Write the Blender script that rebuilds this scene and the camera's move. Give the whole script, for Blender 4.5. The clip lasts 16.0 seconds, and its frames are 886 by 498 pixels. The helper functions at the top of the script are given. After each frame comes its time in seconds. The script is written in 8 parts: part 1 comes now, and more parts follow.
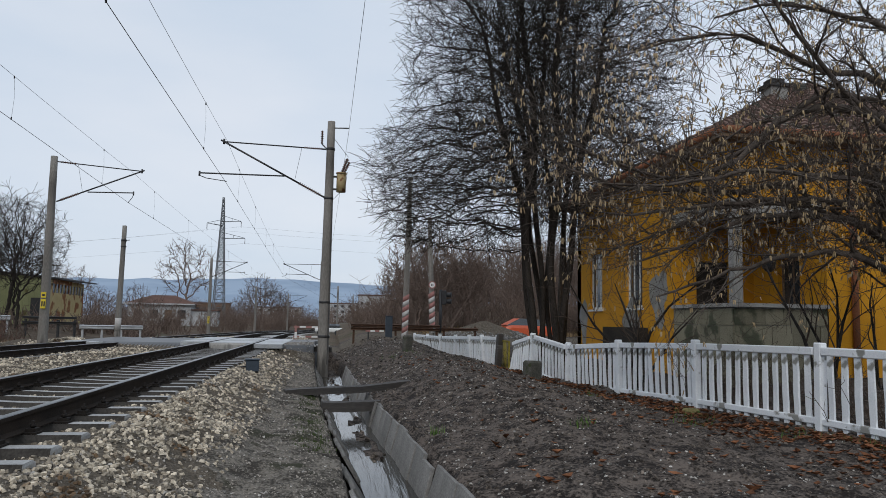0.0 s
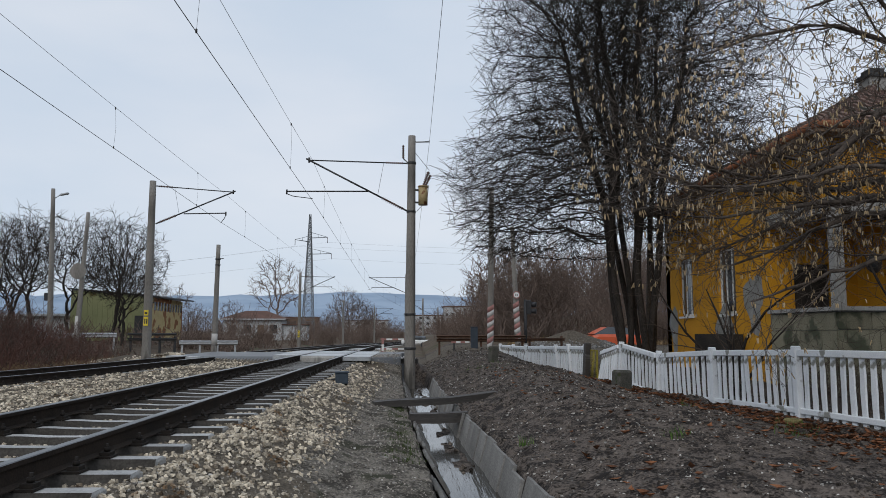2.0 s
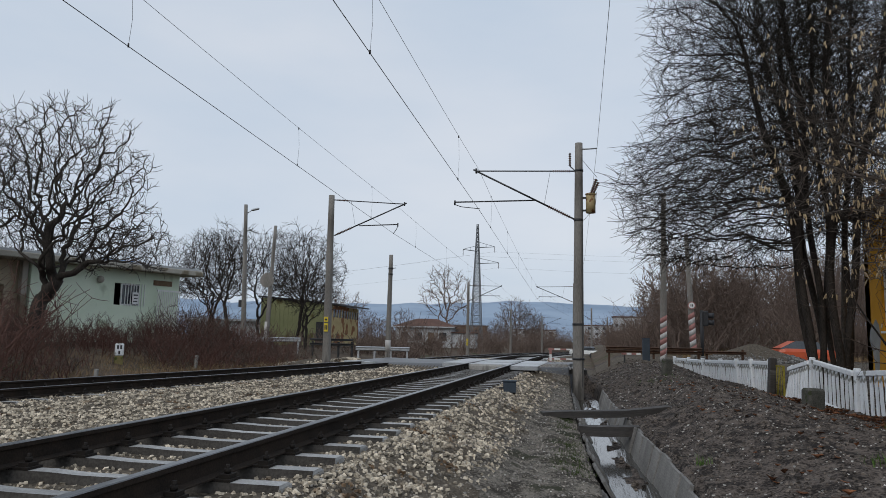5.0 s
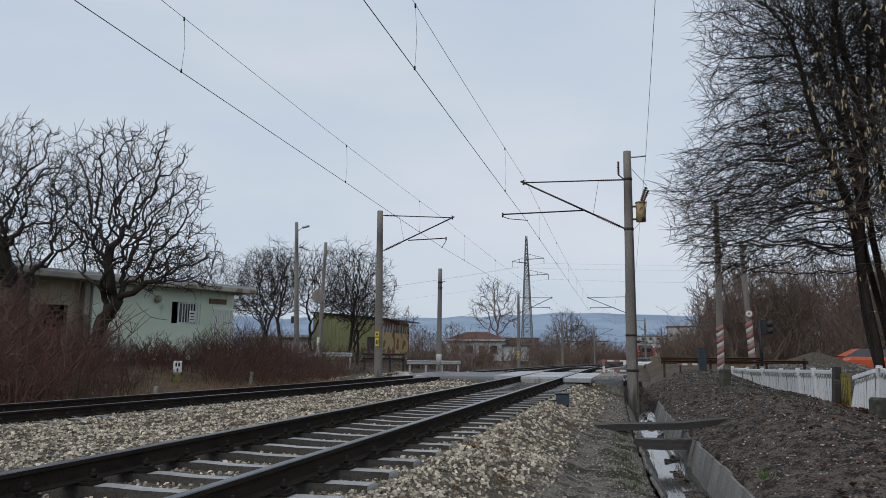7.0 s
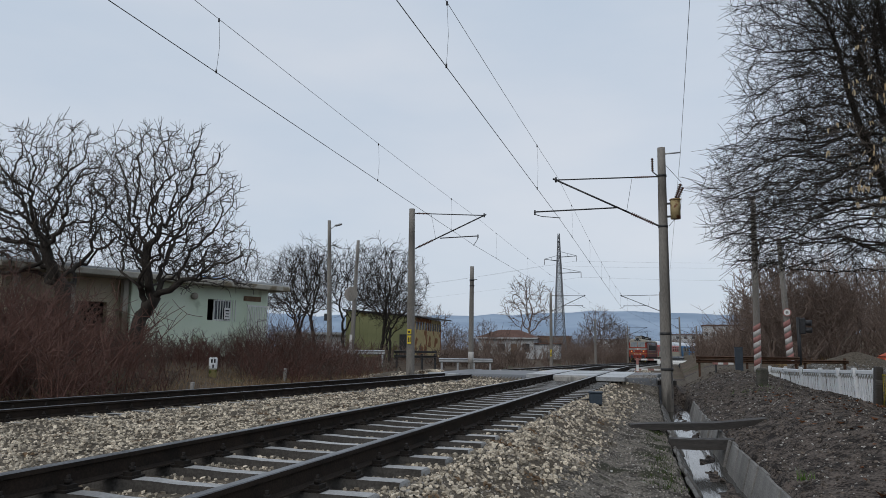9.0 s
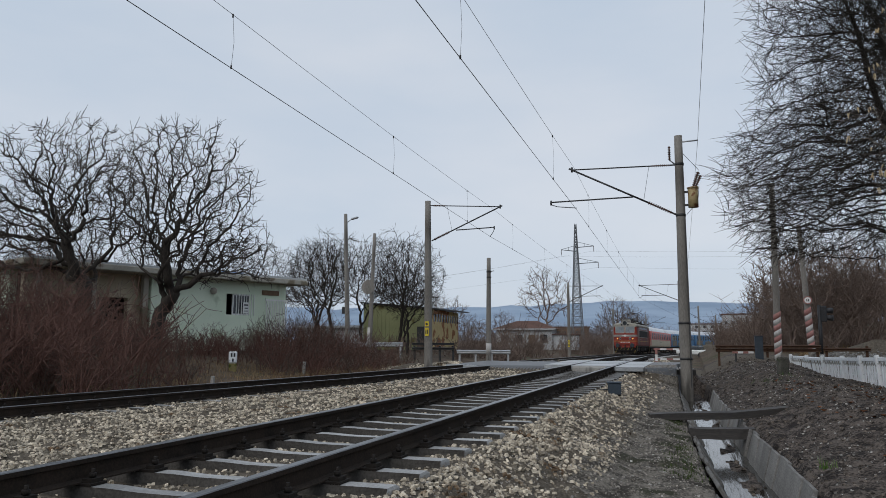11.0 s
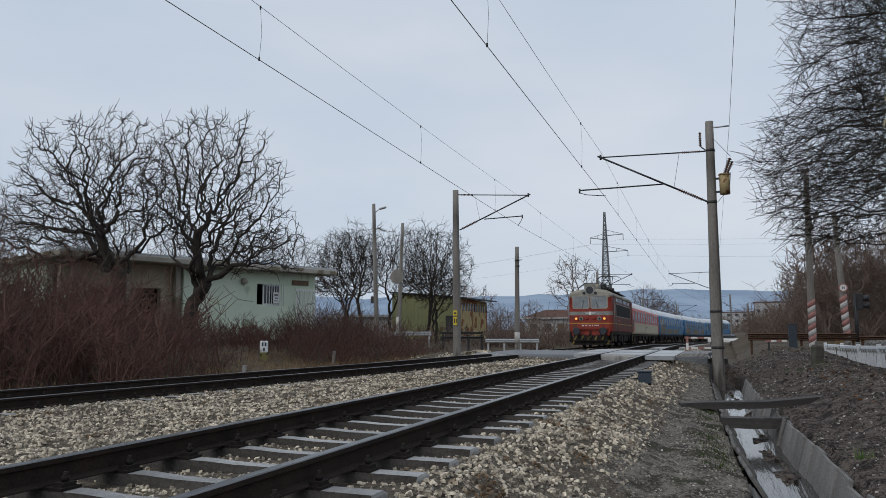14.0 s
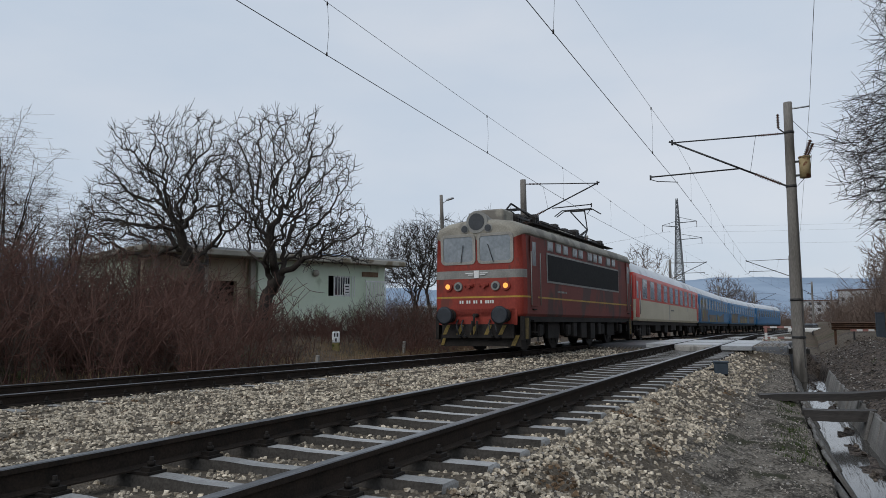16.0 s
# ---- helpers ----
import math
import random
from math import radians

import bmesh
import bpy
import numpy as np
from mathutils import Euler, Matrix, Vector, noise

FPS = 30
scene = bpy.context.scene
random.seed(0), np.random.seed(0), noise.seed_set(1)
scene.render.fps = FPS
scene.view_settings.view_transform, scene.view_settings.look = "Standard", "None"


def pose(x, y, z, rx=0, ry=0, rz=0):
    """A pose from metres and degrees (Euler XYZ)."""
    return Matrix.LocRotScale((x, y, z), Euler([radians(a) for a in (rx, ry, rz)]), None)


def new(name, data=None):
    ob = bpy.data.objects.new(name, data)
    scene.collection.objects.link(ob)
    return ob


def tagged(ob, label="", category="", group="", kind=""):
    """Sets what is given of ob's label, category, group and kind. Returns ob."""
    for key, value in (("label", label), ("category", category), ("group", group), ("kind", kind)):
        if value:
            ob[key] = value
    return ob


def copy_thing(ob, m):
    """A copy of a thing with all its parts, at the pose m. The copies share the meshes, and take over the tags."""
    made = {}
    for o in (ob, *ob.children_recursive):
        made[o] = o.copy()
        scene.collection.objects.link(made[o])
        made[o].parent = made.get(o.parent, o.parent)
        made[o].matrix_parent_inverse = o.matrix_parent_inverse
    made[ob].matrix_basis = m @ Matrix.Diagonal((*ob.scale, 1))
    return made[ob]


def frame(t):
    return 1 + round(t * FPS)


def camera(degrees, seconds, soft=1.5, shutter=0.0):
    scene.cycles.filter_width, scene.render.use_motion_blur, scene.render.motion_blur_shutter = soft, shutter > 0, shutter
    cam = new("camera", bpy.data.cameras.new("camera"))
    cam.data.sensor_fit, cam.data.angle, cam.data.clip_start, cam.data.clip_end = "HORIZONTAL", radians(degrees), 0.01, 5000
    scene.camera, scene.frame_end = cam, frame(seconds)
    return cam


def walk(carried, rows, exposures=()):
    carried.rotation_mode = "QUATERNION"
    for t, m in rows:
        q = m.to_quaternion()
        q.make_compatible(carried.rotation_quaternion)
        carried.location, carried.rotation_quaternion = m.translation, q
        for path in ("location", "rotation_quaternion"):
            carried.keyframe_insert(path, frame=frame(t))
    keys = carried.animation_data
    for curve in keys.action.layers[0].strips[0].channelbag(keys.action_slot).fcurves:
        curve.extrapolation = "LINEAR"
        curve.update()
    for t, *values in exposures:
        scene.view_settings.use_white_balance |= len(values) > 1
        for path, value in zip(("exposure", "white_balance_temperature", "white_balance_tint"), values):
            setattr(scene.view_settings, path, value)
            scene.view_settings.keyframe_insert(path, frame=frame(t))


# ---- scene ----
EYE = 0.79
cam = camera(61.93, 16.0, soft=0.7)
# seconds, yaw, pitch, roll: a hand-held pan from one spot beside the track
ROWS = [
    (0.0, -8.31, 5.60, 1.08), (0.5, -7.84, 5.69, 0.96), (1.0, -6.61, 5.87, 0.84), (1.5, -4.56, 6.14, 0.49),
    (2.0, -1.84, 6.36, 0.08), (2.5, 1.75, 6.67, 0.32), (3.0, 4.72, 6.64, 0.63), (3.5, 6.79, 6.72, 0.75),
    (4.0, 8.42, 6.91, 0.95), (4.5, 9.90, 6.90, 1.05), (5.0, 11.15, 6.93, 1.17), (7.5, 15.53, 8.03, 0.23),
    (8.0, 15.92, 8.00, 0.33), (8.5, 16.42, 7.91, 0.49), (9.0, 17.46, 7.71, 0.61), (9.5, 18.21, 7.52, 0.61),
    (12.0, 19.01, 6.93, -0.28), (12.5, 19.41, 6.90, -0.29), (13.0, 19.98, 6.78, -0.22), (13.5, 20.42, 6.55, -0.21),
    (14.0, 20.93, 6.25, -0.13), (14.5, 21.61, 6.03, -0.10), (15.0, 22.60, 5.77, -0.10), (15.5, 24.29, 5.53, -0.26),
    (16.0, 26.23, 5.53, -0.35),
]
walk(cam, [(t, pose(0, 0, EYE, 0, 0, yaw) @ pose(0, 0, 0, 90 + pitch) @ pose(0, 0, 0, 0, 0, roll)) for t, yaw, pitch, roll in ROWS],
     exposures=[(0.0, 0.12), (2.5, 0.08), (5.0, 0.0), (8.0, -0.04), (16.0, -0.04)])

# ---- sky and light: a bright overcast winter day ----
SUN_UP, SUN_ROUND = 38.0, 200.0
world = bpy.data.worlds.new("overcast_sky")
scene.world = world
world.use_nodes = True
wn, wl = world.node_tree.nodes, world.node_tree.links
wn.clear()
w_out = wn.new("ShaderNodeOutputWorld")
w_bg = wn.new("ShaderNodeBackground")
w_sky = wn.new("ShaderNodeTexSky")
w_sky.sky_type, w_sky.sun_disc = "NISHITA", False
w_sky.sun_elevation, w_sky.sun_rotation = radians(SUN_UP), radians(SUN_ROUND)
w_sky.air_density, w_sky.dust_density = 1.0, 2.0
w_scale = wn.new("ShaderNodeVectorMath")
w_scale.operation = "SCALE"
w_scale.inputs["Scale"].default_value = 0.10
w_co = wn.new("ShaderNodeTexCoord")
w_map = wn.new("ShaderNodeMapping")
w_map.inputs["Scale"].default_value = (1.0, 1.0, 3.2)
w_noise = wn.new("ShaderNodeTexNoise")
w_noise.inputs["Scale"].default_value, w_noise.inputs["Detail"].default_value = 1.6, 5
w_ramp = wn.new("ShaderNodeValToRGB")
w_ramp.color_ramp.elements[0].position, w_ramp.color_ramp.elements[0].color = 0.30, (0.54, 0.65, 0.79, 1)
w_ramp.color_ramp.elements[1].position, w_ramp.color_ramp.elements[1].color = 0.72, (0.73, 0.78, 0.86, 1)
w_mix = wn.new("ShaderNodeMix")
w_mix.data_type = "RGBA"
w_mix.inputs["Factor"].default_value = 0.90
wl.new(w_co.outputs["Generated"], w_map.inputs["Vector"])
wl.new(w_map.outputs["Vector"], w_noise.inputs["Vector"])
wl.new(w_noise.outputs["Fac"], w_ramp.inputs["Fac"])
wl.new(w_sky.outputs["Color"], w_scale.inputs[0])
wl.new(w_scale.outputs["Vector"], w_mix.inputs["A"])
wl.new(w_ramp.outputs["Color"], w_mix.inputs["B"])
wl.new(w_mix.outputs["Result"], w_bg.inputs["Color"])
w_bg.inputs["Strength"].default_value = 0.96
wl.new(w_bg.outputs["Background"], w_out.inputs["Surface"])

sun = new("sun", bpy.data.lights.new("sun", "SUN"))
sun.data.energy, sun.data.angle, sun.data.color = 0.9, radians(40), (1.0, 0.97, 0.93)
sun.matrix_world = pose(0, 0, 60, 90 - SUN_UP, 0, 180 - SUN_ROUND)


# ---- materials ----
def rgb(c):
    return (*c, 1.0)


def material(name, a, b=None, rough=0.7, metal=0.0, scale=6.0, fine=60.0, bump=0.3, relief=0.01, stain=None, stain_at=0.62, stain_scale=1.3,
             rough2=None, random_tint=0.0, island=False, stretch=(1, 1, 1), spec=None, sharp=0.14):
    """Two colours mixed by coarse and fine noise, an optional third in patches, and a fine relief."""
    m = bpy.data.materials.new(name)
    m.use_nodes = True
    n, l = m.node_tree.nodes, m.node_tree.links
    bsdf = n["Principled BSDF"]
    bsdf.inputs["Metallic"].default_value = metal
    bsdf.inputs["Specular IOR Level"].default_value = spec if spec is not None else (0.22 if rough > 0.68 else 0.5)
    geo = n.new("ShaderNodeTexCoord")
    mp = n.new("ShaderNodeMapping")
    mp.inputs["Scale"].default_value = stretch
    l.new(geo.outputs["Object"], mp.inputs["Vector"])

    def noise_node(s, d=4):
        q = n.new("ShaderNodeTexNoise")
        q.inputs["Scale"].default_value, q.inputs["Detail"].default_value = s, d
        l.new(mp.outputs["Vector"], q.inputs["Vector"])
        return q
    coarse, grain = noise_node(scale), noise_node(fine, 3)
    add = n.new("ShaderNodeMath")
    add.operation = "MULTIPLY_ADD"
    add.inputs[1].default_value = 0.5
    half = n.new("ShaderNodeMath")
    half.operation = "MULTIPLY"
    half.inputs[1].default_value = 0.5
    l.new(grain.outputs["Fac"], half.inputs[0])
    l.new(coarse.outputs["Fac"], add.inputs[0])
    l.new(half.outputs[0], add.inputs[2])
    ramp = n.new("ShaderNodeValToRGB")
    ramp.color_ramp.elements[0].position, ramp.color_ramp.elements[1].position = 0.5 - sharp, 0.5 + sharp
    ramp.color_ramp.elements[0].color, ramp.color_ramp.elements[1].color = rgb(a), rgb(b or a)
    l.new(add.outputs[0], ramp.inputs["Fac"])
    col = ramp.outputs["Color"]
    if stain:
        sn = noise_node(stain_scale, 6)
        sr = n.new("ShaderNodeValToRGB")
        sr.color_ramp.elements[0].position, sr.color_ramp.elements[1].position = stain_at, stain_at + 0.06
        l.new(sn.outputs["Fac"], sr.inputs["Fac"])
        mx = n.new("ShaderNodeMix")
        mx.data_type = "RGBA"
        l.new(sr.outputs["Color"], mx.inputs["Factor"])
        l.new(col, mx.inputs["A"])
        mx.inputs["B"].default_value = rgb(stain)
        col = mx.outputs["Result"]
    if random_tint:
        if island:
            g = n.new("ShaderNodeNewGeometry")
            src = g.outputs["Random Per Island"]
        else:
            g = n.new("ShaderNodeObjectInfo")
            src = g.outputs["Random"]
        mr = n.new("ShaderNodeMapRange")
        mr.inputs["To Min"].default_value, mr.inputs["To Max"].default_value = 1 - random_tint, 1 + random_tint
        l.new(src, mr.inputs["Value"])
        vm = n.new("ShaderNodeVectorMath")
        vm.operation = "SCALE"
        l.new(col, vm.inputs[0])
        l.new(mr.outputs["Result"], vm.inputs["Scale"])
        col = vm.outputs["Vector"]
    l.new(col, bsdf.inputs["Base Color"])
    rr = n.new("ShaderNodeMapRange")
    rr.inputs["To Min"].default_value, rr.inputs["To Max"].default_value = rough, rough2 if rough2 is not None else min(1, rough + 0.15)
    l.new(coarse.outputs["Fac"], rr.inputs["Value"])
    l.new(rr.outputs["Result"], bsdf.inputs["Roughness"])
    if bump:
        bp = n.new("ShaderNodeBump")
        bp.inputs["Strength"].default_value, bp.inputs["Distance"].default_value = bump, relief
        l.new(add.outputs[0], bp.inputs["Height"])
        l.new(bp.outputs["Normal"], bsdf.inputs["Normal"])
    return m


def lamp_material(name, c, strength):
    m = bpy.data.materials.new(name)
    m.use_nodes = True
    b = m.node_tree.nodes["Principled BSDF"]
    b.inputs["Base Color"].default_value = rgb(c)
    b.inputs["Emission Color"].default_value, b.inputs["Emission Strength"].default_value = rgb(c), strength
    return m


M = {}
M["ground"] = material("dark_earth", (0.018, 0.014, 0.012), (0.130, 0.106, 0.090), 0.88, scale=5.0, fine=30, bump=1.0, relief=0.06, stain=(0.020, 0.016, 0.014), stain_at=0.62, stain_scale=1.6, sharp=0.07)
M["path"] = material("trodden_path", (0.045, 0.039, 0.032), (0.200, 0.178, 0.150), 0.9, scale=4.0, fine=32, bump=1.0, relief=0.05, stain=(0.040, 0.040, 0.024), stain_at=0.58, stain_scale=1.5, sharp=0.08)
M["ballast"] = material("ballast_bed", (0.048, 0.040, 0.030), (0.155, 0.128, 0.098), 0.9, scale=9, fine=40, bump=0.9, relief=0.05)
M["stone"] = material("ballast_stone", (0.21, 0.175, 0.128), (0.60, 0.525, 0.415), 0.7, scale=10, fine=60, bump=0.4, random_tint=0.72, island=True, stain=(0.13, 0.085, 0.05), stain_at=0.6, stain_scale=2.2)
M["pebble"] = material("pale_pebble", (0.16, 0.15, 0.135), (0.40, 0.38, 0.35), 0.7, scale=10, fine=60, random_tint=0.7, island=True)
M["clod"] = material("earth_clod", (0.034, 0.028, 0.023), (0.150, 0.125, 0.105), 0.9, scale=10, fine=60, random_tint=0.8, island=True)
M["grit"] = material("path_grit", (0.085, 0.075, 0.062), (0.36, 0.325, 0.285), 0.85, scale=10, fine=60, random_tint=0.55, island=True)
M["rail"] = material("rusty_rail", (0.014, 0.011, 0.009), (0.038, 0.027, 0.020), 0.85, 0.0, scale=5, fine=70, bump=0.2)
M["railtop"] = material("polished_rail_head", (0.10, 0.10, 0.10), (0.22, 0.22, 0.23), 0.25, 0.9, scale=3, fine=40, bump=0.05, stretch=(1, 0.1, 1))
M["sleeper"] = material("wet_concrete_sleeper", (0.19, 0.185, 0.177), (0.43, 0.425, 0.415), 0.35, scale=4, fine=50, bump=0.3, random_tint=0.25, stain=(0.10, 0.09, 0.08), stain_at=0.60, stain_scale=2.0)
# sleeper sides get a much darker colour than the tops
M["sleeperside"] = material("dark_sleeper_side", (0.035, 0.031, 0.027), (0.085, 0.078, 0.07), 0.8, scale=4, fine=50, bump=0.3)
M["fastener"] = material("oily_iron", (0.012, 0.010, 0.009), (0.026, 0.021, 0.017), 0.7, 0.1, scale=20)
M["concrete"] = material("weathered_concrete", (0.24, 0.23, 0.21), (0.40, 0.385, 0.36), 0.85, scale=2.5, fine=50, bump=0.4, stain=(0.13, 0.125, 0.115), stain_at=0.58, stain_scale=0.9, stretch=(1, 1, 0.25))
M["slab"] = material("ditch_slab_concrete", (0.125, 0.12, 0.112), (0.255, 0.245, 0.23), 0.7, scale=3, fine=40, bump=0.4, random_tint=0.25, stain=(0.06, 0.065, 0.05), stain_at=0.55, stain_scale=1.6)
M["mast"] = material("mast_concrete", (0.15, 0.14, 0.125), (0.27, 0.25, 0.225), 0.85, scale=2.0, fine=45, bump=0.35, stain=(0.085, 0.08, 0.072), stain_at=0.57, stain_scale=1.1, stretch=(1, 1, 0.2))
M["galv"] = material("galvanised_steel", (0.36, 0.37, 0.38), (0.52, 0.53, 0.54), 0.45, 0.6, scale=4, fine=30, bump=0.1)
M["darksteel"] = material("dark_steel", (0.035, 0.035, 0.037), (0.07, 0.068, 0.066), 0.5, 0.5, scale=6, fine=40, bump=0.1)
M["rust"] = material("rusty_steel", (0.06, 0.035, 0.024), (0.13, 0.075, 0.05), 0.8, 0.2, scale=6, fine=50, bump=0.3)
M["wire"] = material("copper_wire", (0.03, 0.028, 0.027), (0.05, 0.045, 0.042), 0.5, 0.6, scale=2, fine=10, bump=0)
M["porcelain"] = material("brown_insulator", (0.06, 0.025, 0.015), (0.10, 0.045, 0.03), 0.2, scale=5, fine=20, bump=0)
M["white"] = material("flaking_white_paint", (0.66, 0.68, 0.70), (0.80, 0.81, 0.82), 0.75, scale=3, fine=50, bump=0.4, stain=(0.27, 0.265, 0.24), stain_at=0.56, stain_scale=4.0)
M["whitepaint"] = material("white_paint", (0.62, 0.62, 0.60), (0.78, 0.78, 0.76), 0.6, scale=3, fine=30, bump=0.1)
M["redpaint"] = material("faded_red_paint", (0.28, 0.13, 0.115), (0.38, 0.20, 0.18), 0.75, scale=4, fine=30, bump=0.15)
M["yellowpaint"] = material("yellow_paint", (0.62, 0.46, 0.02), (0.75, 0.58, 0.05), 0.6, scale=4, fine=30, bump=0.1)
M["blackpaint"] = material("black_paint", (0.012, 0.013, 0.015), (0.03, 0.03, 0.033), 0.5, scale=5, fine=30, bump=0.1)
M["bluebox"] = material("blue_grey_paint", (0.02, 0.032, 0.045), (0.04, 0.055, 0.075), 0.5, scale=5, fine=30, bump=0.1)
M["wood"] = material("wet_dark_timber", (0.022, 0.019, 0.017), (0.060, 0.052, 0.046), 0.6, scale=3, fine=40, bump=0.6, stretch=(0.2, 3, 3), stain=(0.10, 0.094, 0.088), stain_at=0.6, stain_scale=2)
M["bark"] = material("dark_bark", (0.014, 0.012, 0.010), (0.048, 0.040, 0.034), 0.9, scale=5, fine=40, bump=0.6, relief=0.02, stretch=(1, 1, 0.3))
M["barkgrey"] = material("grey_bark", (0.045, 0.038, 0.032), (0.11, 0.095, 0.080), 0.9, scale=5, fine=40, bump=0.6, relief=0.02, stretch=(1, 1, 0.3))
M["walnutbark"] = material("walnut_bark", (0.024, 0.020, 0.017), (0.066, 0.056, 0.047), 0.9, scale=5, fine=40, bump=0.6, relief=0.02, stretch=(1, 1, 0.3))
M["hazelbark"] = material("hazel_bark", (0.040, 0.032, 0.027), (0.130, 0.104, 0.085), 0.75, scale=6, fine=40, bump=0.4, relief=0.01)
M["twig"] = material("brown_twig", (0.050, 0.036, 0.028), (0.10, 0.072, 0.055), 0.85, scale=3, fine=20, bump=0.1)
M["redtwig"] = material("reddish_twig", (0.080, 0.042, 0.034), (0.175, 0.096, 0.076), 0.85, scale=0.6, fine=20, bump=0.1)
M["thickettwig"] = material("grey_brown_twig", (0.065, 0.048, 0.039), (0.145, 0.108, 0.088), 0.85, scale=0.8, fine=20, bump=0.1)
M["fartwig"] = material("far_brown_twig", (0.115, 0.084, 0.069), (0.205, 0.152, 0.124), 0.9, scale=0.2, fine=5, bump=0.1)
M["catkin"] = material("hazel_catkin", (0.33, 0.235, 0.125), (0.52, 0.39, 0.23), 0.85, scale=30, fine=90, bump=0.2, random_tint=0.35, island=True)
M["deadleaf"] = material("dead_leaf", (0.085, 0.035, 0.018), (0.20, 0.085, 0.04), 0.8, scale=12, fine=60, bump=0.3, random_tint=0.5, island=True)
M["grass"] = material("winter_grass", (0.045, 0.085, 0.02), (0.09, 0.15, 0.035), 0.8, scale=8, fine=40, bump=0.1, random_tint=0.4, island=True)
M["drygrass"] = material("dry_grass", (0.17, 0.115, 0.06), (0.30, 0.21, 0.12), 0.85, scale=8, fine=40, bump=0.1, random_tint=0.4, island=True)
M["moss"] = material("moss", (0.03, 0.045, 0.012), (0.06, 0.085, 0.025), 0.9, scale=8, fine=50, bump=0.5)
M["asphalt"] = material("wet_asphalt", (0.045, 0.047, 0.05), (0.075, 0.077, 0.08), 0.35, scale=3, fine=50, bump=0.2)
M["panel"] = material("wet_crossing_concrete", (0.24, 0.25, 0.255), (0.40, 0.41, 0.42), 0.22, scale=2, fine=30, bump=0.1, random_tint=0.15)
M["oldyellow"] = material("dirty_olive_yellow_paint", (0.17, 0.14, 0.02), (0.32, 0.26, 0.04), 0.7, scale=6, fine=30, bump=0.2, stain=(0.10, 0.07, 0.03), stain_at=0.55, stain_scale=5)
M["greygravel"] = material("grey_gravel", (0.10, 0.095, 0.088), (0.26, 0.25, 0.235), 0.8, scale=10, fine=60, bump=0.4, random_tint=0.5, island=True)


# ---- mesh helpers ----
def part(name, bm, mat, parent=None, label="", smooth=False):
    me = bpy.data.meshes.new(name)
    bm.to_mesh(me)
    bm.free()
    for m in (mat if isinstance(mat, (list, tuple)) else [mat]):
        me.materials.append(m)
    if smooth:
        me.polygons.foreach_set("use_smooth", [True] * len(me.polygons))
    ob = new(name, me)
    ob.parent = parent
    if label:
        tagged(ob, label)
    return ob


def piece(name, me, parent, m):
    ob = new(name, me)
    ob.parent, ob.matrix_basis = parent, m
    return ob


def thing(name, m, label, category, group="", kind=""):
    ob = new(name)
    ob.empty_display_size = 0.2
    ob.matrix_basis = m
    return tagged(ob, label, category, group, kind)


def box(bm, x0, x1, y0, y1, z0, z1, mi=0, m=None, bevel=0.0):
    vs = [bm.verts.new((x, y, z)) for x in (x0, x1) for y in (y0, y1) for z in (z0, z1)]
    fs = [bm.faces.new([vs[i] for i in f]) for f in ((0, 1, 3, 2), (4, 6, 7, 5), (0, 4, 5, 1), (2, 3, 7, 6), (0, 2, 6, 4), (1, 5, 7, 3))]
    for f in fs:
        f.material_index = mi
    if m is not None:
        for q in vs:
            q.co = m @ q.co
    if bevel:
        bmesh.ops.bevel(bm, geom=list({e for f in fs for e in f.edges}), offset=bevel, segments=1, affect="EDGES", material=-1)
    return vs


def boxes(*rows, bevel=0.0, m=None):
    bm = bmesh.new()
    for r in rows:
        box(bm, *r[:6], mi=r[6] if len(r) > 6 else 0, m=m, bevel=bevel)
    return bm


def tube(bm, p0, p1, r0, r1=None, n=8, mi=0, caps=True):
    p0, p1 = Vector(p0), Vector(p1)
    r1 = r0 if r1 is None else r1
    q = (p1 - p0).to_track_quat("Z", "Y")
    rings = []
    for p, r in ((p0, r0), (p1, r1)):
        rings.append([bm.verts.new(p + q @ Vector((r * math.cos(2 * math.pi * k / n), r * math.sin(2 * math.pi * k / n), 0))) for k in range(n)])
    for k in range(n):
        f = bm.faces.new((rings[0][k], rings[0][(k + 1) % n], rings[1][(k + 1) % n], rings[1][k]))
        f.material_index, f.smooth = mi, True
    if caps:
        for ring in (rings[0][::-1], rings[1]):
            bm.faces.new(ring).material_index = mi
    return bm


def tubes(*rows, n=8):
    bm = bmesh.new()
    for r in rows:
        tube(bm, *r, n=n)
    return bm


def mesh_arrays(name, verts, faces, mats, mi=None, smooth=False):
    me = bpy.data.meshes.new(name)
    me.from_pydata(verts, [], faces)
    for m in mats:
        me.materials.append(m)
    if mi is not None:
        me.polygons.foreach_set("material_index", mi)
    if smooth:
        me.polygons.foreach_set("use_smooth", [True] * len(me.polygons))
    return me


def spline(points, step=0.5):
    """A smooth curve through the points, in even steps."""
    p = np.array(points, float)
    p = np.vstack([2 * p[0] - p[1], p, 2 * p[-1] - p[-2]])
    out = []
    for i in range(1, len(p) - 2):
        a, b, c, d = p[i - 1:i + 3]
        for t in np.linspace(0, 1, 24, endpoint=False):
            out.append(0.5 * (2 * b + (c - a) * t + (2 * a - 5 * b + 4 * c - d) * t * t + (3 * b - 3 * c + d - a) * t ** 3))
    out = np.array(out + [p[-2]])
    s = np.concatenate([[0], np.cumsum(np.linalg.norm(np.diff(out, axis=0), axis=1))])
    k = np.arange(0, s[-1], step)
    return np.stack([np.interp(k, s, out[:, j]) for j in range(out.shape[1])], 1)


RNG = np.random.default_rng(7)
HASH = RNG.random((64, 64))


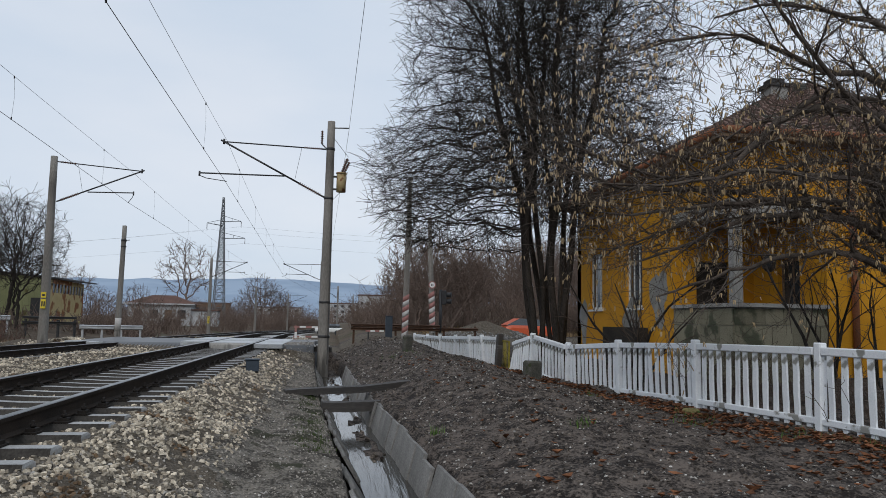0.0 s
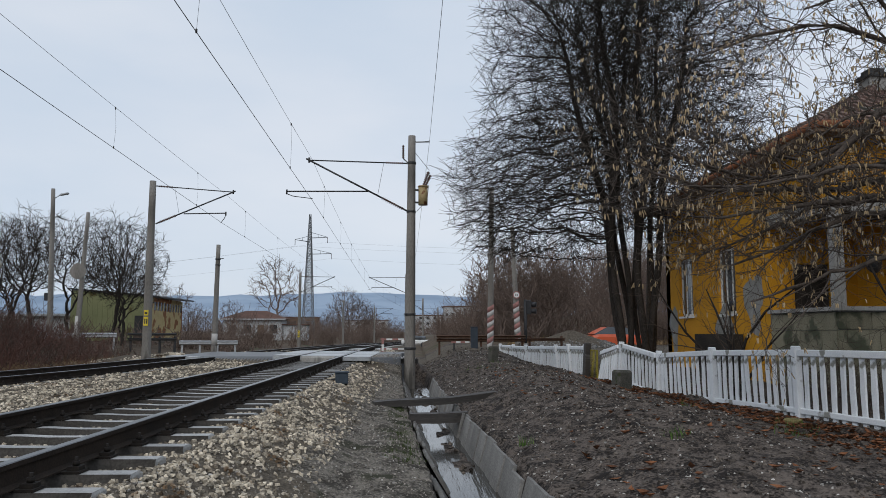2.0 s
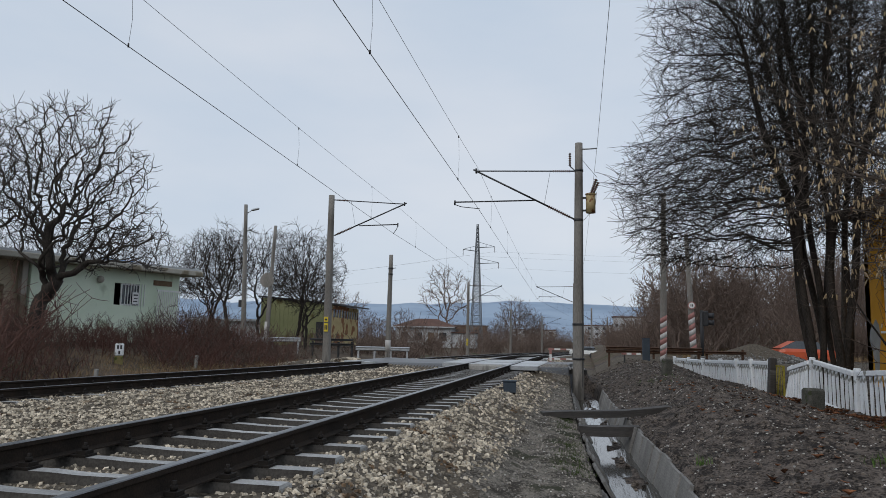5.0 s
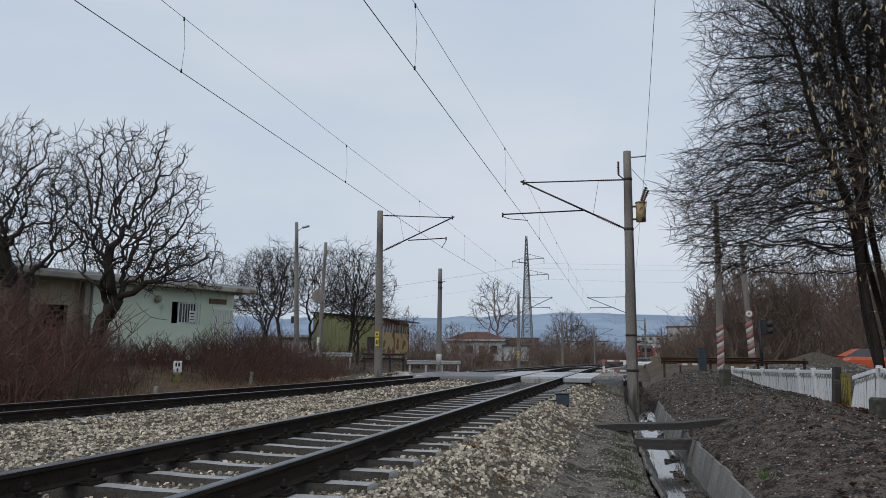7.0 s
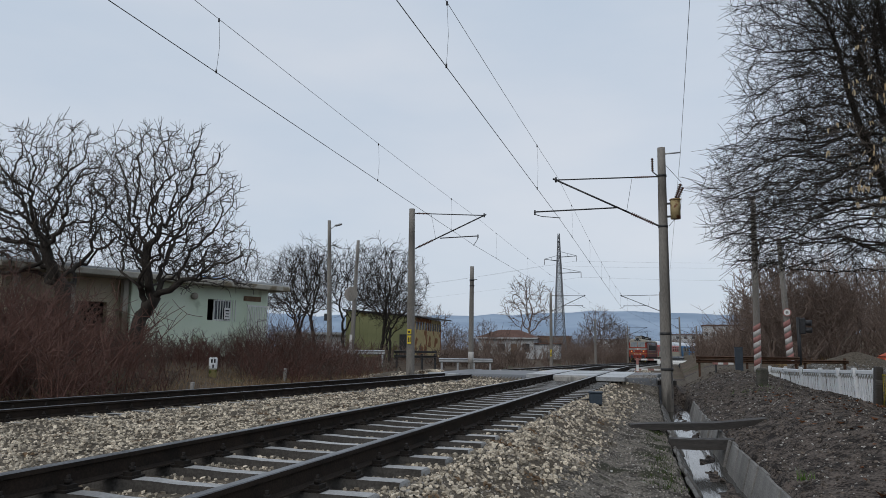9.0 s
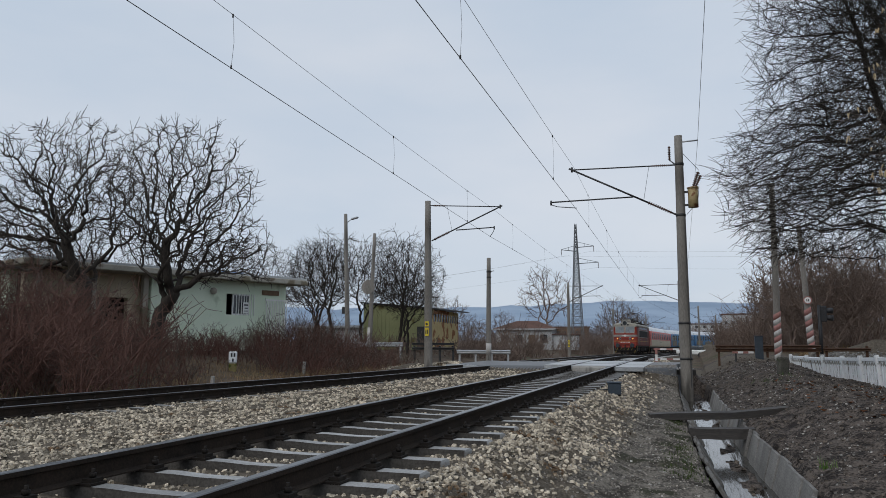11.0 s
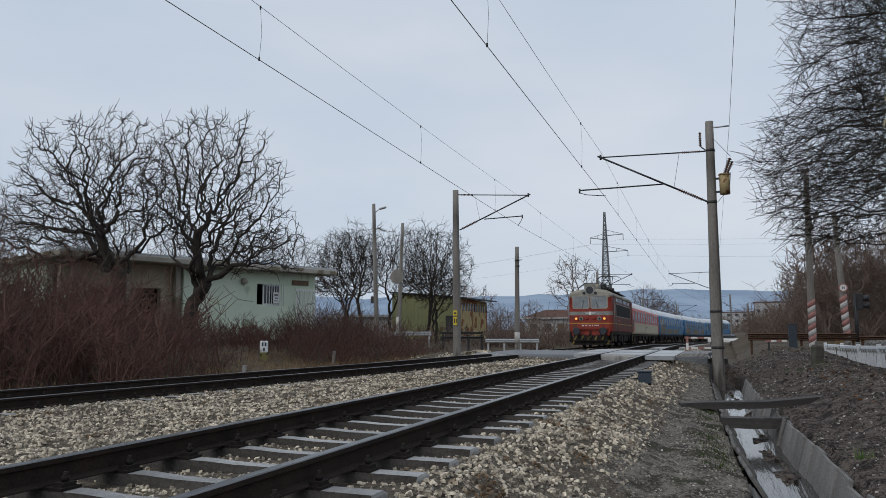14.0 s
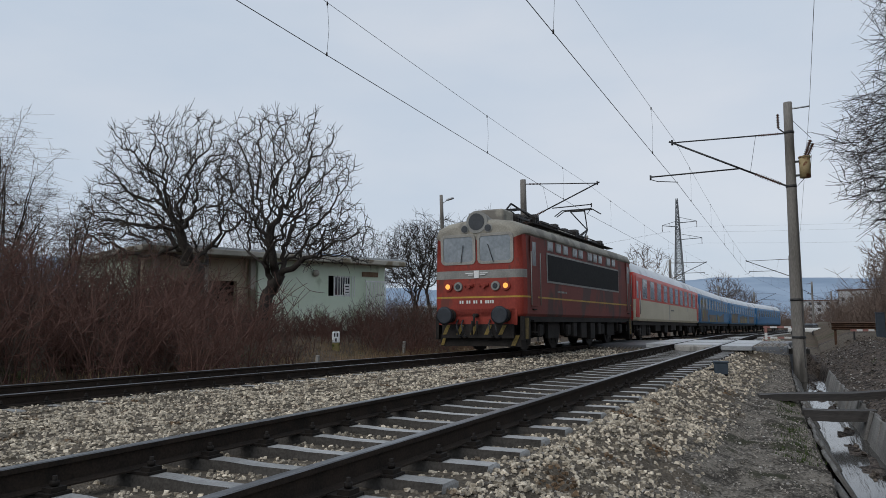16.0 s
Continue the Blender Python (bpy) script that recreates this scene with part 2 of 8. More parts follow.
def vnoise(x, y):
    """Smooth value noise, 0 to 1."""
    xi, yi = np.floor(x).astype(int), np.floor(y).astype(int)
    u, w = x - xi, y - yi
    u, w = u * u * (3 - 2 * u), w * w * (3 - 2 * w)
    h = lambda i, j: HASH[i % 64, j % 64]
    return (h(xi, yi) * (1 - u) + h(xi + 1, yi) * u) * (1 - w) + (h(xi, yi + 1) * (1 - u) + h(xi + 1, yi + 1) * u) * w


def smooth(a, b, x):
    t = np.clip((x - a) / (b - a), 0, 1)
    return t * t * (3 - 2 * t)


# ---- the lie of the land; z = 0 is the head of the near rails ----
NEAR = spline([(-3.24, -40), (-3.24, 0), (-3.24, 20), (-3.26, 32), (-3.5, 45), (-4.0, 60), (-4.4, 72), (-4.4, 86), (-3.7, 104), (-2.2, 122), (-0.4, 140),
               (2.8, 158), (8.2, 179.5), (16, 202), (27, 224.5), (41, 246), (60, 267), (84, 286), (112, 302), (152, 319), (202, 334)])
FAR = spline([(-13.0, -40), (-11.4, -5), (-10.5, 7), (-9.75, 14), (-9.05, 20), (-8.65, 28), (-8.6, 40), (-8.8, 55), (-8.95, 70), (-8.9, 84), (-8.1, 104),
              (-6.6, 122), (-4.8, 140), (-1.5, 160), (4, 182), (12, 205), (23, 228), (38, 250), (58, 272), (82, 292), (110, 308), (150, 325), (200, 340)])


def far_z(y):
    return -0.17 - 0.010 * np.clip(np.asarray(y, float) - 26, 0, 110)


def near_z(y):
    return smooth(28, 75, np.asarray(y, float)) * far_z(y)


def ditch_x(y):
    return np.interp(np.asarray(y, float), [-20, 2, 6, 8.5, 11, 13.5, 16, 22.6, 28], [1.35, 0.97, 0.82, 0.70, 0.56, 0.43, 0.32, 0.09, -0.07])


def skew(x):
    """The road crosses the line at a slant: how far its near edge lies back at x."""
    return 0.6 + 1.0 * np.clip(-2.8 - np.asarray(x, float), 0, 7.5)


def land(x, y):
    """Height of the ground at x, y (arrays)."""
    x, y = np.asarray(x, float), np.asarray(y, float)
    ax, fx = np.interp(y, NEAR[:, 1], NEAR[:, 0]), np.interp(y, FAR[:, 1], FAR[:, 0])
    az, fz = near_z(y), far_z(y)
    drop = far_z(y) + 0.17
    base = -0.64 + drop
    # right bank: a trodden path, then a mound before the fence
    crest = np.interp(y, [3, 7, 10, 13, 15.5, 18.5, 23, 28, 36, 60], [-0.62, -0.48, -0.30, -0.14, -0.08, -0.26, -0.24, -0.10, 0.0, 0.0])
    fence = np.interp(y, [6, 15, 20, 30, 38, 60], [-0.55, -0.60, -0.56, -0.45, -0.1, 0.0])
    xd = ditch_x(y)
    r = x - xd
    right = -0.66 + (crest + 0.66) * smooth(0.25, 2.1, r)
    right = right + (fence - right) * smooth(2.2, 5.0, r)
    right = right + smooth(6, 14, r) * 0.35 * smooth(36, 30, y)
    right = right + smooth(48, 70, y) * smooth(4, 18, r) * 2.6 * (1 - smooth(60, 200, r) * 0.4)
    # the path is a low hump that rounds off towards the ditch
    path = -0.62 + 0.05 * smooth(-0.55, -1.1, r) * smooth(-2.6, -1.5, r) - 0.05 * smooth(18, 6, y) - 0.05 * smooth(-1.0, -0.5, r)
    z = np.where(r > 0.45, right, np.where(y < 34, path, base))
    # the left verge climbs to a low bank
    l = fx - x
    left = base - 0.05 + 0.9 * smooth(3.5, 13, l) + 0.5 * smooth(12, 30, l) + 0.5 * smooth(30, 12, y) * smooth(5, 10, l)
    z = np.where(l > 2.0, left, z)
    between = (x < ax) & (x > fx)
    z = np.where(between, np.maximum(z, az - 0.33 - 0.05 * np.sin(np.clip((ax - x) / (ax - fx), 0, 1) * 3.14)), z)
    for tx, tz in ((ax, az), (fx, fz)):
        d = np.abs(x - tx)
        z = np.maximum(z, tz - 0.245 + 0.02 * smooth(0.85, 1.15, d) - np.clip(d - 1.38, 0, 9) * 0.34)
    # level crossing
    ys = y - skew(x)
    road = smooth(22.9, 23.5, ys) * smooth(30.2, 29.6, ys) * smooth(-12.5, -10, x) * smooth(0.2, -0.4, x)
    ramp = np.interp(x, [-12, -8.6, -3.24, 3], [-0.22, -0.19, -0.02, 0.0]) - 0.018
    z = z * (1 - road) + ramp * road
    lump = (vnoise(x * 0.9, y * 0.9) - 0.5) * 0.09 + (vnoise(x * 3.1 + 9, y * 3.1) - 0.5) * 0.07 + (vnoise(x * 8 + 3, y * 8) - 0.5) * 0.05 * smooth(34, 24, y)
    near = np.minimum(np.abs(x - ax), np.abs(x - fx))
    z = z + lump * np.where(near < 1.5, 0.25, 1.0) * (1 - road)
    # the ditch is cut last
    cut = (y < 28) & (y > -20)
    floor_z = -1.170 + 0.17 * vnoise(x * 6.0, y * 1.7 + 4)
    bed = np.where(r > 0.17, -1.42 + (r - 0.185) * 3.73, np.where(r < -0.13, -1.46 + (-r - 0.15) * 1.43, floor_z))
    bed = np.maximum(bed, floor_z - 0.25)
    z = np.where(cut & (r > -0.60) & (r < 0.42), np.minimum(z, bed), z)
    # far away the ground sinks and rolls gently
    dist = np.hypot(x, y)
    return z + (vnoise(x * 0.01, y * 0.01) - 0.5) * 2.0 * smooth(150, 500, dist)


def land_at(x, y):
    return float(land(np.array([x]), np.array([y]))[0])


def steps(*rows):
    out = [rows[0][0]]
    for a, b, s in rows:
        n = max(1, round((b - a) / s))
        out += list(np.linspace(a, b, n + 1)[1:])
    return np.array(out)


def build_ground():
    xs = steps((-2600, -300, 230), (-300, -60, 20), (-60, -20, 2.5), (-20, -12, 0.5), (-12, -1.6, 0.16), (-1.6, -0.8, 0.07), (-0.8, 1.7, 0.042), (1.7, 7.5, 0.075), (7.5, 20, 0.8), (20, 60, 4), (60, 300, 24), (300, 2600, 230))
    ys = steps((-2600, -100, 250), (-100, -10, 10), (-10, 2, 0.6), (2, 12, 0.075), (12, 32, 0.16), (32, 60, 0.7), (60, 140, 2.5), (140, 400, 13), (400, 2600, 220))
    X, Y = np.meshgrid(xs, ys)
    Z = land(X, Y)
    nx, ny = len(xs), len(ys)
    v = np.stack([X, Y, Z], -1).reshape(-1, 3)
    i = (np.arange(ny - 1)[:, None] * nx + np.arange(nx - 1)[None]).ravel()
    f = np.stack([i, i + 1, i + nx + 1, i + nx], 1)
    cx, cy = v[f, 0].mean(1), v[f, 1].mean(1)
    ax, fx = np.interp(cy, NEAR[:, 1], NEAR[:, 0]), np.interp(cy, FAR[:, 1], FAR[:, 0])
    wob = (vnoise(cx * 2, cy * 2) - 0.5) * 0.5
    bal = (cx > fx - 2.4 + wob) & (cx < ax + 2.15 + wob)
    mi = np.where(bal, 1, 0)
    cs = cy - skew(cx)
    mi[(cs > 23.2) & (cs < 29.8) & (cx > -10.6) & (cx < -0.4)] = 2
    mi[(cy > 33.5) & (cy < 44) & (cx > -0.5)] = 1
    grassy = ((cx < fx - 4) | (cy > 46)) & (mi == 0)
    mi[grassy] = 3
    mi[(mi == 0) & (cx < ditch_x(cy) - 0.55 + 0.4 * wob) & (cy < 34)] = 4
    me = mesh_arrays("ground", v.tolist(), f.tolist(), [M["ground"], M["ballast"], M["asphalt"], M["scrub_floor"], M["path"]], mi.tolist(), True)
    tagged(new("ground", me), "dark earth bank, stony ballast and rough winter ground", "ground", kind="structure")


M["scrub_floor"] = material("scrub_floor", (0.048, 0.035, 0.025), (0.130, 0.096, 0.066), 0.9, scale=0.7, fine=20, bump=0.8, relief=0.05, stain=(0.05, 0.06, 0.025), stain_at=0.6, stain_scale=0.4)
build_ground()


# ---- the two tracks ----
RAIL = [(-0.070, -0.160), (-0.070, -0.150), (-0.015, -0.135), (-0.011, -0.045), (-0.036, -0.036), (-0.036, -0.006), (-0.030, 0.0),
        (0.030, 0.0), (0.036, -0.006), (0.036, -0.036), (0.011, -0.045), (0.015, -0.135), (0.070, -0.150), (0.070, -0.160)]


def sweep(name, line, zs, side, parent):
    t = np.gradient(line, axis=0)
    t /= np.linalg.norm(t, axis=1)[:, None]
    nrm = np.stack([t[:, 1], -t[:, 0]], 1)
    k = len(RAIL)
    v, f, mi = [], [], []
    for (x, y), (nx, ny), z in zip(line, nrm, zs):
        for u, w in RAIL:
            v.append((x + nx * (side + u), y + ny * (side + u), z + w))
    for i in range(len(line) - 1):
        for j in range(k):
            f.append((i * k + j, i * k + (j + 1) % k, (i + 1) * k + (j + 1) % k, (i + 1) * k + j))
            mi.append(1 if j in (5, 6, 7) else 0)
    ob = new(name, mesh_arrays(name, v, f, [M["rail"], M["railtop"]], mi))
    ob.parent = parent
    return ob


def sleeper_mesh():
    bm = bmesh.new()
    prof = [(-1.28, 0.115, 0.13, 0.0), (-1.27, 0.078, 0.13, 0.0), (-0.45, 0.068, 0.12, 0.0), (-0.2, 0.062, 0.115, -0.012), (0.2, 0.062, 0.115, -0.012), (0.45, 0.068, 0.12, 0.0), (1.27, 0.078, 0.13, 0.0), (1.28, 0.115, 0.13, 0.0)]
    rings = []
    for i, (x, top, bot, dz) in enumerate(prof):
        e = -0.02 if i in (0, 7) else 0.0
        rings.append([bm.verts.new(p) for p in ((x, -bot, -0.2), (x, bot, -0.2), (x, top, dz + e), (x, -top, dz + e))])
    for a, b in zip(rings, rings[1:]):
        for k in range(4):
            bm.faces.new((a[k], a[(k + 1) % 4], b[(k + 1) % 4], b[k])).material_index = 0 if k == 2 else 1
    bm.faces.new(rings[0][::-1])
    bm.faces.new(rings[-1])
    bmesh.ops.recalc_face_normals(bm, faces=bm.faces)
    me = bpy.data.meshes.new("sleeper")
    bm.to_mesh(me)
    bm.free()
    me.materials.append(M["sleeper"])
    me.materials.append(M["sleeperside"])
    return me


def fastening_mesh():
    bm = bmesh.new()
    box(bm, -0.17, 0.17, -0.075, 0.075, 0.0, 0.018)
    for s in (-1, 1):
        box(bm, s * 0.115 - 0.04, s * 0.115 + 0.04, -0.05, 0.05, 0.018, 0.045)
        tube(bm, (s * 0.115, 0, 0.04), (s * 0.115, 0, 0.105), 0.014, n=6)
        tube(bm, (s * 0.115, 0, 0.05), (s * 0.115, 0, 0.078), 0.026, n=6)
    me = bpy.data.meshes.new("rail_fastening")
    bm.to_mesh(me)
    bm.free()
    me.materials.append(M["fastener"])
    return me


SLEEPER, FASTENING = sleeper_mesh(), fastening_mesh()


def build_track(name, line, zf, label, first, last):
    tr = thing(name, pose(0, 0, 0), label, "railway track", kind="structure")
    zs = zf(line[:, 1])
    for side in (-0.7535, 0.7535):
        sweep("rail", line, zs, side, tr)
    s = np.concatenate([[0], np.cumsum(np.linalg.norm(np.diff(line, axis=0), axis=1))])
    far_v, far_f = [], []
    for k, d in enumerate(np.arange(0.3, s[-1], 0.6)):
        x, y = np.interp(d, s, line[:, 0]), np.interp(d, s, line[:, 1])
        if y < first or y > 150:
            continue
        x2, y2 = np.interp(d + 0.3, s, line[:, 0]), np.interp(d + 0.3, s, line[:, 1])
        turn = math.degrees(math.atan2(y2 - y, x2 - x)) - 90
        z = float(zf(y)) - 0.175
        m = pose(x, y, z, 0, 0, turn)
        if y < last:
            if 23.3 < y - float(skew(x)) < 29.5:
                continue
            wob = RNG.normal(0, 1, 3)
            sl = piece("sleeper", SLEEPER, tr, m @ pose(0.02 * wob[0], 0.015 * wob[1], 0.0, 0, 0, 0.5 * wob[2]))
            for side in (-0.7535, 0.7535):
                piece("rail_fastening", FASTENING, sl, pose(side, 0, 0.001))
        else:
            b = len(far_v)
            for q in ((-1.28, -0.11, -0.1), (1.28, -0.11, -0.1), (1.28, 0.11, -0.1), (-1.28, 0.11, -0.1), (-1.28, -0.09, 0), (1.28, -0.09, 0), (1.28, 0.09, 0), (-1.28, 0.09, 0)):
                far_v.append(tuple(m @ Vector(q)))
            far_f += [tuple(b + j for j in f) for f in ((4, 5, 6, 7), (0, 1, 5, 4), (2, 3, 7, 6), (1, 2, 6, 5), (3, 0, 4, 7))]
    ob = new("distant_sleepers", mesh_arrays("distant_sleepers", far_v, far_f, [M["sleeper"]]))
    ob.parent = tr
    tagged(ob, kind="stuff")
    return tr


build_track("near_track", NEAR, near_z, "railway track with worn rails on wet concrete sleepers", -9.0, 44)
build_track("far_track", FAR, far_z, "railway track with dark rusty rails bedded in stone ballast", -9.0, 44)


def stones(name, x, y, size, mat, label, category, sink=0.25, flat=0.62, seed=1):
    """Many small broken stones, joined."""
    g = np.random.default_rng(seed)
    n = len(x)
    z = land(x, y) + size * (0.5 - sink) * flat
    base = np.array([(-1, -1, -1), (1, -1, -1), (1, 1, -1), (-1, 1, -1), (-1, -1, 1), (1, -1, 1), (1, 1, 1), (-1, 1, 1)], float) * 0.5
    v = base[None] * g.uniform(0.62, 1.1, (n, 8, 1)) * g.uniform(0.7, 1.15, (n, 8, 3))
    v[:, 4:, :2] *= g.uniform(0.35, 0.95, (n, 1, 2))
    v[:, 4:, :2] += g.normal(0, 0.12, (n, 1, 2))
    v = v * np.stack([np.ones(n), g.uniform(0.55, 0.95, n), flat * g.uniform(0.7, 1.2, n)], 1)[:, None] * size[:, None, None]
    a, b = g.uniform(0, 6.28, n), g.normal(0, 0.35, n)
    ca, sa, cb, sb = np.cos(a), np.sin(a), np.cos(b), np.sin(b)
    vy, vz = v[..., 1] * cb[:, None] - v[..., 2] * sb[:, None], v[..., 1] * sb[:, None] + v[..., 2] * cb[:, None]
    vx = v[..., 0] * ca[:, None] - vy * sa[:, None]
    vy = v[..., 0] * sa[:, None] + vy * ca[:, None]
    p = np.stack([vx + x[:, None], vy + y[:, None], vz + z[:, None]], -1).reshape(-1, 3)
    q = np.array([(0, 3, 2, 1), (4, 5, 6, 7), (0, 1, 5, 4), (2, 3, 7, 6), (1, 2, 6, 5), (3, 0, 4, 7)])
    f = (q[None] + 8 * np.arange(n)[:, None, None]).reshape(-1, 4)
    ob = new(name, mesh_arrays(name, p.tolist(), f.tolist(), [mat]))
    return tagged(ob, label, category, kind="stuff")


def scatter_ground():
    g = np.random.default_rng(3)
    xs, ys, ss = [], [], []
    for y0, y1, n, s in ((-9, 1.8, 6000, 0.07), (1.8, 6, 26000, 0.042), (6, 11, 27000, 0.045), (11, 18, 18000, 0.055), (18, 30, 9500, 0.08), (30, 60, 5000, 0.12)):
        x, y = g.uniform(-13.5, -0.9, n), g.uniform(y0, y1, n)
        xs.append(x), ys.append(y), ss.append(s * g.uniform(0.55, 1.35, n))
    x, y, s = map(np.concatenate, (xs, ys, ss))
    ax, fx = np.interp(y, NEAR[:, 1], NEAR[:, 0]), np.interp(y, FAR[:, 1], FAR[:, 0])
    edge = ax + 2.12 + (vnoise(x * 1.5, y * 1.5) - 0.5) * 0.7 - 0.3 * g.random(len(x)) ** 2
    keep = (x < edge + 0.9 * g.random(len(x)) ** 3) & (x > fx - 2.5) & ~((y - skew(x) > 23.2) & (y - skew(x) < 29.7))
    rails = np.minimum(np.minimum(np.abs(x - ax - 0.7535), np.abs(x - ax + 0.7535)), np.minimum(np.abs(x - fx - 0.7535), np.abs(x - fx + 0.7535)))
    keep &= rails > 0.10
    inside = np.minimum(np.abs(x - ax), np.abs(x - fx)) < 1.3
    keep &= ~inside | (g.random(len(x)) < 0.55)
    s = np.where(inside, s * 0.85, s)
    stones("ballast", x[keep], y[keep], s[keep], M["stone"], "loose pale broken stone ballast round the tracks", "ballast", seed=4)
    n = 14000
    x, y = g.uniform(-1.9, 7, n), 2.5 + 30 * g.random(n) ** 1.8 - 9 * (g.random(n) < 0.12)
    r = x - ditch_x(y)
    keep = ((r > 0.42) | (r < -0.72)) & ((vnoise(x * 0.8 + 5, y * 0.8) > 0.35) | (r < 0))
    s = g.uniform(0.010, 0.040, n) * (0.7 + 0.03 * abs(y))
    stones("scattered_pebbles", x[keep][:8500], y[keep][:8500], s[keep][:8500], M["pebble"], "pale pebbles trodden into the dark bank", "pebbles", sink=0.4, seed=5)
    n = 24000
    x, y = g.uniform(-2.0, 0.6, n), 2.5 + 24 * g.random(n) ** 1.6 - 9 * (g.random(n) < 0.15)
    keep = (x < ditch_x(y) - 0.62) & (x > -2.0)
    stones("path_grit", x[keep], y[keep], (g.uniform(0.008, 0.03, n) * (0.7 + 0.035 * abs(y)))[keep], M["grit"], "brown grit and crumbs trodden into the path", "grit", sink=0.35, seed=8)
    n = 30000
    x, y = g.uniform(0.2, 7, n), 2.5 + 34 * g.random(n) ** 1.7 - 9 * (g.random(n) < 0.12)
    r = x - ditch_x(y)
    keep = (r > 0.42) | (y > 28)
    s = (0.012 + 0.06 * g.random(n) ** 2.5) * (0.7 + 0.02 * abs(y))
    stones("earth_clods", x[keep], y[keep], s[keep], M["clod"], "small crumbs of dark wet earth on the bank", "soil", sink=0.4, seed=6)


scatter_ground()


# ---- ditch, water and foot planks ----
def build_ditch():
    d = thing("ditch", pose(0, 0, 0), "open drainage ditch lined with tilted concrete slabs", "ditch", kind="structure")
    bm = bmesh.new()
    box(bm, -0.02, 0.025, -0.260, 0.260, 0.0, 0.82, bevel=0.006)
    me = bpy.data.meshes.new("slab")
    bm.to_mesh(me)
    bm.free()
    me.materials.append(M["slab"])
    for side in (1, -1):
        y = -8.84
        while y < 23.4:
            j = RNG.normal(0, 1, 4)
            x = float(ditch_x(y)) + side * ((0.135 if side > 0 else 0.10) + 0.010 * j[0])
            lean = 15 + 1.2 * j[1] if side > 0 else -(32 + 1.5 * j[1])
            drop = 0.025 * abs(j[2]) + (0.05 if side < 0 else 0.06 if RNG.random() < 0.12 else 0)
            turn = math.degrees(math.atan2(float(ditch_x(y - 0.3) - ditch_x(y + 0.3)), 0.6))
            piece("slab", me, d, pose(x, y, -1.41 - drop, 0, 0, turn + 0.8 * j[3]) @ pose(0, 0, 0, 0.8 * j[0], lean, 0))
            y += 0.54
    ys = np.arange(-9.0, 24.6, 0.3)
    v, f = [], []
    for y in ys:
        c = float(ditch_x(y))
        v += [(c - 0.34, y, -1.05), (c + 0.25, y, -1.05)]
    for i in range(len(ys) - 1):
        f.append((2 * i, 2 * i + 1, 2 * i + 3, 2 * i + 2))
    wm = bpy.data.materials.new("ditch_water")
    wm.use_nodes = True
    n, l = wm.node_tree.nodes, wm.node_tree.links
    b = n["Principled BSDF"]
    b.inputs["Base Color"].default_value = (0.03, 0.028, 0.024, 1)
    b.inputs["Roughness"].default_value = 0.10
    b.inputs["Specular IOR Level"].default_value = 0.6
    nz, bp = n.new("ShaderNodeTexNoise"), n.new("ShaderNodeBump")
    nz.inputs["Scale"].default_value, nz.inputs["Detail"].default_value = 16, 5
    bp.inputs["Strength"].default_value, bp.inputs["Distance"].default_value = 0.8, 0.03
    l.new(nz.outputs["Fac"], bp.inputs["Height"])
    l.new(bp.outputs["Normal"], b.inputs["Normal"])
    tagged(new("water", mesh_arrays("water", v, f, [wm])), "shallow grey water in the ditch", "water", kind="structure")
    g = np.random.default_rng(11)
    n = 120
    y = 3 + 20 * g.random(n)
    x = ditch_x(y) + g.uniform(-0.2, 0.2, n)
    stones("ditch_stones", x, y, g.uniform(0.03, 0.10, n), M["clod"], "wet dark stones and mud lying in the ditch", "stones", sink=0.1, seed=12)


def build_planks():
    for (p, q, w, h, label) in (((-0.84, 14.0, -0.51), (1.50, 14.6, -0.38), 0.28, 0.12, "long wet weathered plank laid across the ditch"),
                                ((-0.16, 13.2, -0.64), (0.86, 13.3, -0.62), 0.24, 0.17, "thick dark sleeper beam wedged across the ditch")):
        p, q = Vector(p), Vector(q)
        L = (q - p).length
        bm = bmesh.new()
        box(bm, 0, L, -w / 2, w / 2, -h, 0)
        bmesh.ops.subdivide_edges(bm, edges=[e for e in bm.edges if abs((e.verts[0].co - e.verts[1].co).x) > 0.5], cuts=9)
        for k in bm.verts:
            k.co.z += 0.012 * math.sin(k.co.x * 3.1) - 0.02 * math.sin(k.co.x / L * math.pi) + random.uniform(-0.004, 0.004)
            k.co.y += random.uniform(-0.006, 0.006)
        ob = part("plank", bm, M["wood"])
        ob.matrix_basis = Matrix.Translation(p) @ (q - p).to_track_quat("X", "Z").to_matrix().to_4x4()
        tagged(ob, label, "plank")


build_ditch()
build_planks()


def build_junction_box():
    x, y = -1.60, 15.6
    z = land_at(x, y)
    t = thing("trackside_box", pose(x, y, z - 0.11, 0, 0, 8), "small dark blue cast-iron trackside connection box", "junction box")
    bm = boxes((-0.13, 0.13, -0.10, 0.10, 0.14, 0.36), bevel=0.012)
    part("body", bm, M["bluebox"], t)
    part("lid", boxes((-0.15, 0.15, -0.12, 0.12, 0.361, 0.395), bevel=0.012), M["bluebox"], t)
    for s in (-1, 1):
        part("leg", boxes((s * 0.09 - 0.03, s * 0.09 + 0.03, -0.07, 0.07, -0.05, 0.14)), M["fastener"], t)
    part("cable", tubes(((-0.12, 0, 0.24), (-0.30, -0.02, 0.22), 0.018), ((-0.30, -0.02, 0.22), (-0.44, -0.05, 0.10), 0.018), ((-0.44, -0.05, 0.10), (-0.62, -0.1, 0.0), 0.018), n=6), M["blackpaint"], t, "black cable hose")


build_junction_box()


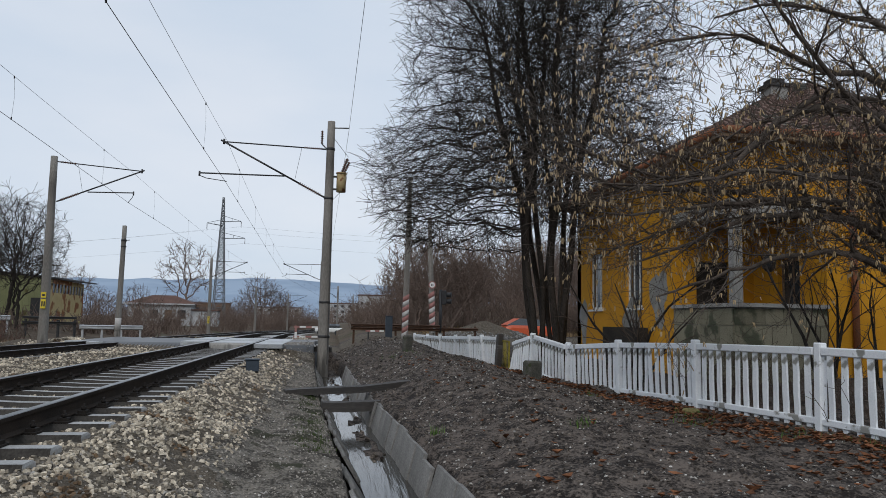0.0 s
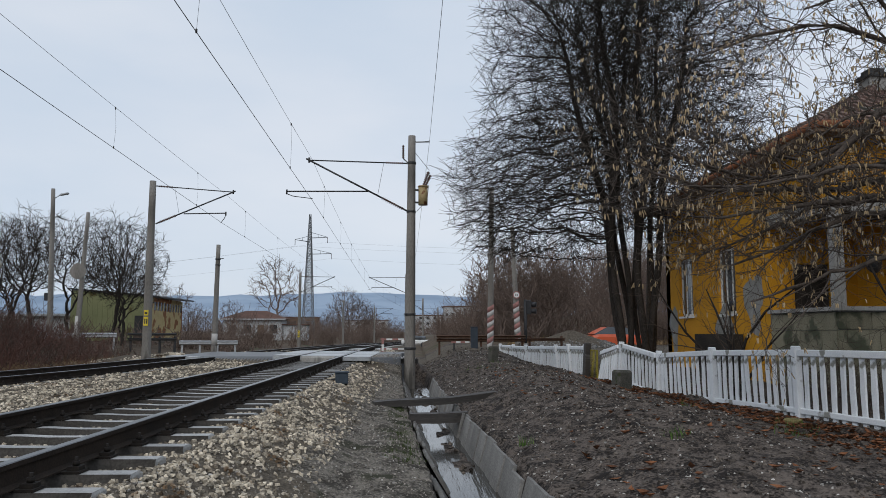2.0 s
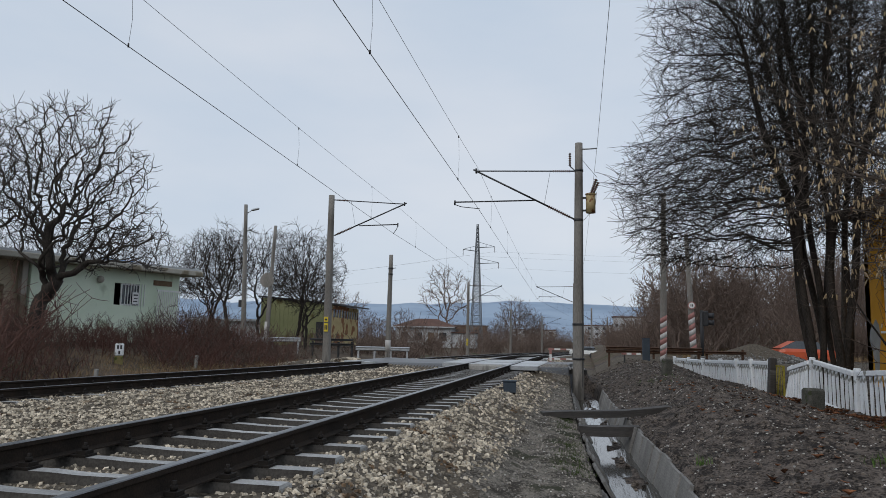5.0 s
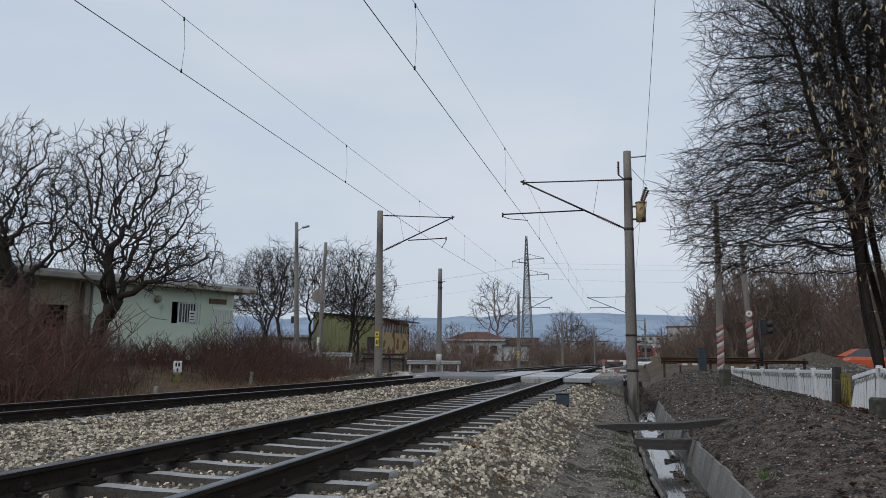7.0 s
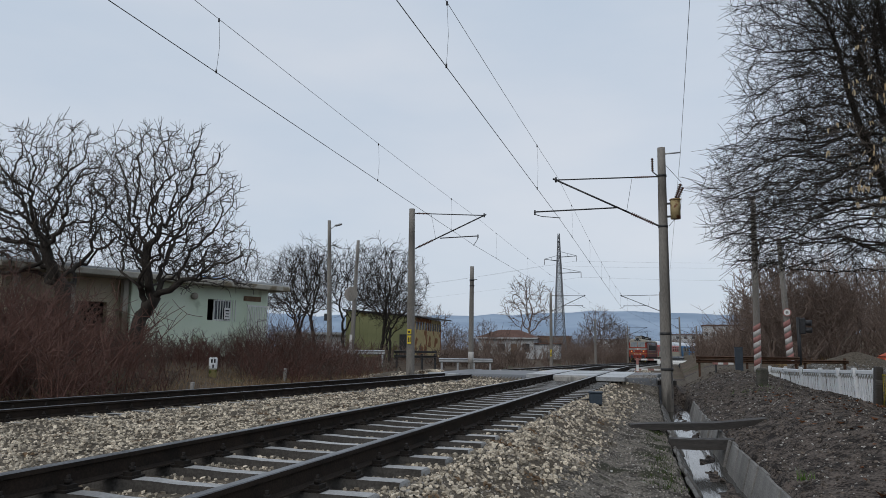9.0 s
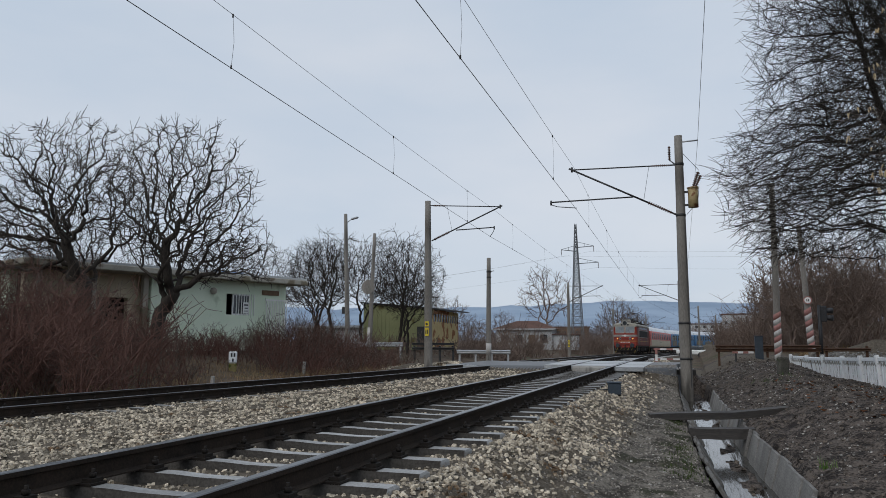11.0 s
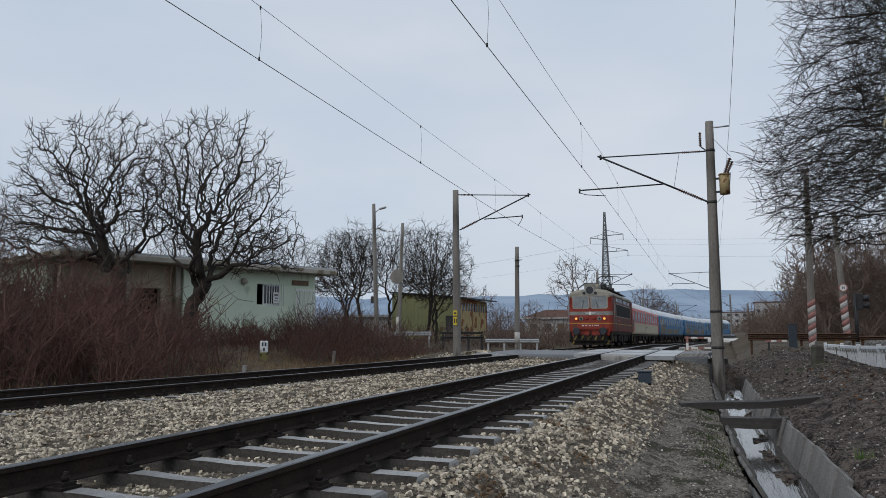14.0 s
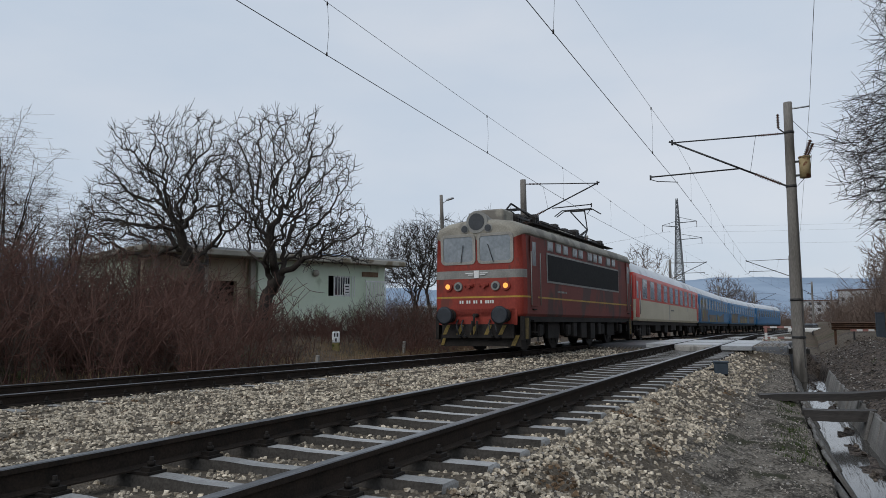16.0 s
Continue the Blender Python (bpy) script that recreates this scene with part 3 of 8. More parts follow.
# ---- level crossing ----
def build_crossing():
    cr = thing("level_crossing", pose(0, 0, 0), "level crossing deck of wet pale concrete panels", "level crossing", kind="structure")

    def slab_mesh(w):
        bm = boxes((-w / 2, w / 2, -0.49, 0.49, -0.14, 0.0), bevel=0.012)
        me = bpy.data.meshes.new("panel")
        bm.to_mesh(me)
        bm.free()
        me.materials.append(M["panel"])
        return me
    inner, outer = slab_mesh(1.28), slab_mesh(0.86)
    for line, zf in ((NEAR, near_z), (FAR, far_z)):
        for k in range(6):
            x = float(np.interp(28, line[:, 1], line[:, 0]))
            y = 23.9 + k + float(skew(x))
            x = float(np.interp(y, line[:, 1], line[:, 0]))
            z = float(zf(y)) - 0.008
            for dx, me in ((0, inner), (1.27, outer), (-1.27, outer)):
                piece("panel", me, cr, pose(x + dx, y - 0.7 * dx, z + RNG.normal(0, 0.004), RNG.normal(0, 0.2), RNG.normal(0, 0.2), 0))
    bm = boxes((-0.55, 0.55, -0.16, 0.16, -0.2, 0.03), bevel=0.05)
    e = part("ramp_stone", bm, M["concrete"], cr, "worn concrete end stone between the rails")
    e.matrix_basis = pose(-3.24, 24.15, -0.04)
    foot = thing("foot_grating", pose(-0.75, 24.9, -0.06, 0, 0, 4), "grey wooden slatted footbridge beside the crossing", "grating")
    bm = bmesh.new()
    box(bm, -0.62, 0.62, -0.035, 0.035, -0.05, 0.0)
    me = bpy.data.meshes.new("slat")
    bm.to_mesh(me)
    bm.free()
    me.materials.append(M["sleeper"])
    for k in range(9):
        piece("slat", me, foot, pose(-0.55 + 0.14 * k, 0.0, 0.0, 0, 0, 90 + RNG.normal(0, 1)) @ pose(0, 0, 0))
    for s in (-0.45, 0.45):
        part("beam", boxes((-0.7, 0.7, s - 0.05, s + 0.05, -0.20, -0.055)), M["wood"], foot)


build_crossing()


# ---- fence ----
POST_H = 1.14


def fence_post():
    bm = bmesh.new()
    box(bm, -0.065, 0.065, -0.06, 0.06, -0.35, POST_H, bevel=0.015)
    me = bpy.data.meshes.new("post")
    bm.to_mesh(me)
    bm.free()
    me.materials.append(M["white"])
    return me


def fence_slat():
    bm = bmesh.new()
    box(bm, -0.045, 0.045, -0.016, 0.016, 0.0, 0.98)
    bmesh.ops.subdivide_edges(bm, edges=[e for e in bm.edges if abs(e.verts[0].co.z - e.verts[1].co.z) > 0.5], cuts=3)
    for q in bm.verts:
        q.co.x += random.uniform(-0.007, 0.007)
        q.co.y += random.uniform(-0.005, 0.005)
    me = bpy.data.meshes.new("slat")
    bm.to_mesh(me)
    bm.free()
    me.materials.append(M["white"])
    return me


FENCE_POST, FENCE_SLATS = fence_post(), [fence_slat() for _ in range(4)]


def build_fence():
    def at(y):
        return 7.4 - 0.1 * y
    fence_root = thing("picket_fence", pose(0, 0, 0), "white-painted concrete picket fence, chipped and partly leaning", "fence")
    # post: y, foot z, lean in degrees
    posts = [(3.4, -0.55), (6.3, -0.54), (9.18, -0.54), (12.03, -0.58), (14.8, -0.66), (17.44, -0.80)]
    runs = [(posts, 0.0, 0.0)]
    far_posts = [(22.6, -0.74), (24.2, -0.76), (25.7, -0.80), (27.6, -0.84), (30.0, -0.88), (32.4, -0.90), (35.0, -0.92)]
    runs.append((far_posts, -4.0, 1.0))

    def panel(y0, z0, y1, z1, lean, label, tilt0=0.0):
        x0, x1 = at(y0), at(y1)
        L = math.hypot(x1 - x0, y1 - y0)
        turn = math.degrees(math.atan2(y1 - y0, x1 - x0))
        rise = math.degrees(math.atan2(z1 - z0, L))
        t = part("panel", boxes((0.06, L - 0.06, -0.045, 0.045, 0.97, 1.08), bevel=0.012), M["white"], fence_root, label)
        t.matrix_basis = pose(x0, y0, z0, 0, 0, turn) @ pose(0, 0, 0, lean, -rise, 0)
        part("bottom_rail", boxes((0.06, L - 0.06, -0.04, 0.04, 0.05, 0.14), bevel=0.01), M["white"], t)
        n = max(4, round(L / 0.235))
        for k in range(n):
            piece("slat", FENCE_SLATS[k % 4], t, pose(0.1 + (L - 0.2) * (k + 0.5) / n, 0, 0.0, RNG.normal(0, 0.8), 0, 0))
        return t

    def post(y, z, lean=0.0, label="white-painted rough concrete fence post"):
        piece("post", FENCE_POST, fence_root, pose(at(y), y, z, lean, 0, 95) @ pose(0, 0, 0, RNG.normal(0, 0.8), RNG.normal(0, 0.8), 0))
    for rows, lean, jit in runs:
        for (y0, z0), (y1, z1) in zip(rows, rows[1:]):
            panel(y0, z0, y1, z1, lean + jit * RNG.normal(0, 1.5), "white-painted concrete picket fence panel, chipped and weathered" if lean == 0 else "white picket fence panel, slumped and leaning")
        for y, z in rows:
            post(y, z, lean)
    panel(17.5, -0.80, 19.9, -0.58, -3, "white picket fence panel, heaved up at one end")
    panel(20.0, -0.62, 21.55, -0.86, 5, "white picket fence panel, broken loose and leaning over")
    post(19.92, -0.62, 2), post(21.65, -0.85, 12, "white concrete fence post leaning beside the gate")
    g = thing("garden_gate", pose(at(22.1), 22.1, -0.75, 0, 0, 95), "dirty yellow-painted steel bar gate, half hidden", "gate")
    part("gate_frame", boxes((-0.42, -0.38, -0.02, 0.02, 0.05, 1.0), (0.38, 0.42, -0.02, 0.02, 0.05, 1.0), (-0.38, 0.38, -0.02, 0.02, 0.96, 1.0), (-0.38, 0.38, -0.02, 0.02, 0.05, 0.09)), M["oldyellow"], g)
    for k in range(6):
        part("bar", tubes(((-0.3 + 0.12 * k, 0, 0.09), (-0.3 + 0.12 * k, 0, 0.96), 0.012), n=6), M["oldyellow"], g)
    p = thing("gate_post", pose(at(22.55) - 0.12, 22.4, -0.8, 2, 3, 10), "dark mossy timber gate post", "gate post")
    part("shaft", boxes((-0.09, 0.09, -0.09, 0.09, -0.3, 1.25), bevel=0.02), M["wood"], p)
    for x, y, h, w in ((4.75, 17.4, 0.48, 0.20), (2.45, 24.6, 0.52, 0.15)):
        z = land_at(x, y)
        s = thing("stone_stub", pose(x, y, z - 0.1, 0, 2, 20), "short mossy concrete marker stub in the bank", "marker stone")
        bm = boxes((-w, w, -w * 0.8, w * 0.8, 0, h + 0.1), bevel=0.05)
        part("block", bm, M["stub"], s)
    bm = boxes((-0.13, 0.13, -0.09, 0.09, -0.05, 0.12), bevel=0.03)
    br = thing("stone_block", pose(5.55, 11.0, land_at(5.55, 11.0), 4, 3, 25), "mossy yellowish stone block lying by the fence", "stone")
    part("block", bm, M["mossystone"], br)


M["stub"] = material("mossy_stub_concrete", (0.05, 0.05, 0.042), (0.11, 0.105, 0.09), 0.9, scale=5, fine=40, bump=0.5, stain=(0.045, 0.052, 0.026), stain_at=0.58, stain_scale=4)
M["mossystone"] = material("mossy_stone", (0.14, 0.12, 0.05), (0.26, 0.22, 0.10), 0.9, scale=6, fine=40, bump=0.5, stain=(0.06, 0.075, 0.02), stain_at=0.5, stain_scale=6)
build_fence()


# ---- masts, brackets and wires ----
def concrete_mast(name, x, y, z0, z1, r0, r1, label, lean=(0.0, 0.0), group="", mat="mast"):
    t = thing(name, pose(x, y, z0), label, "mast", group)
    h = z1 - z0
    bm = bmesh.new()
    n = 6
    for k in range(n):
        a, b = k / n, (k + 1) / n
        tube(bm, (lean[0] * a, lean[1] * a, h * a - (0.4 if k == 0 else 0)), (lean[0] * b, lean[1] * b, h * b), r0 + (r1 - r0) * a, r0 + (r1 - r0) * b, n=14, caps=(k == n - 1))
    bmesh.ops.remove_doubles(bm, verts=bm.verts, dist=0.0005)
    part("shaft", bm, M[mat], t)
    return t


def insulator(bm, p, q, r=0.05, n=7):
    p, q = Vector(p), Vector(q)
    tube(bm, p, q, r * 0.45, n=6)
    for k in range(n):
        c = p.lerp(q, (k + 0.5) / n)
        d = (q - p).normalized() * 0.012
        tube(bm, c - d, c + d, r, r * 0.8, n=8)


def number_sign(t, z, y=-0.2, w=0.09):
    part("number_plate", boxes((-w, w, y - 0.02, y, z, z + 0.36), (-w, w, y - 0.02, y, z + 0.42, z + 0.64)), M["yellowpaint"], t, "yellow enamel mast plate")
    for x0, x1, za, zb in ((-0.06, -0.01, 0.08, 0.28), (0.02, 0.07, 0.08, 0.28), (-0.05, 0.05, 0.48, 0.56)):
        part("plate_mark", boxes((x0, x1, y - 0.026, y - 0.021, z + za, z + zb)), M["blackpaint"], t)


def bracket(t, o, arm, tip, low, reg0, reg1, contact, rad=0.03):
    """A catenary bracket: a stay, a strut, a registration tube and a steady arm; points in the mast's space."""
    o = Vector(o)
    f = lambda p: Vector(p) - o
    a, tp, lo, r0, r1, c = map(f, (arm, tip, low, reg0, reg1, contact))
    bm = bmesh.new()
    insulator(bm, a.lerp(tp, 0.04), a.lerp(tp, 0.22), 0.045, 9)
    part("stay_insulator", bm, M["porcelain"], t)
    part("stay_tube", tubes((a, a.lerp(tp, 0.04), 0.025), (a.lerp(tp, 0.22), tp, 0.022)), M["darksteel"], t)
    bm = bmesh.new()
    insulator(bm, lo.lerp(tp, 0.04), lo.lerp(tp, 0.26), 0.06, 11)
    part("strut_insulator", bm, M["porcelain"], t)
    part("strut_tube", tubes((lo, lo.lerp(tp, 0.04), 0.03), (lo.lerp(tp, 0.26), tp + (tp - lo) * 0.03, rad)), M["darksteel"], t)
    part("registration_tube", tubes((r0, r1, 0.024)), M["darksteel"], t)
    mid = r1.lerp(c, 0.25) + Vector((0, 0, -0.10))
    part("steady_arm", tubes((r1 + Vector((0, 0, 0.06)), r1 + Vector((0, 0, -0.1)), 0.03), (r1 + Vector((0, 0, -0.08)), mid, 0.014), (mid, c, 0.014), n=6), M["darksteel"], t)
    part("hanger_wire", tubes((a.lerp(tp, 0.24), lo.lerp(tp, 0.30), 0.006), n=5), M["wire"], t)
    part("clamp", tubes((tp + Vector((0, 0, -0.08)), tp + Vector((0, 0, 0.09)), 0.035)), M["darksteel"], t)


def build_masts():
    o = (-0.30, 24.3, -0.75)
    t = concrete_mast("catenary_mast", -0.30, 24.3, -0.75, 7.32, 0.19, 0.125, "tall weathered concrete catenary mast with transformer beside the ditch", (0.03, 0), "catenary masts")
    bracket(t, o, (-0.42, 24.3, 6.38), (-3.69, 24.3, 6.46), (-0.42, 24.3, 4.77), (-1.72, 24.3, 5.42), (-4.41, 24.3, 5.40), (-3.55, 24.3, 5.16))
    bm = bmesh.new()
    tube(bm, (0.41, 0, 5.72), (0.41, 0, 6.32), 0.155, n=16)
    tube(bm, (0.41, 0, 6.32), (0.41, 0, 6.36), 0.175, n=16)
    part("transformer", bm, M["transformer"], t, "rust-streaked yellow transformer can")
    bm = bmesh.new()
    insulator(bm, (0.42, 0.05, 6.36), (0.60, 0.05, 6.86), 0.07, 8)
    insulator(bm, (0.50, -0.08, 6.36), (0.66, -0.08, 6.72), 0.06, 6)
    part("transformer_insulator", bm, M["porcelain"], t)
    for z in (5.78, 6.2):
        part("transformer_bracket", boxes((0.1, 0.27, -0.05, 0.05, z, z + 0.05)), M["darksteel"], t)
    part("top_arm", tubes(((0.0, 0, 7.86), (0.62, 0, 7.88), 0.025), n=6), M["galv"], t)
    bm = bmesh.new()
    insulator(bm, (-0.26, 0, 7.3), (-0.26, 0, 7.75), 0.05, 6)
    part("arrester", bm, M["porcelain"], t)
    part("arrester_arm", tubes(((-0.1, 0, 7.15), (-0.26, 0, 7.3), 0.02), n=6), M["darksteel"], t)
    part("jumper_wire", tubes(((-0.1, 0, 7.8), (0.62, 0, 6.9), 0.008), n=5), M["wire"], t)
    part("jumper_wire", tubes(((0.6, 0, 6.4), (0.55, 0, 5.9), 0.008), ((0.55, 0, 5.9), (0.2, 0, 5.5), 0.008), n=5), M["wire"], t)
    part("earth_strap", boxes((0.13, 0.15, -0.14, -0.10, 0.1, 5.2)), M["darksteel"], t)
    for x, z, r in ((0, 2.05, 0.185), (0.01, 0.95, 0.195), (0.03, 7.1, 0.145), (0.02, 5.45, 0.155)):
        part("band", tubes(((x, 0, z), (x, 0, z + 0.075), r), n=14), M["darksteel"], t)

    o = (-11.2, 31.0, -0.55)
    t = concrete_mast("catenary_mast", -11.2, 31.0, -0.55, 7.07, 0.19, 0.13, "concrete catenary mast on the stony verge with yellow plates", (-0.04, 0), "catenary masts")
    bracket(t, o, (-11.1, 31, 6.86), (-7.87, 31, 6.62), (-11.05, 31, 5.25), (-9.9, 31, 5.68), (-8.15, 31, 5.72), (-8.35, 31, 5.3))
    number_sign(t, 1.55)
    for x, y, z0, z1, tip in ((-11.55, 72, -1.2, 6.37, -8.3), (-1.25, 72, -1.2, 6.32, -4.8), (-8.75, 110, -1.6, 5.3, -5.9), (-11.0, 108, -1.6, 5.3, -8.2), (0.6, 120, -1.7, 6.1, -2.0), (-8.4, 140, -1.8, 5.4, -5.0), (3.6, 142, -1.8, 5.4, 0.0)):
        if (x, y) == (-8.75, 110):
            continue
        s = 1 if tip > x else -1
        t = concrete_mast("catenary_mast", x, y, z0, z1, 0.17, 0.12, "concrete catenary mast far along the line", (0, 0), "catenary masts")
        bracket(t, (x, y, z0), (x + s * 0.1, y, z1 - 0.3), (tip, y, z1 - 0.35), (x + s * 0.1, y, z1 - 1.8), (x + s * 1.2, y, z1 - 1.3), (tip - s * 0.2, y, z1 - 1.3), (tip + s * 0.2, y, z1 - 1.55))
        if y == 72:
            number_sign(t, 1.4, -0.19)
    t = concrete_mast("power_pole", -10.9, 40.0, -0.3, 5.42, 0.15, 0.11, "short concrete pole with a white painted foot", (0.05, 0), "poles")
    part("white_foot", tubes(((0, 0, 0.30), (0.01, 0, 0.95), 0.156, 0.152), n=14), M["stripe_pale"], t)
    part("pole_top_fitting", tubes(((0.05, 0, 4.9), (0.05, 0, 5.0), 0.14), ((0.05, 0, 4.6), (0.05, 0, 4.66), 0.14), ((0.05, 0, 4.95), (0.35, 0, 4.98), 0.02), n=10), M["darksteel"], t)
    t = concrete_mast("lamp_post", -21.0, 43.0, 0.2, 9.0, 0.17, 0.11, "concrete street pole with a small grey lamp", (-0.3, 0), "poles")
    part("lamp_arm", tubes(((-0.25, 0, 8.2), (0.15, 0, 8.45), 0.025), n=6), M["galv"], t)
    bm = boxes((-0.1, 0.42, -0.1, 0.1, -0.06, 0.07), bevel=0.05, m=pose(0.2, 0, 8.45, 0, -12, 0))
    part("lamp_head", bm, M["galv"], t, "grey lamp head")
    part("meter_box", boxes((-0.42, -0.15, -0.1, 0.1, 2.3, 2.75), bevel=0.02), M["blackpaint"], t)
    t = concrete_mast("sign_pole", -19.05, 42.0, 0.1, 7.46, 0.15, 0.10, "leaning concrete pole with a round grey sign back", (0.28, 0), "poles")
    bm = bmesh.new()
    tube(bm, (-0.03, -0.17, 4.0), (-0.03, -0.19, 4.0), 0.45, n=24)
    part("round_sign", bm, M["mast"], t, "round grey sheet metal sign")
    part("white_foot", tubes(((0.0, 0, 0.3), (0.03, 0, 1.5), 0.156, 0.148), n=14), M["stripe_pale"], t)

    def stripes(t, lean, h0, r, top=2.0):
        n = 8
        for k in range(n):
            a, b = 0.1 + top * k / n, 0.1 + top * (k + 1) / n
            bm = tubes(((lean[0] * a / h0, 0, a), (lean[0] * b / h0, 0, b), r + 0.004), n=14)
            for q in bm.verts:
                q.co.z += q.co.x * 0.6
            part("stripe", bm, M["redpaint"] if k % 2 else M["stripe_pale"], t)
    t = concrete_mast("striped_pole", 3.45, 36.0, -0.1, 7.9, 0.16, 0.11, "concrete pole with red and white painted foot", (0.12, 0), "poles")
    stripes(t, (0.12, 0), 8.0, 0.155)
    t = concrete_mast("striped_pole", 5.62, 42.0, 0.0, 6.8, 0.17, 0.11, "leaning concrete pole with red and white foot and round road sign", (-0.3, 0), "poles")
    stripes(t, (-0.3, 0), 6.8, 0.165, 2.4)
    bm = bmesh.new()
    tube(bm, (-0.1, -0.19, 2.85), (-0.1, -0.21, 2.85), 0.21, n=24)
    part("sign_rim", bm, M["redpaint"], t, "red rim of a round limit sign")
    bm = bmesh.new()
    tube(bm, (-0.1, -0.211, 2.85), (-0.1, -0.216, 2.85), 0.155, n=24)
    part("sign_face", bm, M["whitepaint"], t)
    part("sign_marks", boxes((-0.16, -0.12, -0.222, -0.217, 2.79, 2.91), (-0.08, -0.04, -0.222, -0.217, 2.79, 2.91)), M["blackpaint"], t)
    t = thing("road_signal", pose(6.05, 42.0, 0.0), "black crossing traffic signal on a dark pole", "traffic light")
    part("pole", tubes(((0, 0, -0.3), (0, 0, 2.6), 0.09), n=10), M["blackpaint"], t)
    part("signal_head", boxes((0.04, 0.32, -0.16, 0.12, 1.75, 2.55), bevel=0.03), M["blackpaint"], t)
    for z in (1.95, 2.32):
        part("lens_hood", tubes(((0.30, -0.02, z), (0.62, -0.10, z - 0.02), 0.13, 0.15), n=14), M["blackpaint"], t)


M["transformer"] = material("rusty_yellow_enamel", (0.30, 0.22, 0.10), (0.42, 0.33, 0.17), 0.6, scale=6, fine=40, bump=0.2, stain=(0.16, 0.06, 0.02), stain_at=0.5, stain_scale=5)
M["stripe_pale"] = material("faded_pale_paint", (0.38, 0.36, 0.34), (0.52, 0.50, 0.48), 0.8, scale=4, fine=30)
build_masts()


def wire_line(name, points, r, label, drop=None):
    bm = bmesh.new()
    for p, q in zip(points, points[1:]):
        tube(bm, p, q, r, n=5, caps=False)
    ob = part(name, bm, M["wire"])
    return tagged(ob, label, "wire", "overhead wires")


def catenary(label, supports, zc, droppers):
    """Contact wire, messenger wire and droppers through the supports (x, y, messenger z, contact z)."""
    root = thing("overhead_line", pose(0, 0, 0), label, "overhead wire", "overhead wires")
    con, mes, dr = bmesh.new(), bmesh.new(), []
    for (x0, y0, m0, c0), (x1, y1, m1, c1) in zip(supports, supports[1:]):
        L = math.hypot(x1 - x0, y1 - y0)
        n = 16
        pc, pm = [], []
        for k in range(n + 1):
            u = k / n
            x, y = x0 + (x1 - x0) * u, y0 + (y1 - y0) * u
            pc.append(Vector((x, y, c0 + (c1 - c0) * u - 0.02 * math.sin(math.pi * u))))
            sag = 0.35 * (L / 50) ** 2
            pm.append(Vector((x, y, m0 + (m1 - m0) * u - 4 * sag * u * (1 - u))))
        for a, b in zip(pc, pc[1:]):
            tube(con, a, b, 0.0072, n=5, caps=False)
        for a, b in zip(pm, pm[1:]):
            tube(mes, a, b, 0.0048, n=5, caps=False)
        k = max(2, round(L / droppers))
        for j in range(k):
            u = (j + 0.5) / k
            i = min(int(u * n), n - 1)
            w = u * n - i
            dr.append((pc[i].lerp(pc[i + 1], w), pm[i].lerp(pm[i + 1], w)))
    part("contact_wire", con, M["wire"], root)
    part("messenger_wire", mes, M["wire"], root)
    for a, b in dr:
        bm = tubes((a, a.lerp(b, 0.5) + Vector((0.02, 0.03, 0)), 0.0035), (a.lerp(b, 0.5) + Vector((0.02, 0.03, 0)), b, 0.0035), n=4)
        tube(bm, a + Vector((0, 0, -0.015)), a + Vector((0, 0, 0.05)), 0.016, n=6)
        tube(bm, b + Vector((0, 0, -0.05)), b + Vector((0, 0, 0.015)), 0.016, n=6)
        part("dropper", bm, M["wire"], root)


catenary("overhead contact line hung above the near track", [(-2.6, -30, 7.0, 5.5), (-3.60, 24.3, 6.50, 5.16), (-4.75, 72, 6.0, 4.75), (-2.1, 120, 5.7, 4.4), (0.0, 142, 5.0, 3.8), (14, 196, 5.0, 3.8)], 5.2, 8.5)
catenary("overhead contact line hung above the far track", [(-6.2, -26, 7.55, 6.06), (-8.3, 31, 6.62, 5.3), (-8.35, 72, 6.0, 4.7), (-8.1, 108, 5.0, 3.8), (-5.0, 140, 5.0, 3.8), (9.5, 196, 5.0, 3.8)], 5.0, 8.5)
for k, (dz, lab) in enumerate(((0, "thin feeder wire strung along the mast tops"),)):
    wire_line("feeder_wire", [(0.9, -25, 8.4), (0.6, 0, 7.6), (0.32, 24.3, 7.13), (-0.2, 50, 6.2), (-0.9, 72, 6.3)], 0.006, lab)


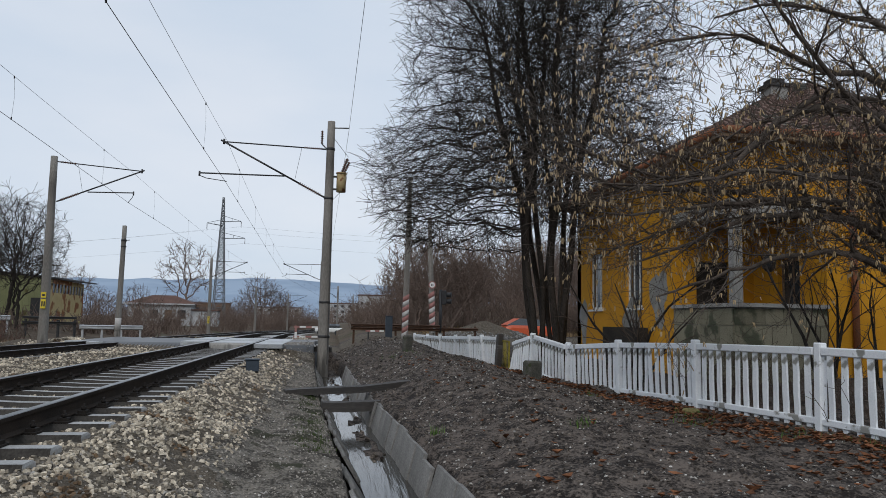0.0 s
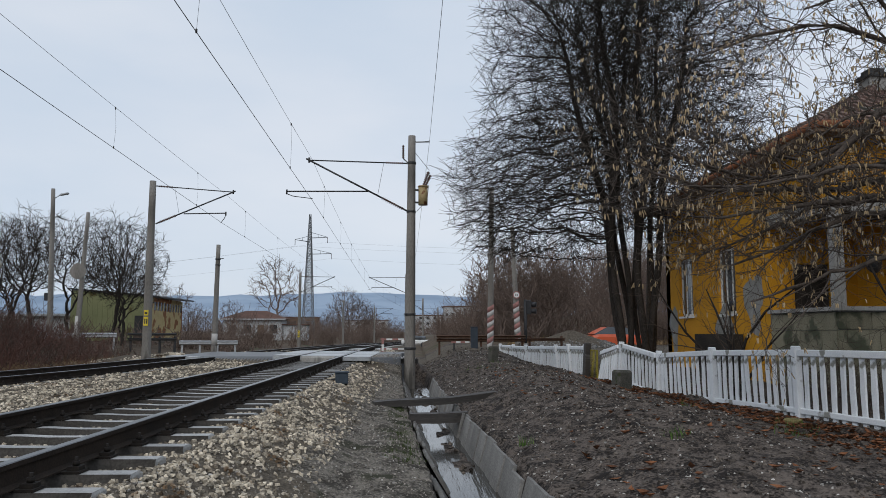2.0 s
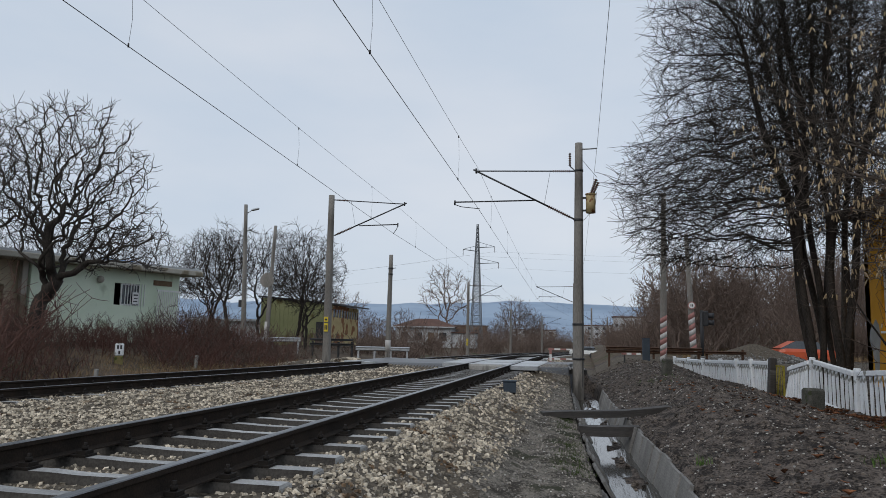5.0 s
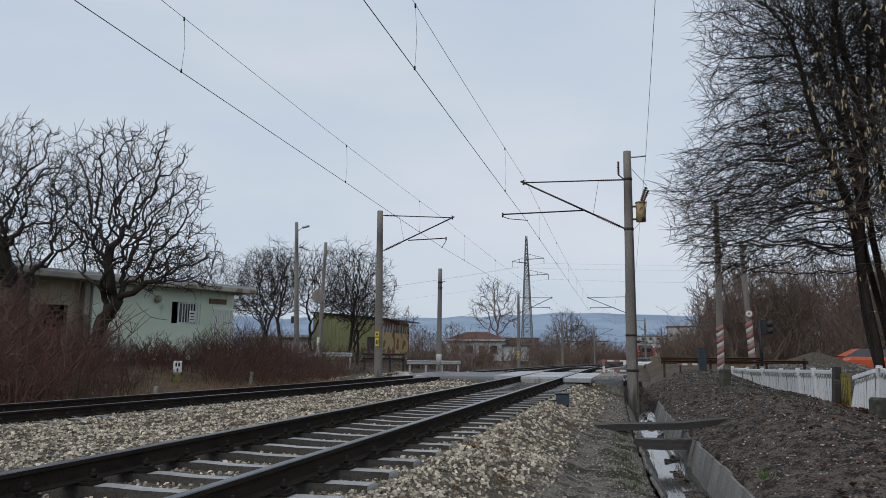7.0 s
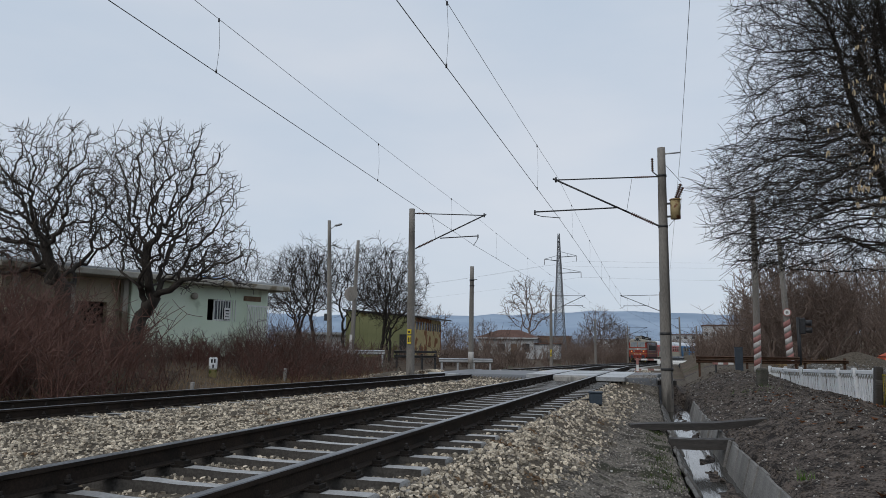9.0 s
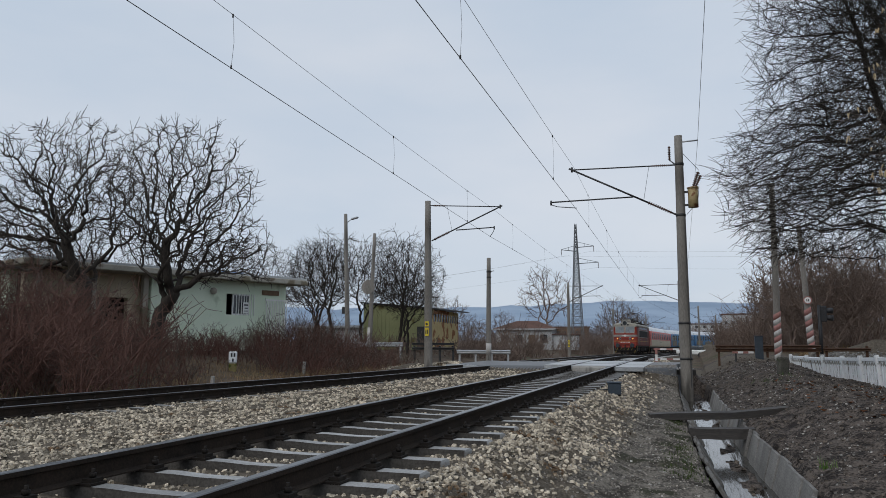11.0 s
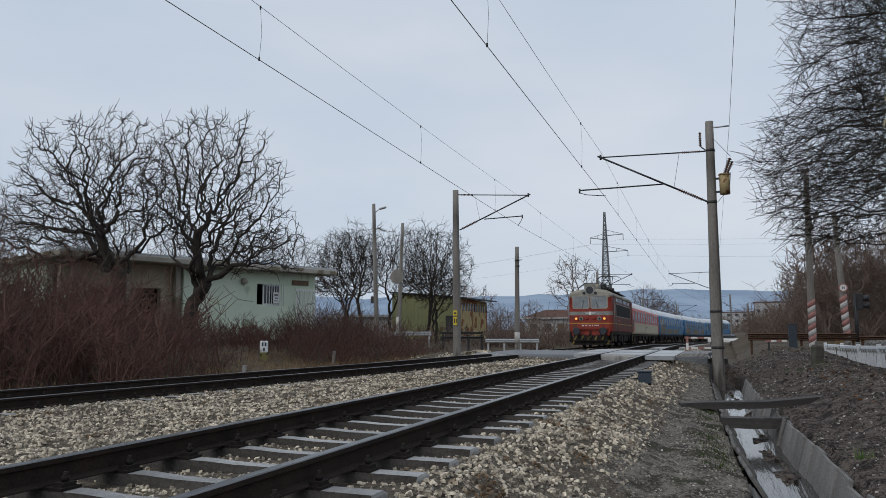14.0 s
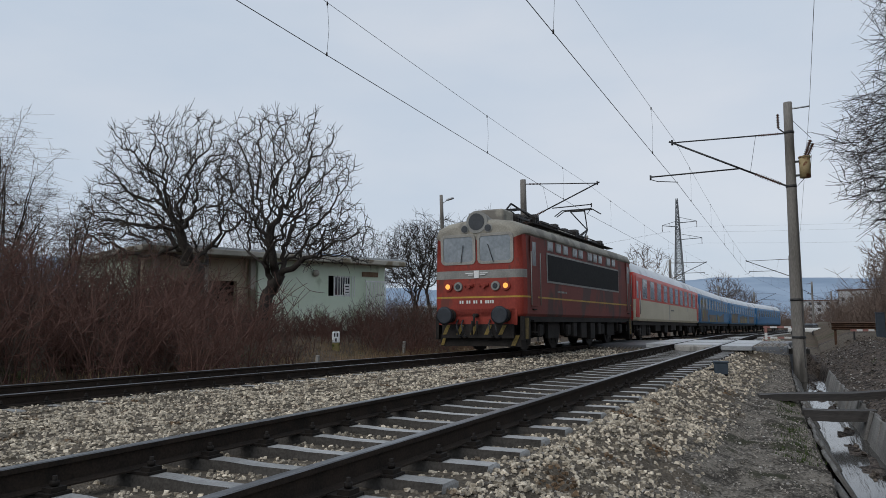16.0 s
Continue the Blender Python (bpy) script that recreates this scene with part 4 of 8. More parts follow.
# ---- things round the crossing ----
def build_guards():
    def guard(name, p, q, z, mat, label, posts, rails=((0.0, 0.3),), depth=0.07):
        p, q = Vector((*p, z)), Vector((*q, z))
        L = (q - p).length
        t = thing(name, Matrix.Translation(p) @ pose(0, 0, 0, 0, 0, math.degrees(math.atan2(q.y - p.y, q.x - p.x))), label, "guard rail")
        for dz, h in rails:
            bm = bmesh.new()
            w = depth
            prof = [(0, 0), (-w, h * 0.18), (0, h * 0.36), (0, h * 0.64), (-w, h * 0.82), (0, h)]
            a = [bm.verts.new((0, y, u + dz)) for y, u in prof]
            b = [bm.verts.new((L, y, u + dz)) for y, u in prof]
            c = [bm.verts.new((0, y + 0.03, u + dz)) for y, u in prof]
            d = [bm.verts.new((L, y + 0.03, u + dz)) for y, u in prof]
            for k in range(len(prof) - 1):
                bm.faces.new((a[k], b[k], b[k + 1], a[k + 1]))
                bm.faces.new((c[k + 1], d[k + 1], d[k], c[k]))
            bm.faces.new((a[0], c[0], d[0], b[0]))
            bm.faces.new((a[-1], b[-1], d[-1], c[-1]))
            part("beam", bm, M[mat], t)
        for k in range(posts):
            x = 0.15 + (L - 0.3) * k / max(1, posts - 1)
            zz = land_at(*((p + (q - p) * (x / L)).to_2d())) - z - 0.2
            part("post", boxes((x - 0.05, x + 0.05, 0.03, 0.13, zz, 0.25)), M[mat], t)
        return t
    guard("guard_rail", (0.9, 38.0), (5.5, 38.3), 0.26, "rust", "rusty brown steel guard beam on posts", 3, ((0.0, 0.16), (0.18, 0.15)))
    guard("guard_rail", (5.6, 38.4), (7.6, 38.6), 0.30, "rust", "short rusty guard beam end", 2, ((0.0, 0.16),))
    guard("guard_rail", (-13.7, 43.0), (-10.45, 43.3), 0.0, "galv", "galvanised steel guard rail with thin posts", 4, ((0.0, 0.24),))
    guard("guard_rail", (-17.2, 44.5), (-14.0, 43.4), 0.22, "darksteel", "dark steel road parapet rail", 4, ((0.0, 0.16), (0.3, 0.14)))
    guard("guard_rail", (-24.0, 42.0), (-17.4, 43.4), 0.40, "galv", "pale steel guard rail before the shed", 5, ((0.0, 0.28),))
    t = thing("crossing_barrier", pose(-1.70, 33.0, -0.32), "red and white striped crossing barrier frame", "barrier")
    for k in range(5):
        for z in (0.72, 0.30):
            part("boom_section", boxes((0.26 * k, 0.26 * (k + 1) - 0.002, -0.03, 0.03, z, z + 0.07)), M["whitepaint"] if k % 2 else M["redpaint"], t)
    for x in (0.1, 1.2):
        for j in range(4):
            part("leg", boxes((x - 0.05, x + 0.05, -0.045, 0.045, -0.3 + 0.28 * j, -0.03 + 0.28 * j)), M["redpaint"] if j % 2 else M["whitepaint"], t)
    t = thing("crossing_barrier", pose(1.5, 34.5, -0.05, 0, 0, 15), "lowered red and white crossing boom", "barrier")
    for k in range(4):
        part("boom_section", boxes((0.22 * k, 0.22 * (k + 1) - 0.002, -0.03, 0.03, 0.30, 0.38)), M["whitepaint"] if k % 2 else M["redpaint"], t)
    part("leg", boxes((0.1, 0.16, -0.03, 0.03, -0.3, 0.30)), M["darksteel"], t)
    t = thing("control_cabinet", pose(2.72, 36.6, 0.0), "slim blue-grey metal control cabinet", "cabinet")
    part("body", boxes((-0.17, 0.17, -0.14, 0.14, -0.1, 0.98), bevel=0.02), M["bluebox"], t)
    part("door", boxes((-0.14, 0.14, -0.155, -0.142, 0.1, 0.9)), M["bluebox"], t)
    part("cap", boxes((-0.19, 0.19, -0.16, 0.16, 0.982, 1.02), bevel=0.01), M["bluebox"], t)
    x, y = -16.2, 23.6
    z = land_at(x, y)
    t = thing("distance_stone", pose(x, y, z - 0.15, 0, 0, 35), "white kilometre stone with mossy yellow foot", "marker stone")
    part("foot", boxes((-0.14, 0.14, -0.1, 0.1, 0, 0.42), bevel=0.02), M["mossystone"], t)
    bm = boxes((-0.15, 0.15, -0.11, 0.11, 0.421, 0.86), bevel=0.04)
    part("head", bm, M["white"], t)
    part("number_marks", boxes((-0.08, -0.02, -0.116, -0.111, 0.66, 0.80), (0.02, 0.08, -0.116, -0.111, 0.66, 0.80), (-0.03, 0.03, -0.116, -0.111, 0.48, 0.60)), M["blackpaint"], t)
    for x, y, h in ((-14.1, 19.5, 0.30), (-14.6, 26.0, 0.5)):
        t = thing("marker_peg", pose(x, y, land_at(x, y) - 0.1, 0, 4, 0), "small pale concrete peg beside the track", "peg")
        part("shaft", boxes((-0.05, 0.05, -0.05, 0.05, 0, h + 0.1), bevel=0.01), M["concrete"], t)
    g = np.random.default_rng(21)
    for cx, cy, rx, ry, h, n, lab in ((8.3, 40.5, 3.0, 1.6, 0.95, 2000, "heap of grey gravel by the road"), (-12.3, 32.0, 2.3, 1.5, 0.50, 1400, "low heap of pale ballast at the mast foot")):
        a, r = g.uniform(0, 6.28, n), np.sqrt(g.random(n))
        x, y = cx + rx * r * np.cos(a), cy + ry * r * np.sin(a)
        ob = stones("gravel_heap", x, y, g.uniform(0.06, 0.16, n), M["greygravel"] if cx > 0 else M["stone"], lab, "gravel heap", seed=22)
        me = ob.data
        co = np.empty(len(me.vertices) * 3)
        me.vertices.foreach_get("co", co)
        co = co.reshape(-1, 3)
        rr = np.hypot((co[:, 0] - cx) / rx, (co[:, 1] - cy) / ry)
        co[:, 2] += h * np.clip(1 - rr, 0, 1) * g.uniform(0.85, 1.0, 1)
        me.vertices.foreach_set("co", co.ravel())
        bm = bmesh.new()
        bmesh.ops.create_cone(bm, segments=24, radius1=1, radius2=0.05, depth=1, cap_ends=True)
        for q in bm.verts:
            q.co = Vector((q.co.x * rx, q.co.y * ry, (q.co.z + 0.5) * h))
        ob = part("heap_core", bm, M["ballast"])
        ob.matrix_basis = pose(cx, cy, land_at(cx, cy))
        tagged(ob, "compacted gravel under the heap", "gravel heap", kind="stuff")


build_guards()


def build_car():
    c = thing("car", pose(12.75, 47.0, land_at(12.6, 46.0) - 0.30, 0, 0, 95), "orange-red hatchback car parked on the road", "car")
    bm = bmesh.new()
    # side outline: length along y, height z, half width
    prof = [(-2.0, 0.35, 0.78, 0.70), (-1.95, 0.35, 0.82, 0.80), (-1.2, 0.28, 0.90, 0.84), (-0.55, 0.28, 0.95, 0.85), (0.6, 0.28, 0.97, 0.85), (1.6, 0.30, 0.98, 0.83), (1.95, 0.38, 0.90, 0.76)]
    rings = []
    for y, z0, z1, w in prof:
        rings.append([bm.verts.new(p) for p in ((-w, y, z0), (w, y, z0), (w, y, z1 - 0.18), (w - 0.06, y, z1), (-w + 0.06, y, z1), (-w, y, z1 - 0.18))])
    for a, b in zip(rings, rings[1:]):
        for k in range(6):
            bm.faces.new((a[k], a[(k + 1) % 6], b[(k + 1) % 6], b[k]))
    bm.faces.new(rings[0][::-1]), bm.faces.new(rings[-1])
    bmesh.ops.recalc_face_normals(bm, faces=bm.faces)
    part("body", bm, M["carpaint"], c, smooth=False)
    bm = bmesh.new()
    prof = [(-0.95, 0.94, 0.97, 0.72), (-0.25, 0.95, 1.38, 0.62), (1.0, 0.96, 1.42, 0.62), (1.85, 0.96, 0.99, 0.70)]
    rings = []
    for y, z0, z1, w in prof:
        rings.append([bm.verts.new(p) for p in ((-0.76, y, z0), (0.76, y, z0), (w, y, z1), (-w, y, z1))])
    for a, b in zip(rings, rings[1:]):
        for k in range(4):
            bm.faces.new((a[k], a[(k + 1) % 4], b[(k + 1) % 4], b[k])).material_index = 1 if k != 2 else 0
    bmesh.ops.recalc_face_normals(bm, faces=bm.faces)
    part("cabin", bm, [M["carpaint"], M["glass"]], c)
    for s in (-1, 1):
        for y in (-1.3, 1.25):
            w = part("wheel", tubes(((s * 0.66, y, 0.31), (s * 0.84, y, 0.31), 0.31), n=18), M["blackpaint"], c)
            part("rim", tubes(((s * 0.80, y, 0.31), (s * 0.85, y, 0.31), 0.19), n=12), M["galv"], w)
        part("headlight", boxes((s * 0.5 - 0.14, s * 0.5 + 0.14, -2.005, -1.93, 0.6, 0.74), bevel=0.02), M["galv"], c)
    s = thing("parked_car", pose(-0.2, 95, -1.2, 0, 0, 60), "small white car far off beside the line", "car")
    part("body", boxes((-0.8, 0.8, -2, 2, 0.35, 0.9), bevel=0.12), M["whitepaint"], s)
    part("cabin", boxes((-0.68, 0.68, -1.0, 1.3, 0.901, 1.4), bevel=0.2), M["glass"], s)
    for k in (-1, 1):
        for y in (-1.25, 1.25):
            part("wheel", tubes(((k * 0.66, y, 0.31), (k * 0.84, y, 0.31), 0.31), n=14), M["blackpaint"], s)


M["carpaint"] = material("orange_red_car_paint", (0.55, 0.09, 0.03), (0.62, 0.11, 0.04), 0.25, scale=2, fine=10, bump=0)
M["glass"] = material("dark_window_glass", (0.03, 0.035, 0.04), (0.05, 0.055, 0.06), 0.06, scale=2, fine=10, bump=0, spec=0.8)
build_car()


# ---- the train ----
M["locored"] = material("weathered_locomotive_red", (0.20, 0.020, 0.011), (0.29, 0.036, 0.019), 0.6, scale=1.6, fine=30, bump=0.1, stain=(0.13, 0.030, 0.020), stain_at=0.57, stain_scale=1.8, stretch=(1, 1, 0.5))
# same paint as the front, in a darker red for the sides
M["locoside"] = material("darker_maroon_side", (0.125, 0.026, 0.019), (0.20, 0.048, 0.036), 0.65, scale=0.8, fine=30, bump=0.1, stain=(0.075, 0.036, 0.032), stain_at=0.54, stain_scale=1.1, stretch=(1, 1, 0.4))
M["locoroof"] = material("grimy_cream_roof", (0.20, 0.185, 0.15), (0.37, 0.345, 0.285), 0.6, scale=1.5, fine=30, bump=0.1, stain=(0.17, 0.155, 0.13), stain_at=0.52, stain_scale=1.2)
M["locogrey"] = material("dull_grey_band", (0.17, 0.17, 0.155), (0.29, 0.285, 0.265), 0.5, scale=2, fine=30, bump=0.1)
M["locotrim"] = material("pale_window_surround", (0.22, 0.21, 0.185), (0.36, 0.345, 0.31), 0.5, scale=3, fine=30, bump=0.1)
M["locoyellow"] = material("yellow_line", (0.30, 0.18, 0.025), (0.50, 0.31, 0.04), 0.5, scale=2, fine=30, bump=0.1)
M["underframe"] = material("sooty_underframe", (0.012, 0.011, 0.010), (0.035, 0.030, 0.027), 0.7, scale=3, fine=30, bump=0.3)
# pale grey-blue base paints the sky's reflection into the glass
M["windscreen"] = material("windscreen_painted_sky", (0.20, 0.225, 0.24), (0.31, 0.34, 0.36), 0.08, scale=2, fine=10, bump=0, spec=1.0)
M["louvre"] = material("black_louvre", (0.010, 0.010, 0.011), (0.022, 0.022, 0.022), 0.72, scale=2, fine=10, bump=0)
M["headlamp"] = lamp_material("lit_headlamp", (1.0, 0.45, 0.09), 0.7)
M["darklens"] = material("unlit_lens", (0.02, 0.022, 0.025), (0.04, 0.045, 0.05), 0.15, scale=4, fine=20, bump=0)
M["cream"] = material("cream_carriage_paint", (0.48, 0.42, 0.30), (0.62, 0.56, 0.43), 0.45, scale=0.8, fine=20, bump=0.05, stain=(0.36, 0.33, 0.27), stain_at=0.62, stain_scale=0.8)
M["coachred"] = material("bright_red_carriage_paint", (0.50, 0.045, 0.032), (0.62, 0.065, 0.045), 0.35, scale=0.8, fine=20, bump=0.05)
M["coachblue"] = material("blue_carriage_paint", (0.022, 0.135, 0.30), (0.040, 0.20, 0.40), 0.4, scale=0.7, fine=20, bump=0.05, stain=(0.03, 0.06, 0.10), stain_at=0.62, stain_scale=0.5)
M["coachroof"] = material("wet_silver_roof", (0.50, 0.52, 0.54), (0.66, 0.68, 0.70), 0.3, scale=0.8, fine=20, bump=0.05, stain=(0.36, 0.37, 0.38), stain_at=0.6, stain_scale=0.5)
M["graffiti"] = material("sprayed_graffiti", (0.07, 0.16, 0.17), (0.26, 0.11, 0.04), 0.5, scale=1.3, fine=6, bump=0, stain=(0.30, 0.26, 0.05), stain_at=0.58, stain_scale=1.1)


def shell(levels, sections, mats):
    """A vehicle body: levels are (half width, z); sections (y, width factor, height factor above 2.6 m). mats(level, section, roof) gives the material index."""
    bm = bmesh.new()
    rings = []
    for y, kx, kz in sections:
        right = [(w * kx, z if z < 2.6 else 2.6 + (z - 2.6) * kz) for w, z in levels]
        pts = [(-w, z) for w, z in right] + [(w, z) for w, z in right[::-1] if w > 1e-6]
        rings.append([bm.verts.new((x, y, z)) for x, z in pts])
    n, k = len(rings[0]), len(levels)
    level_of = list(range(k - 1)) + list(range(k - 2, -1, -1))
    for i in range(len(rings) - 1):
        for j in range(n - 1):
            f = bm.faces.new((rings[i][j], rings[i + 1][j], rings[i + 1][j + 1], rings[i][j + 1]))
            f.material_index = mats(level_of[j], i)
            f.smooth = level_of[j] >= k - 5 or i in (0, 1, len(rings) - 2, len(rings) - 3)
        bm.faces.new((rings[i][0], rings[i][-1], rings[i + 1][-1], rings[i + 1][0])).material_index = mats(0, i)
    for ring, i, flip in ((rings[0], -1, False), (rings[-1], len(rings), True)):
        for j in range(k - 1):
            a, b = ring[j], ring[j + 1]
            c, d = ring[n - 2 - j] if n - 2 - j > j + 1 else None, ring[n - 1 - j]
            vs = [a, b, c, d] if c is not None and c is not b else [a, b, d]
            f = bm.faces.new(vs[::-1] if flip else vs)
            f.material_index = mats(j, i)
    bmesh.ops.recalc_face_normals(bm, faces=bm.faces)
    return bm


def buffers(t, y, s, z=1.05):
    for x in (-0.875, 0.875):
        b = part("buffer", tubes(((x, y + s * 0.50, z), (x, y + s * 0.12, z), 0.13, 0.13), ((x, y + s * 0.5, z), (x, y + s * 0.42, z), 0.2), n=16), M["underframe"], t)
        bm = bmesh.new()
        tube(bm, (x, y + s * 0.12, z), (x, y + s * 0.03, z), 0.245, 0.265, n=24)
        tube(bm, (x, y + s * 0.03, z), (x, y, z), 0.265, 0.21, n=24)
        part("buffer_head", bm, M["blackbuffer"], b, "round black buffer head")


M["blackbuffer"] = material("greasy_buffer", (0.018, 0.022, 0.028), (0.04, 0.046, 0.055), 0.45, 0.3, scale=6, fine=40, bump=0.15)
WHEELSETS = []


def bogie(t, y0, wheelbase, r, length, width=2.3, z=0.62):
    b = part("bogie", boxes((-width / 2 - 0.06, -width / 2 + 0.06, y0 - length / 2, y0 + length / 2, z - 0.12, z + 0.20), (width / 2 - 0.06, width / 2 + 0.06, y0 - length / 2, y0 + length / 2, z - 0.12, z + 0.20),
                            (-width / 2 + 0.06, width / 2 - 0.06, y0 - 0.25, y0 + 0.25, z - 0.1, z + 0.25),
                            (-width / 2 - 0.16, -width / 2 - 0.062, y0 - 0.55, y0 + 0.55, z - 0.25, z + 0.3), (width / 2 + 0.062, width / 2 + 0.16, y0 - 0.55, y0 + 0.55, z - 0.25, z + 0.3)), M["underframe"], t)
    for dy in (-wheelbase / 2, wheelbase / 2):
        for s in (-1, 1):
            x = s * (width / 2 + 0.1)
            part("axle_box", boxes((x - 0.14, x + 0.14, y0 + dy - 0.2, y0 + dy + 0.2, r - 0.2, r + 0.2), bevel=0.05), M["underframe"], b)
            for q in (-0.34, 0.34):
                part("spring", tubes(((x, y0 + dy + q, r - 0.1), (x, y0 + dy + q, r + 0.42), 0.085), n=10), M["underframe"], b)
        w = new("wheelset")
        w.parent = b
        w.matrix_basis = pose(0, y0 + dy, r)
        for s in (-1, 1):
            bm = bmesh.new()
            tube(bm, (s * 0.69, 0, 0), (s * 0.82, 0, 0), r, n=32)
            tube(bm, (s * 0.66, 0, 0), (s * 0.69, 0, 0), r + 0.03, n=32)
            for a in range(6):
                box(bm, s * 0.825 - 0.01, s * 0.825 + 0.01, -0.04, 0.04, 0.12, r - 0.12, m=pose(0, 0, 0, 60 * a))
            part("wheel", bm, M["wheelsteel"], w)
        WHEELSETS.append((w, y0 + dy, r))


M["wheelsteel"] = material("dark_wheel_steel", (0.03, 0.028, 0.026), (0.06, 0.055, 0.05), 0.5, 0.6, scale=5, fine=30, bump=0.1)
LOCO_LEN, GIRTH = 13.9, 1.03


def build_loco():
    t = thing("electric_locomotive", pose(0, 0, 0), "red electric locomotive with cream roof and lit headlamps hauling carriages", "locomotive")
    levels = [(1.40, 1.02), (1.45, 1.10), (1.46, 1.56), (1.46, 1.61), (1.46, 2.13), (1.46, 2.37), (1.45, 2.58), (1.42, 3.38), (1.47, 3.42), (1.36, 3.66), (1.02, 3.81), (0.5, 3.88), (0.0, 3.90)]
    L = 16.4
    a, b = 0.5, L - 0.5
    secs = [(a, 0.82, 0.86), (a + 0.05, 0.905, 0.93), (a + 0.16, 0.965, 0.98), (a + 0.36, 1.0, 1.0), (a + 1.9, 1.0, 1.0), (b - 1.9, 1.0, 1.0), (b - 0.36, 1.0, 1.0), (b - 0.16, 0.965, 0.98), (b - 0.05, 0.905, 0.93), (b, 0.82, 0.86)]

    def mats(level, sec):
        front = sec < 3 or sec >= 6
        if level >= 7:
            return 2
        if level == 2:
            return 4
        if level == 4 and front:
            return 3
        return 0 if front else 1
    part("body", shell(levels, secs, mats), [M["locored"], M["locoside"], M["locoroof"], M["locogrey"], M["locoyellow"]], t)
    for y, s in ((a, -1), (b, 1)):
        lean = -3 * s
        for x in (-0.60, 0.60):
            f = part("windscreen_frame", bm_frame(1.14, 0.90, 0.085, 0.06), M["locotrim"], t)
            f.matrix_basis = pose(x * 1.0, y + s * 0.012, 3.0, 90 + lean, 0, 0)
            p = part("windscreen", boxes((-0.50, 0.50, -0.38, 0.38, -0.012, 0.012)), M["windscreen"], f, "wet windscreen with the sky's reflection painted in")
            part("wiper", tubes(((-0.05 if x > 0 else 0.1, -0.40, s * -0.05), (0.18 if x < 0 else -0.22, 0.12, s * -0.04), 0.012), n=5), M["blackpaint"], f)
        for x, lit in ((-0.93, True), (0.93, True), (-0.60, False), (0.60, False)):
            h = part("headlight", tubes(((x, y + 0.02, 1.90), (x, y + s * 0.07, 1.90), 0.145, 0.13), n=20), M["locored"] if lit else M["locogrey"], t)
            part("lens", tubes(((x, y + s * 0.071, 1.90), (x, y + s * 0.09, 1.90), 0.080, 0.072), n=18), M["headlamp"] if lit and s < 0 else M["darklens"], h, "lit amber headlamp" if lit and s < 0 else "dark lamp lens")
        for x in (-0.24, 0.24):
            part("socket", tubes(((x - 0.14, y + s * 0.02, 1.93), (x + 0.14, y + s * 0.02, 1.93), 0.05), ((x, y + s * 0.03, 1.9), (x, y + s * 0.12, 1.9), 0.06), n=10), M["locored"], t)
        part("roof_lamp_housing", tubes(((0, y + s * -0.9, 3.72), (0, y + s * 0.0, 3.80), 0.30, 0.34), n=20), M["locogrey"], t)
        part("roof_lamp_lens", tubes(((0, y + s * 0.001, 3.80), (0, y + s * 0.03, 3.80), 0.25), n=20), M["darklens"], t, "large dark roof headlamp")
        for x in (-0.38, 0.38):
            part("marker_lamp", tubes(((x, y - s * 0.3, 3.60), (x, y + s * 0.03, 3.60), 0.13), n=16), M["locogrey"], t)
            part("marker_lens", tubes(((x, y + s * 0.031, 3.60), (x, y + s * 0.05, 3.60), 0.10), n=16), M["darklens"], t)
        part("winged_emblem", boxes((-0.36, -0.1, y + s * 0.02 - 0.015, y + s * 0.02, 2.27, 2.30), (0.1, 0.36, y + s * 0.02 - 0.015, y + s * 0.02, 2.27, 2.30), (-0.28, -0.1, y + s * 0.02 - 0.015, y + s * 0.02, 2.22, 2.25), (0.1, 0.28, y + s * 0.02 - 0.015, y + s * 0.02, 2.22, 2.25),
                                    (-0.08, 0.08, y + s * 0.025 - 0.015, y + s * 0.025, 2.14, 2.36)), M["whitepaint"], t, "plain winged wheel badge shape")
        marks = []
        for k in range(15):
            if k in (2, 5, 8, 10):
                continue
            marks.append((-0.56 + 0.075 * k, -0.51 + 0.075 * k, y + s * 0.012 - 0.008, y + s * 0.012, 1.40, 1.49))
        part("number_bars", boxes(*marks), M["whitepaint"], t, "row of plain white number bars")
        part("buffer_beam", boxes((-1.25, 1.25, y + (-0.05 if s > 0 else 0.0), y + (0.0 if s > 0 else 0.05), 0.78, 1.24)), M["locored"], t)
        buffers(t, y + s * 0.50, -s)
        bm = tubes(((0, y, 1.05), (0, y + s * 0.25, 1.05), 0.06), ((0, y + s * 0.25, 1.1), (0, y + s * 0.28, 0.75), 0.035), ((-0.08, y + s * 0.22, 0.9), (-0.08, y + s * 0.22, 0.5), 0.03), ((0.08, y + s * 0.22, 0.9), (0.08, y + s * 0.22, 0.5), 0.03), n=8)
        part("coupling", bm, M["underframe"], t)
        for x in (-0.45, 0.42, 0.62, -0.62):
            part("brake_hose", tubes(((x, y + s * 0.02, 0.92), (x + 0.02, y + s * 0.2, 0.8), 0.025), ((x + 0.02, y + s * 0.2, 0.8), (x + 0.08, y + s * 0.18, 0.5), 0.025), ((x + 0.08, y + s * 0.18, 0.5), (x + 0.14, y + s * 0.05, 0.42), 0.025), n=6), M["blackpaint"], t)
        bm = bmesh.new()
        box(bm, -1.30, 1.30, y + s * 0.08 - 0.03, y + s * 0.08 + 0.03, 0.16, 0.50)
        for q in bm.verts:
            q.co.y += -s * 0.25 * abs(q.co.x) + s * 0.0
        part("plough", bm, M["underframe"], t)
        part("front_skirt", boxes((-1.15, 1.15, y - s * 0.02 - 0.04, y - s * 0.02 + 0.04, 0.40, 0.80)), M["underframe"], t)
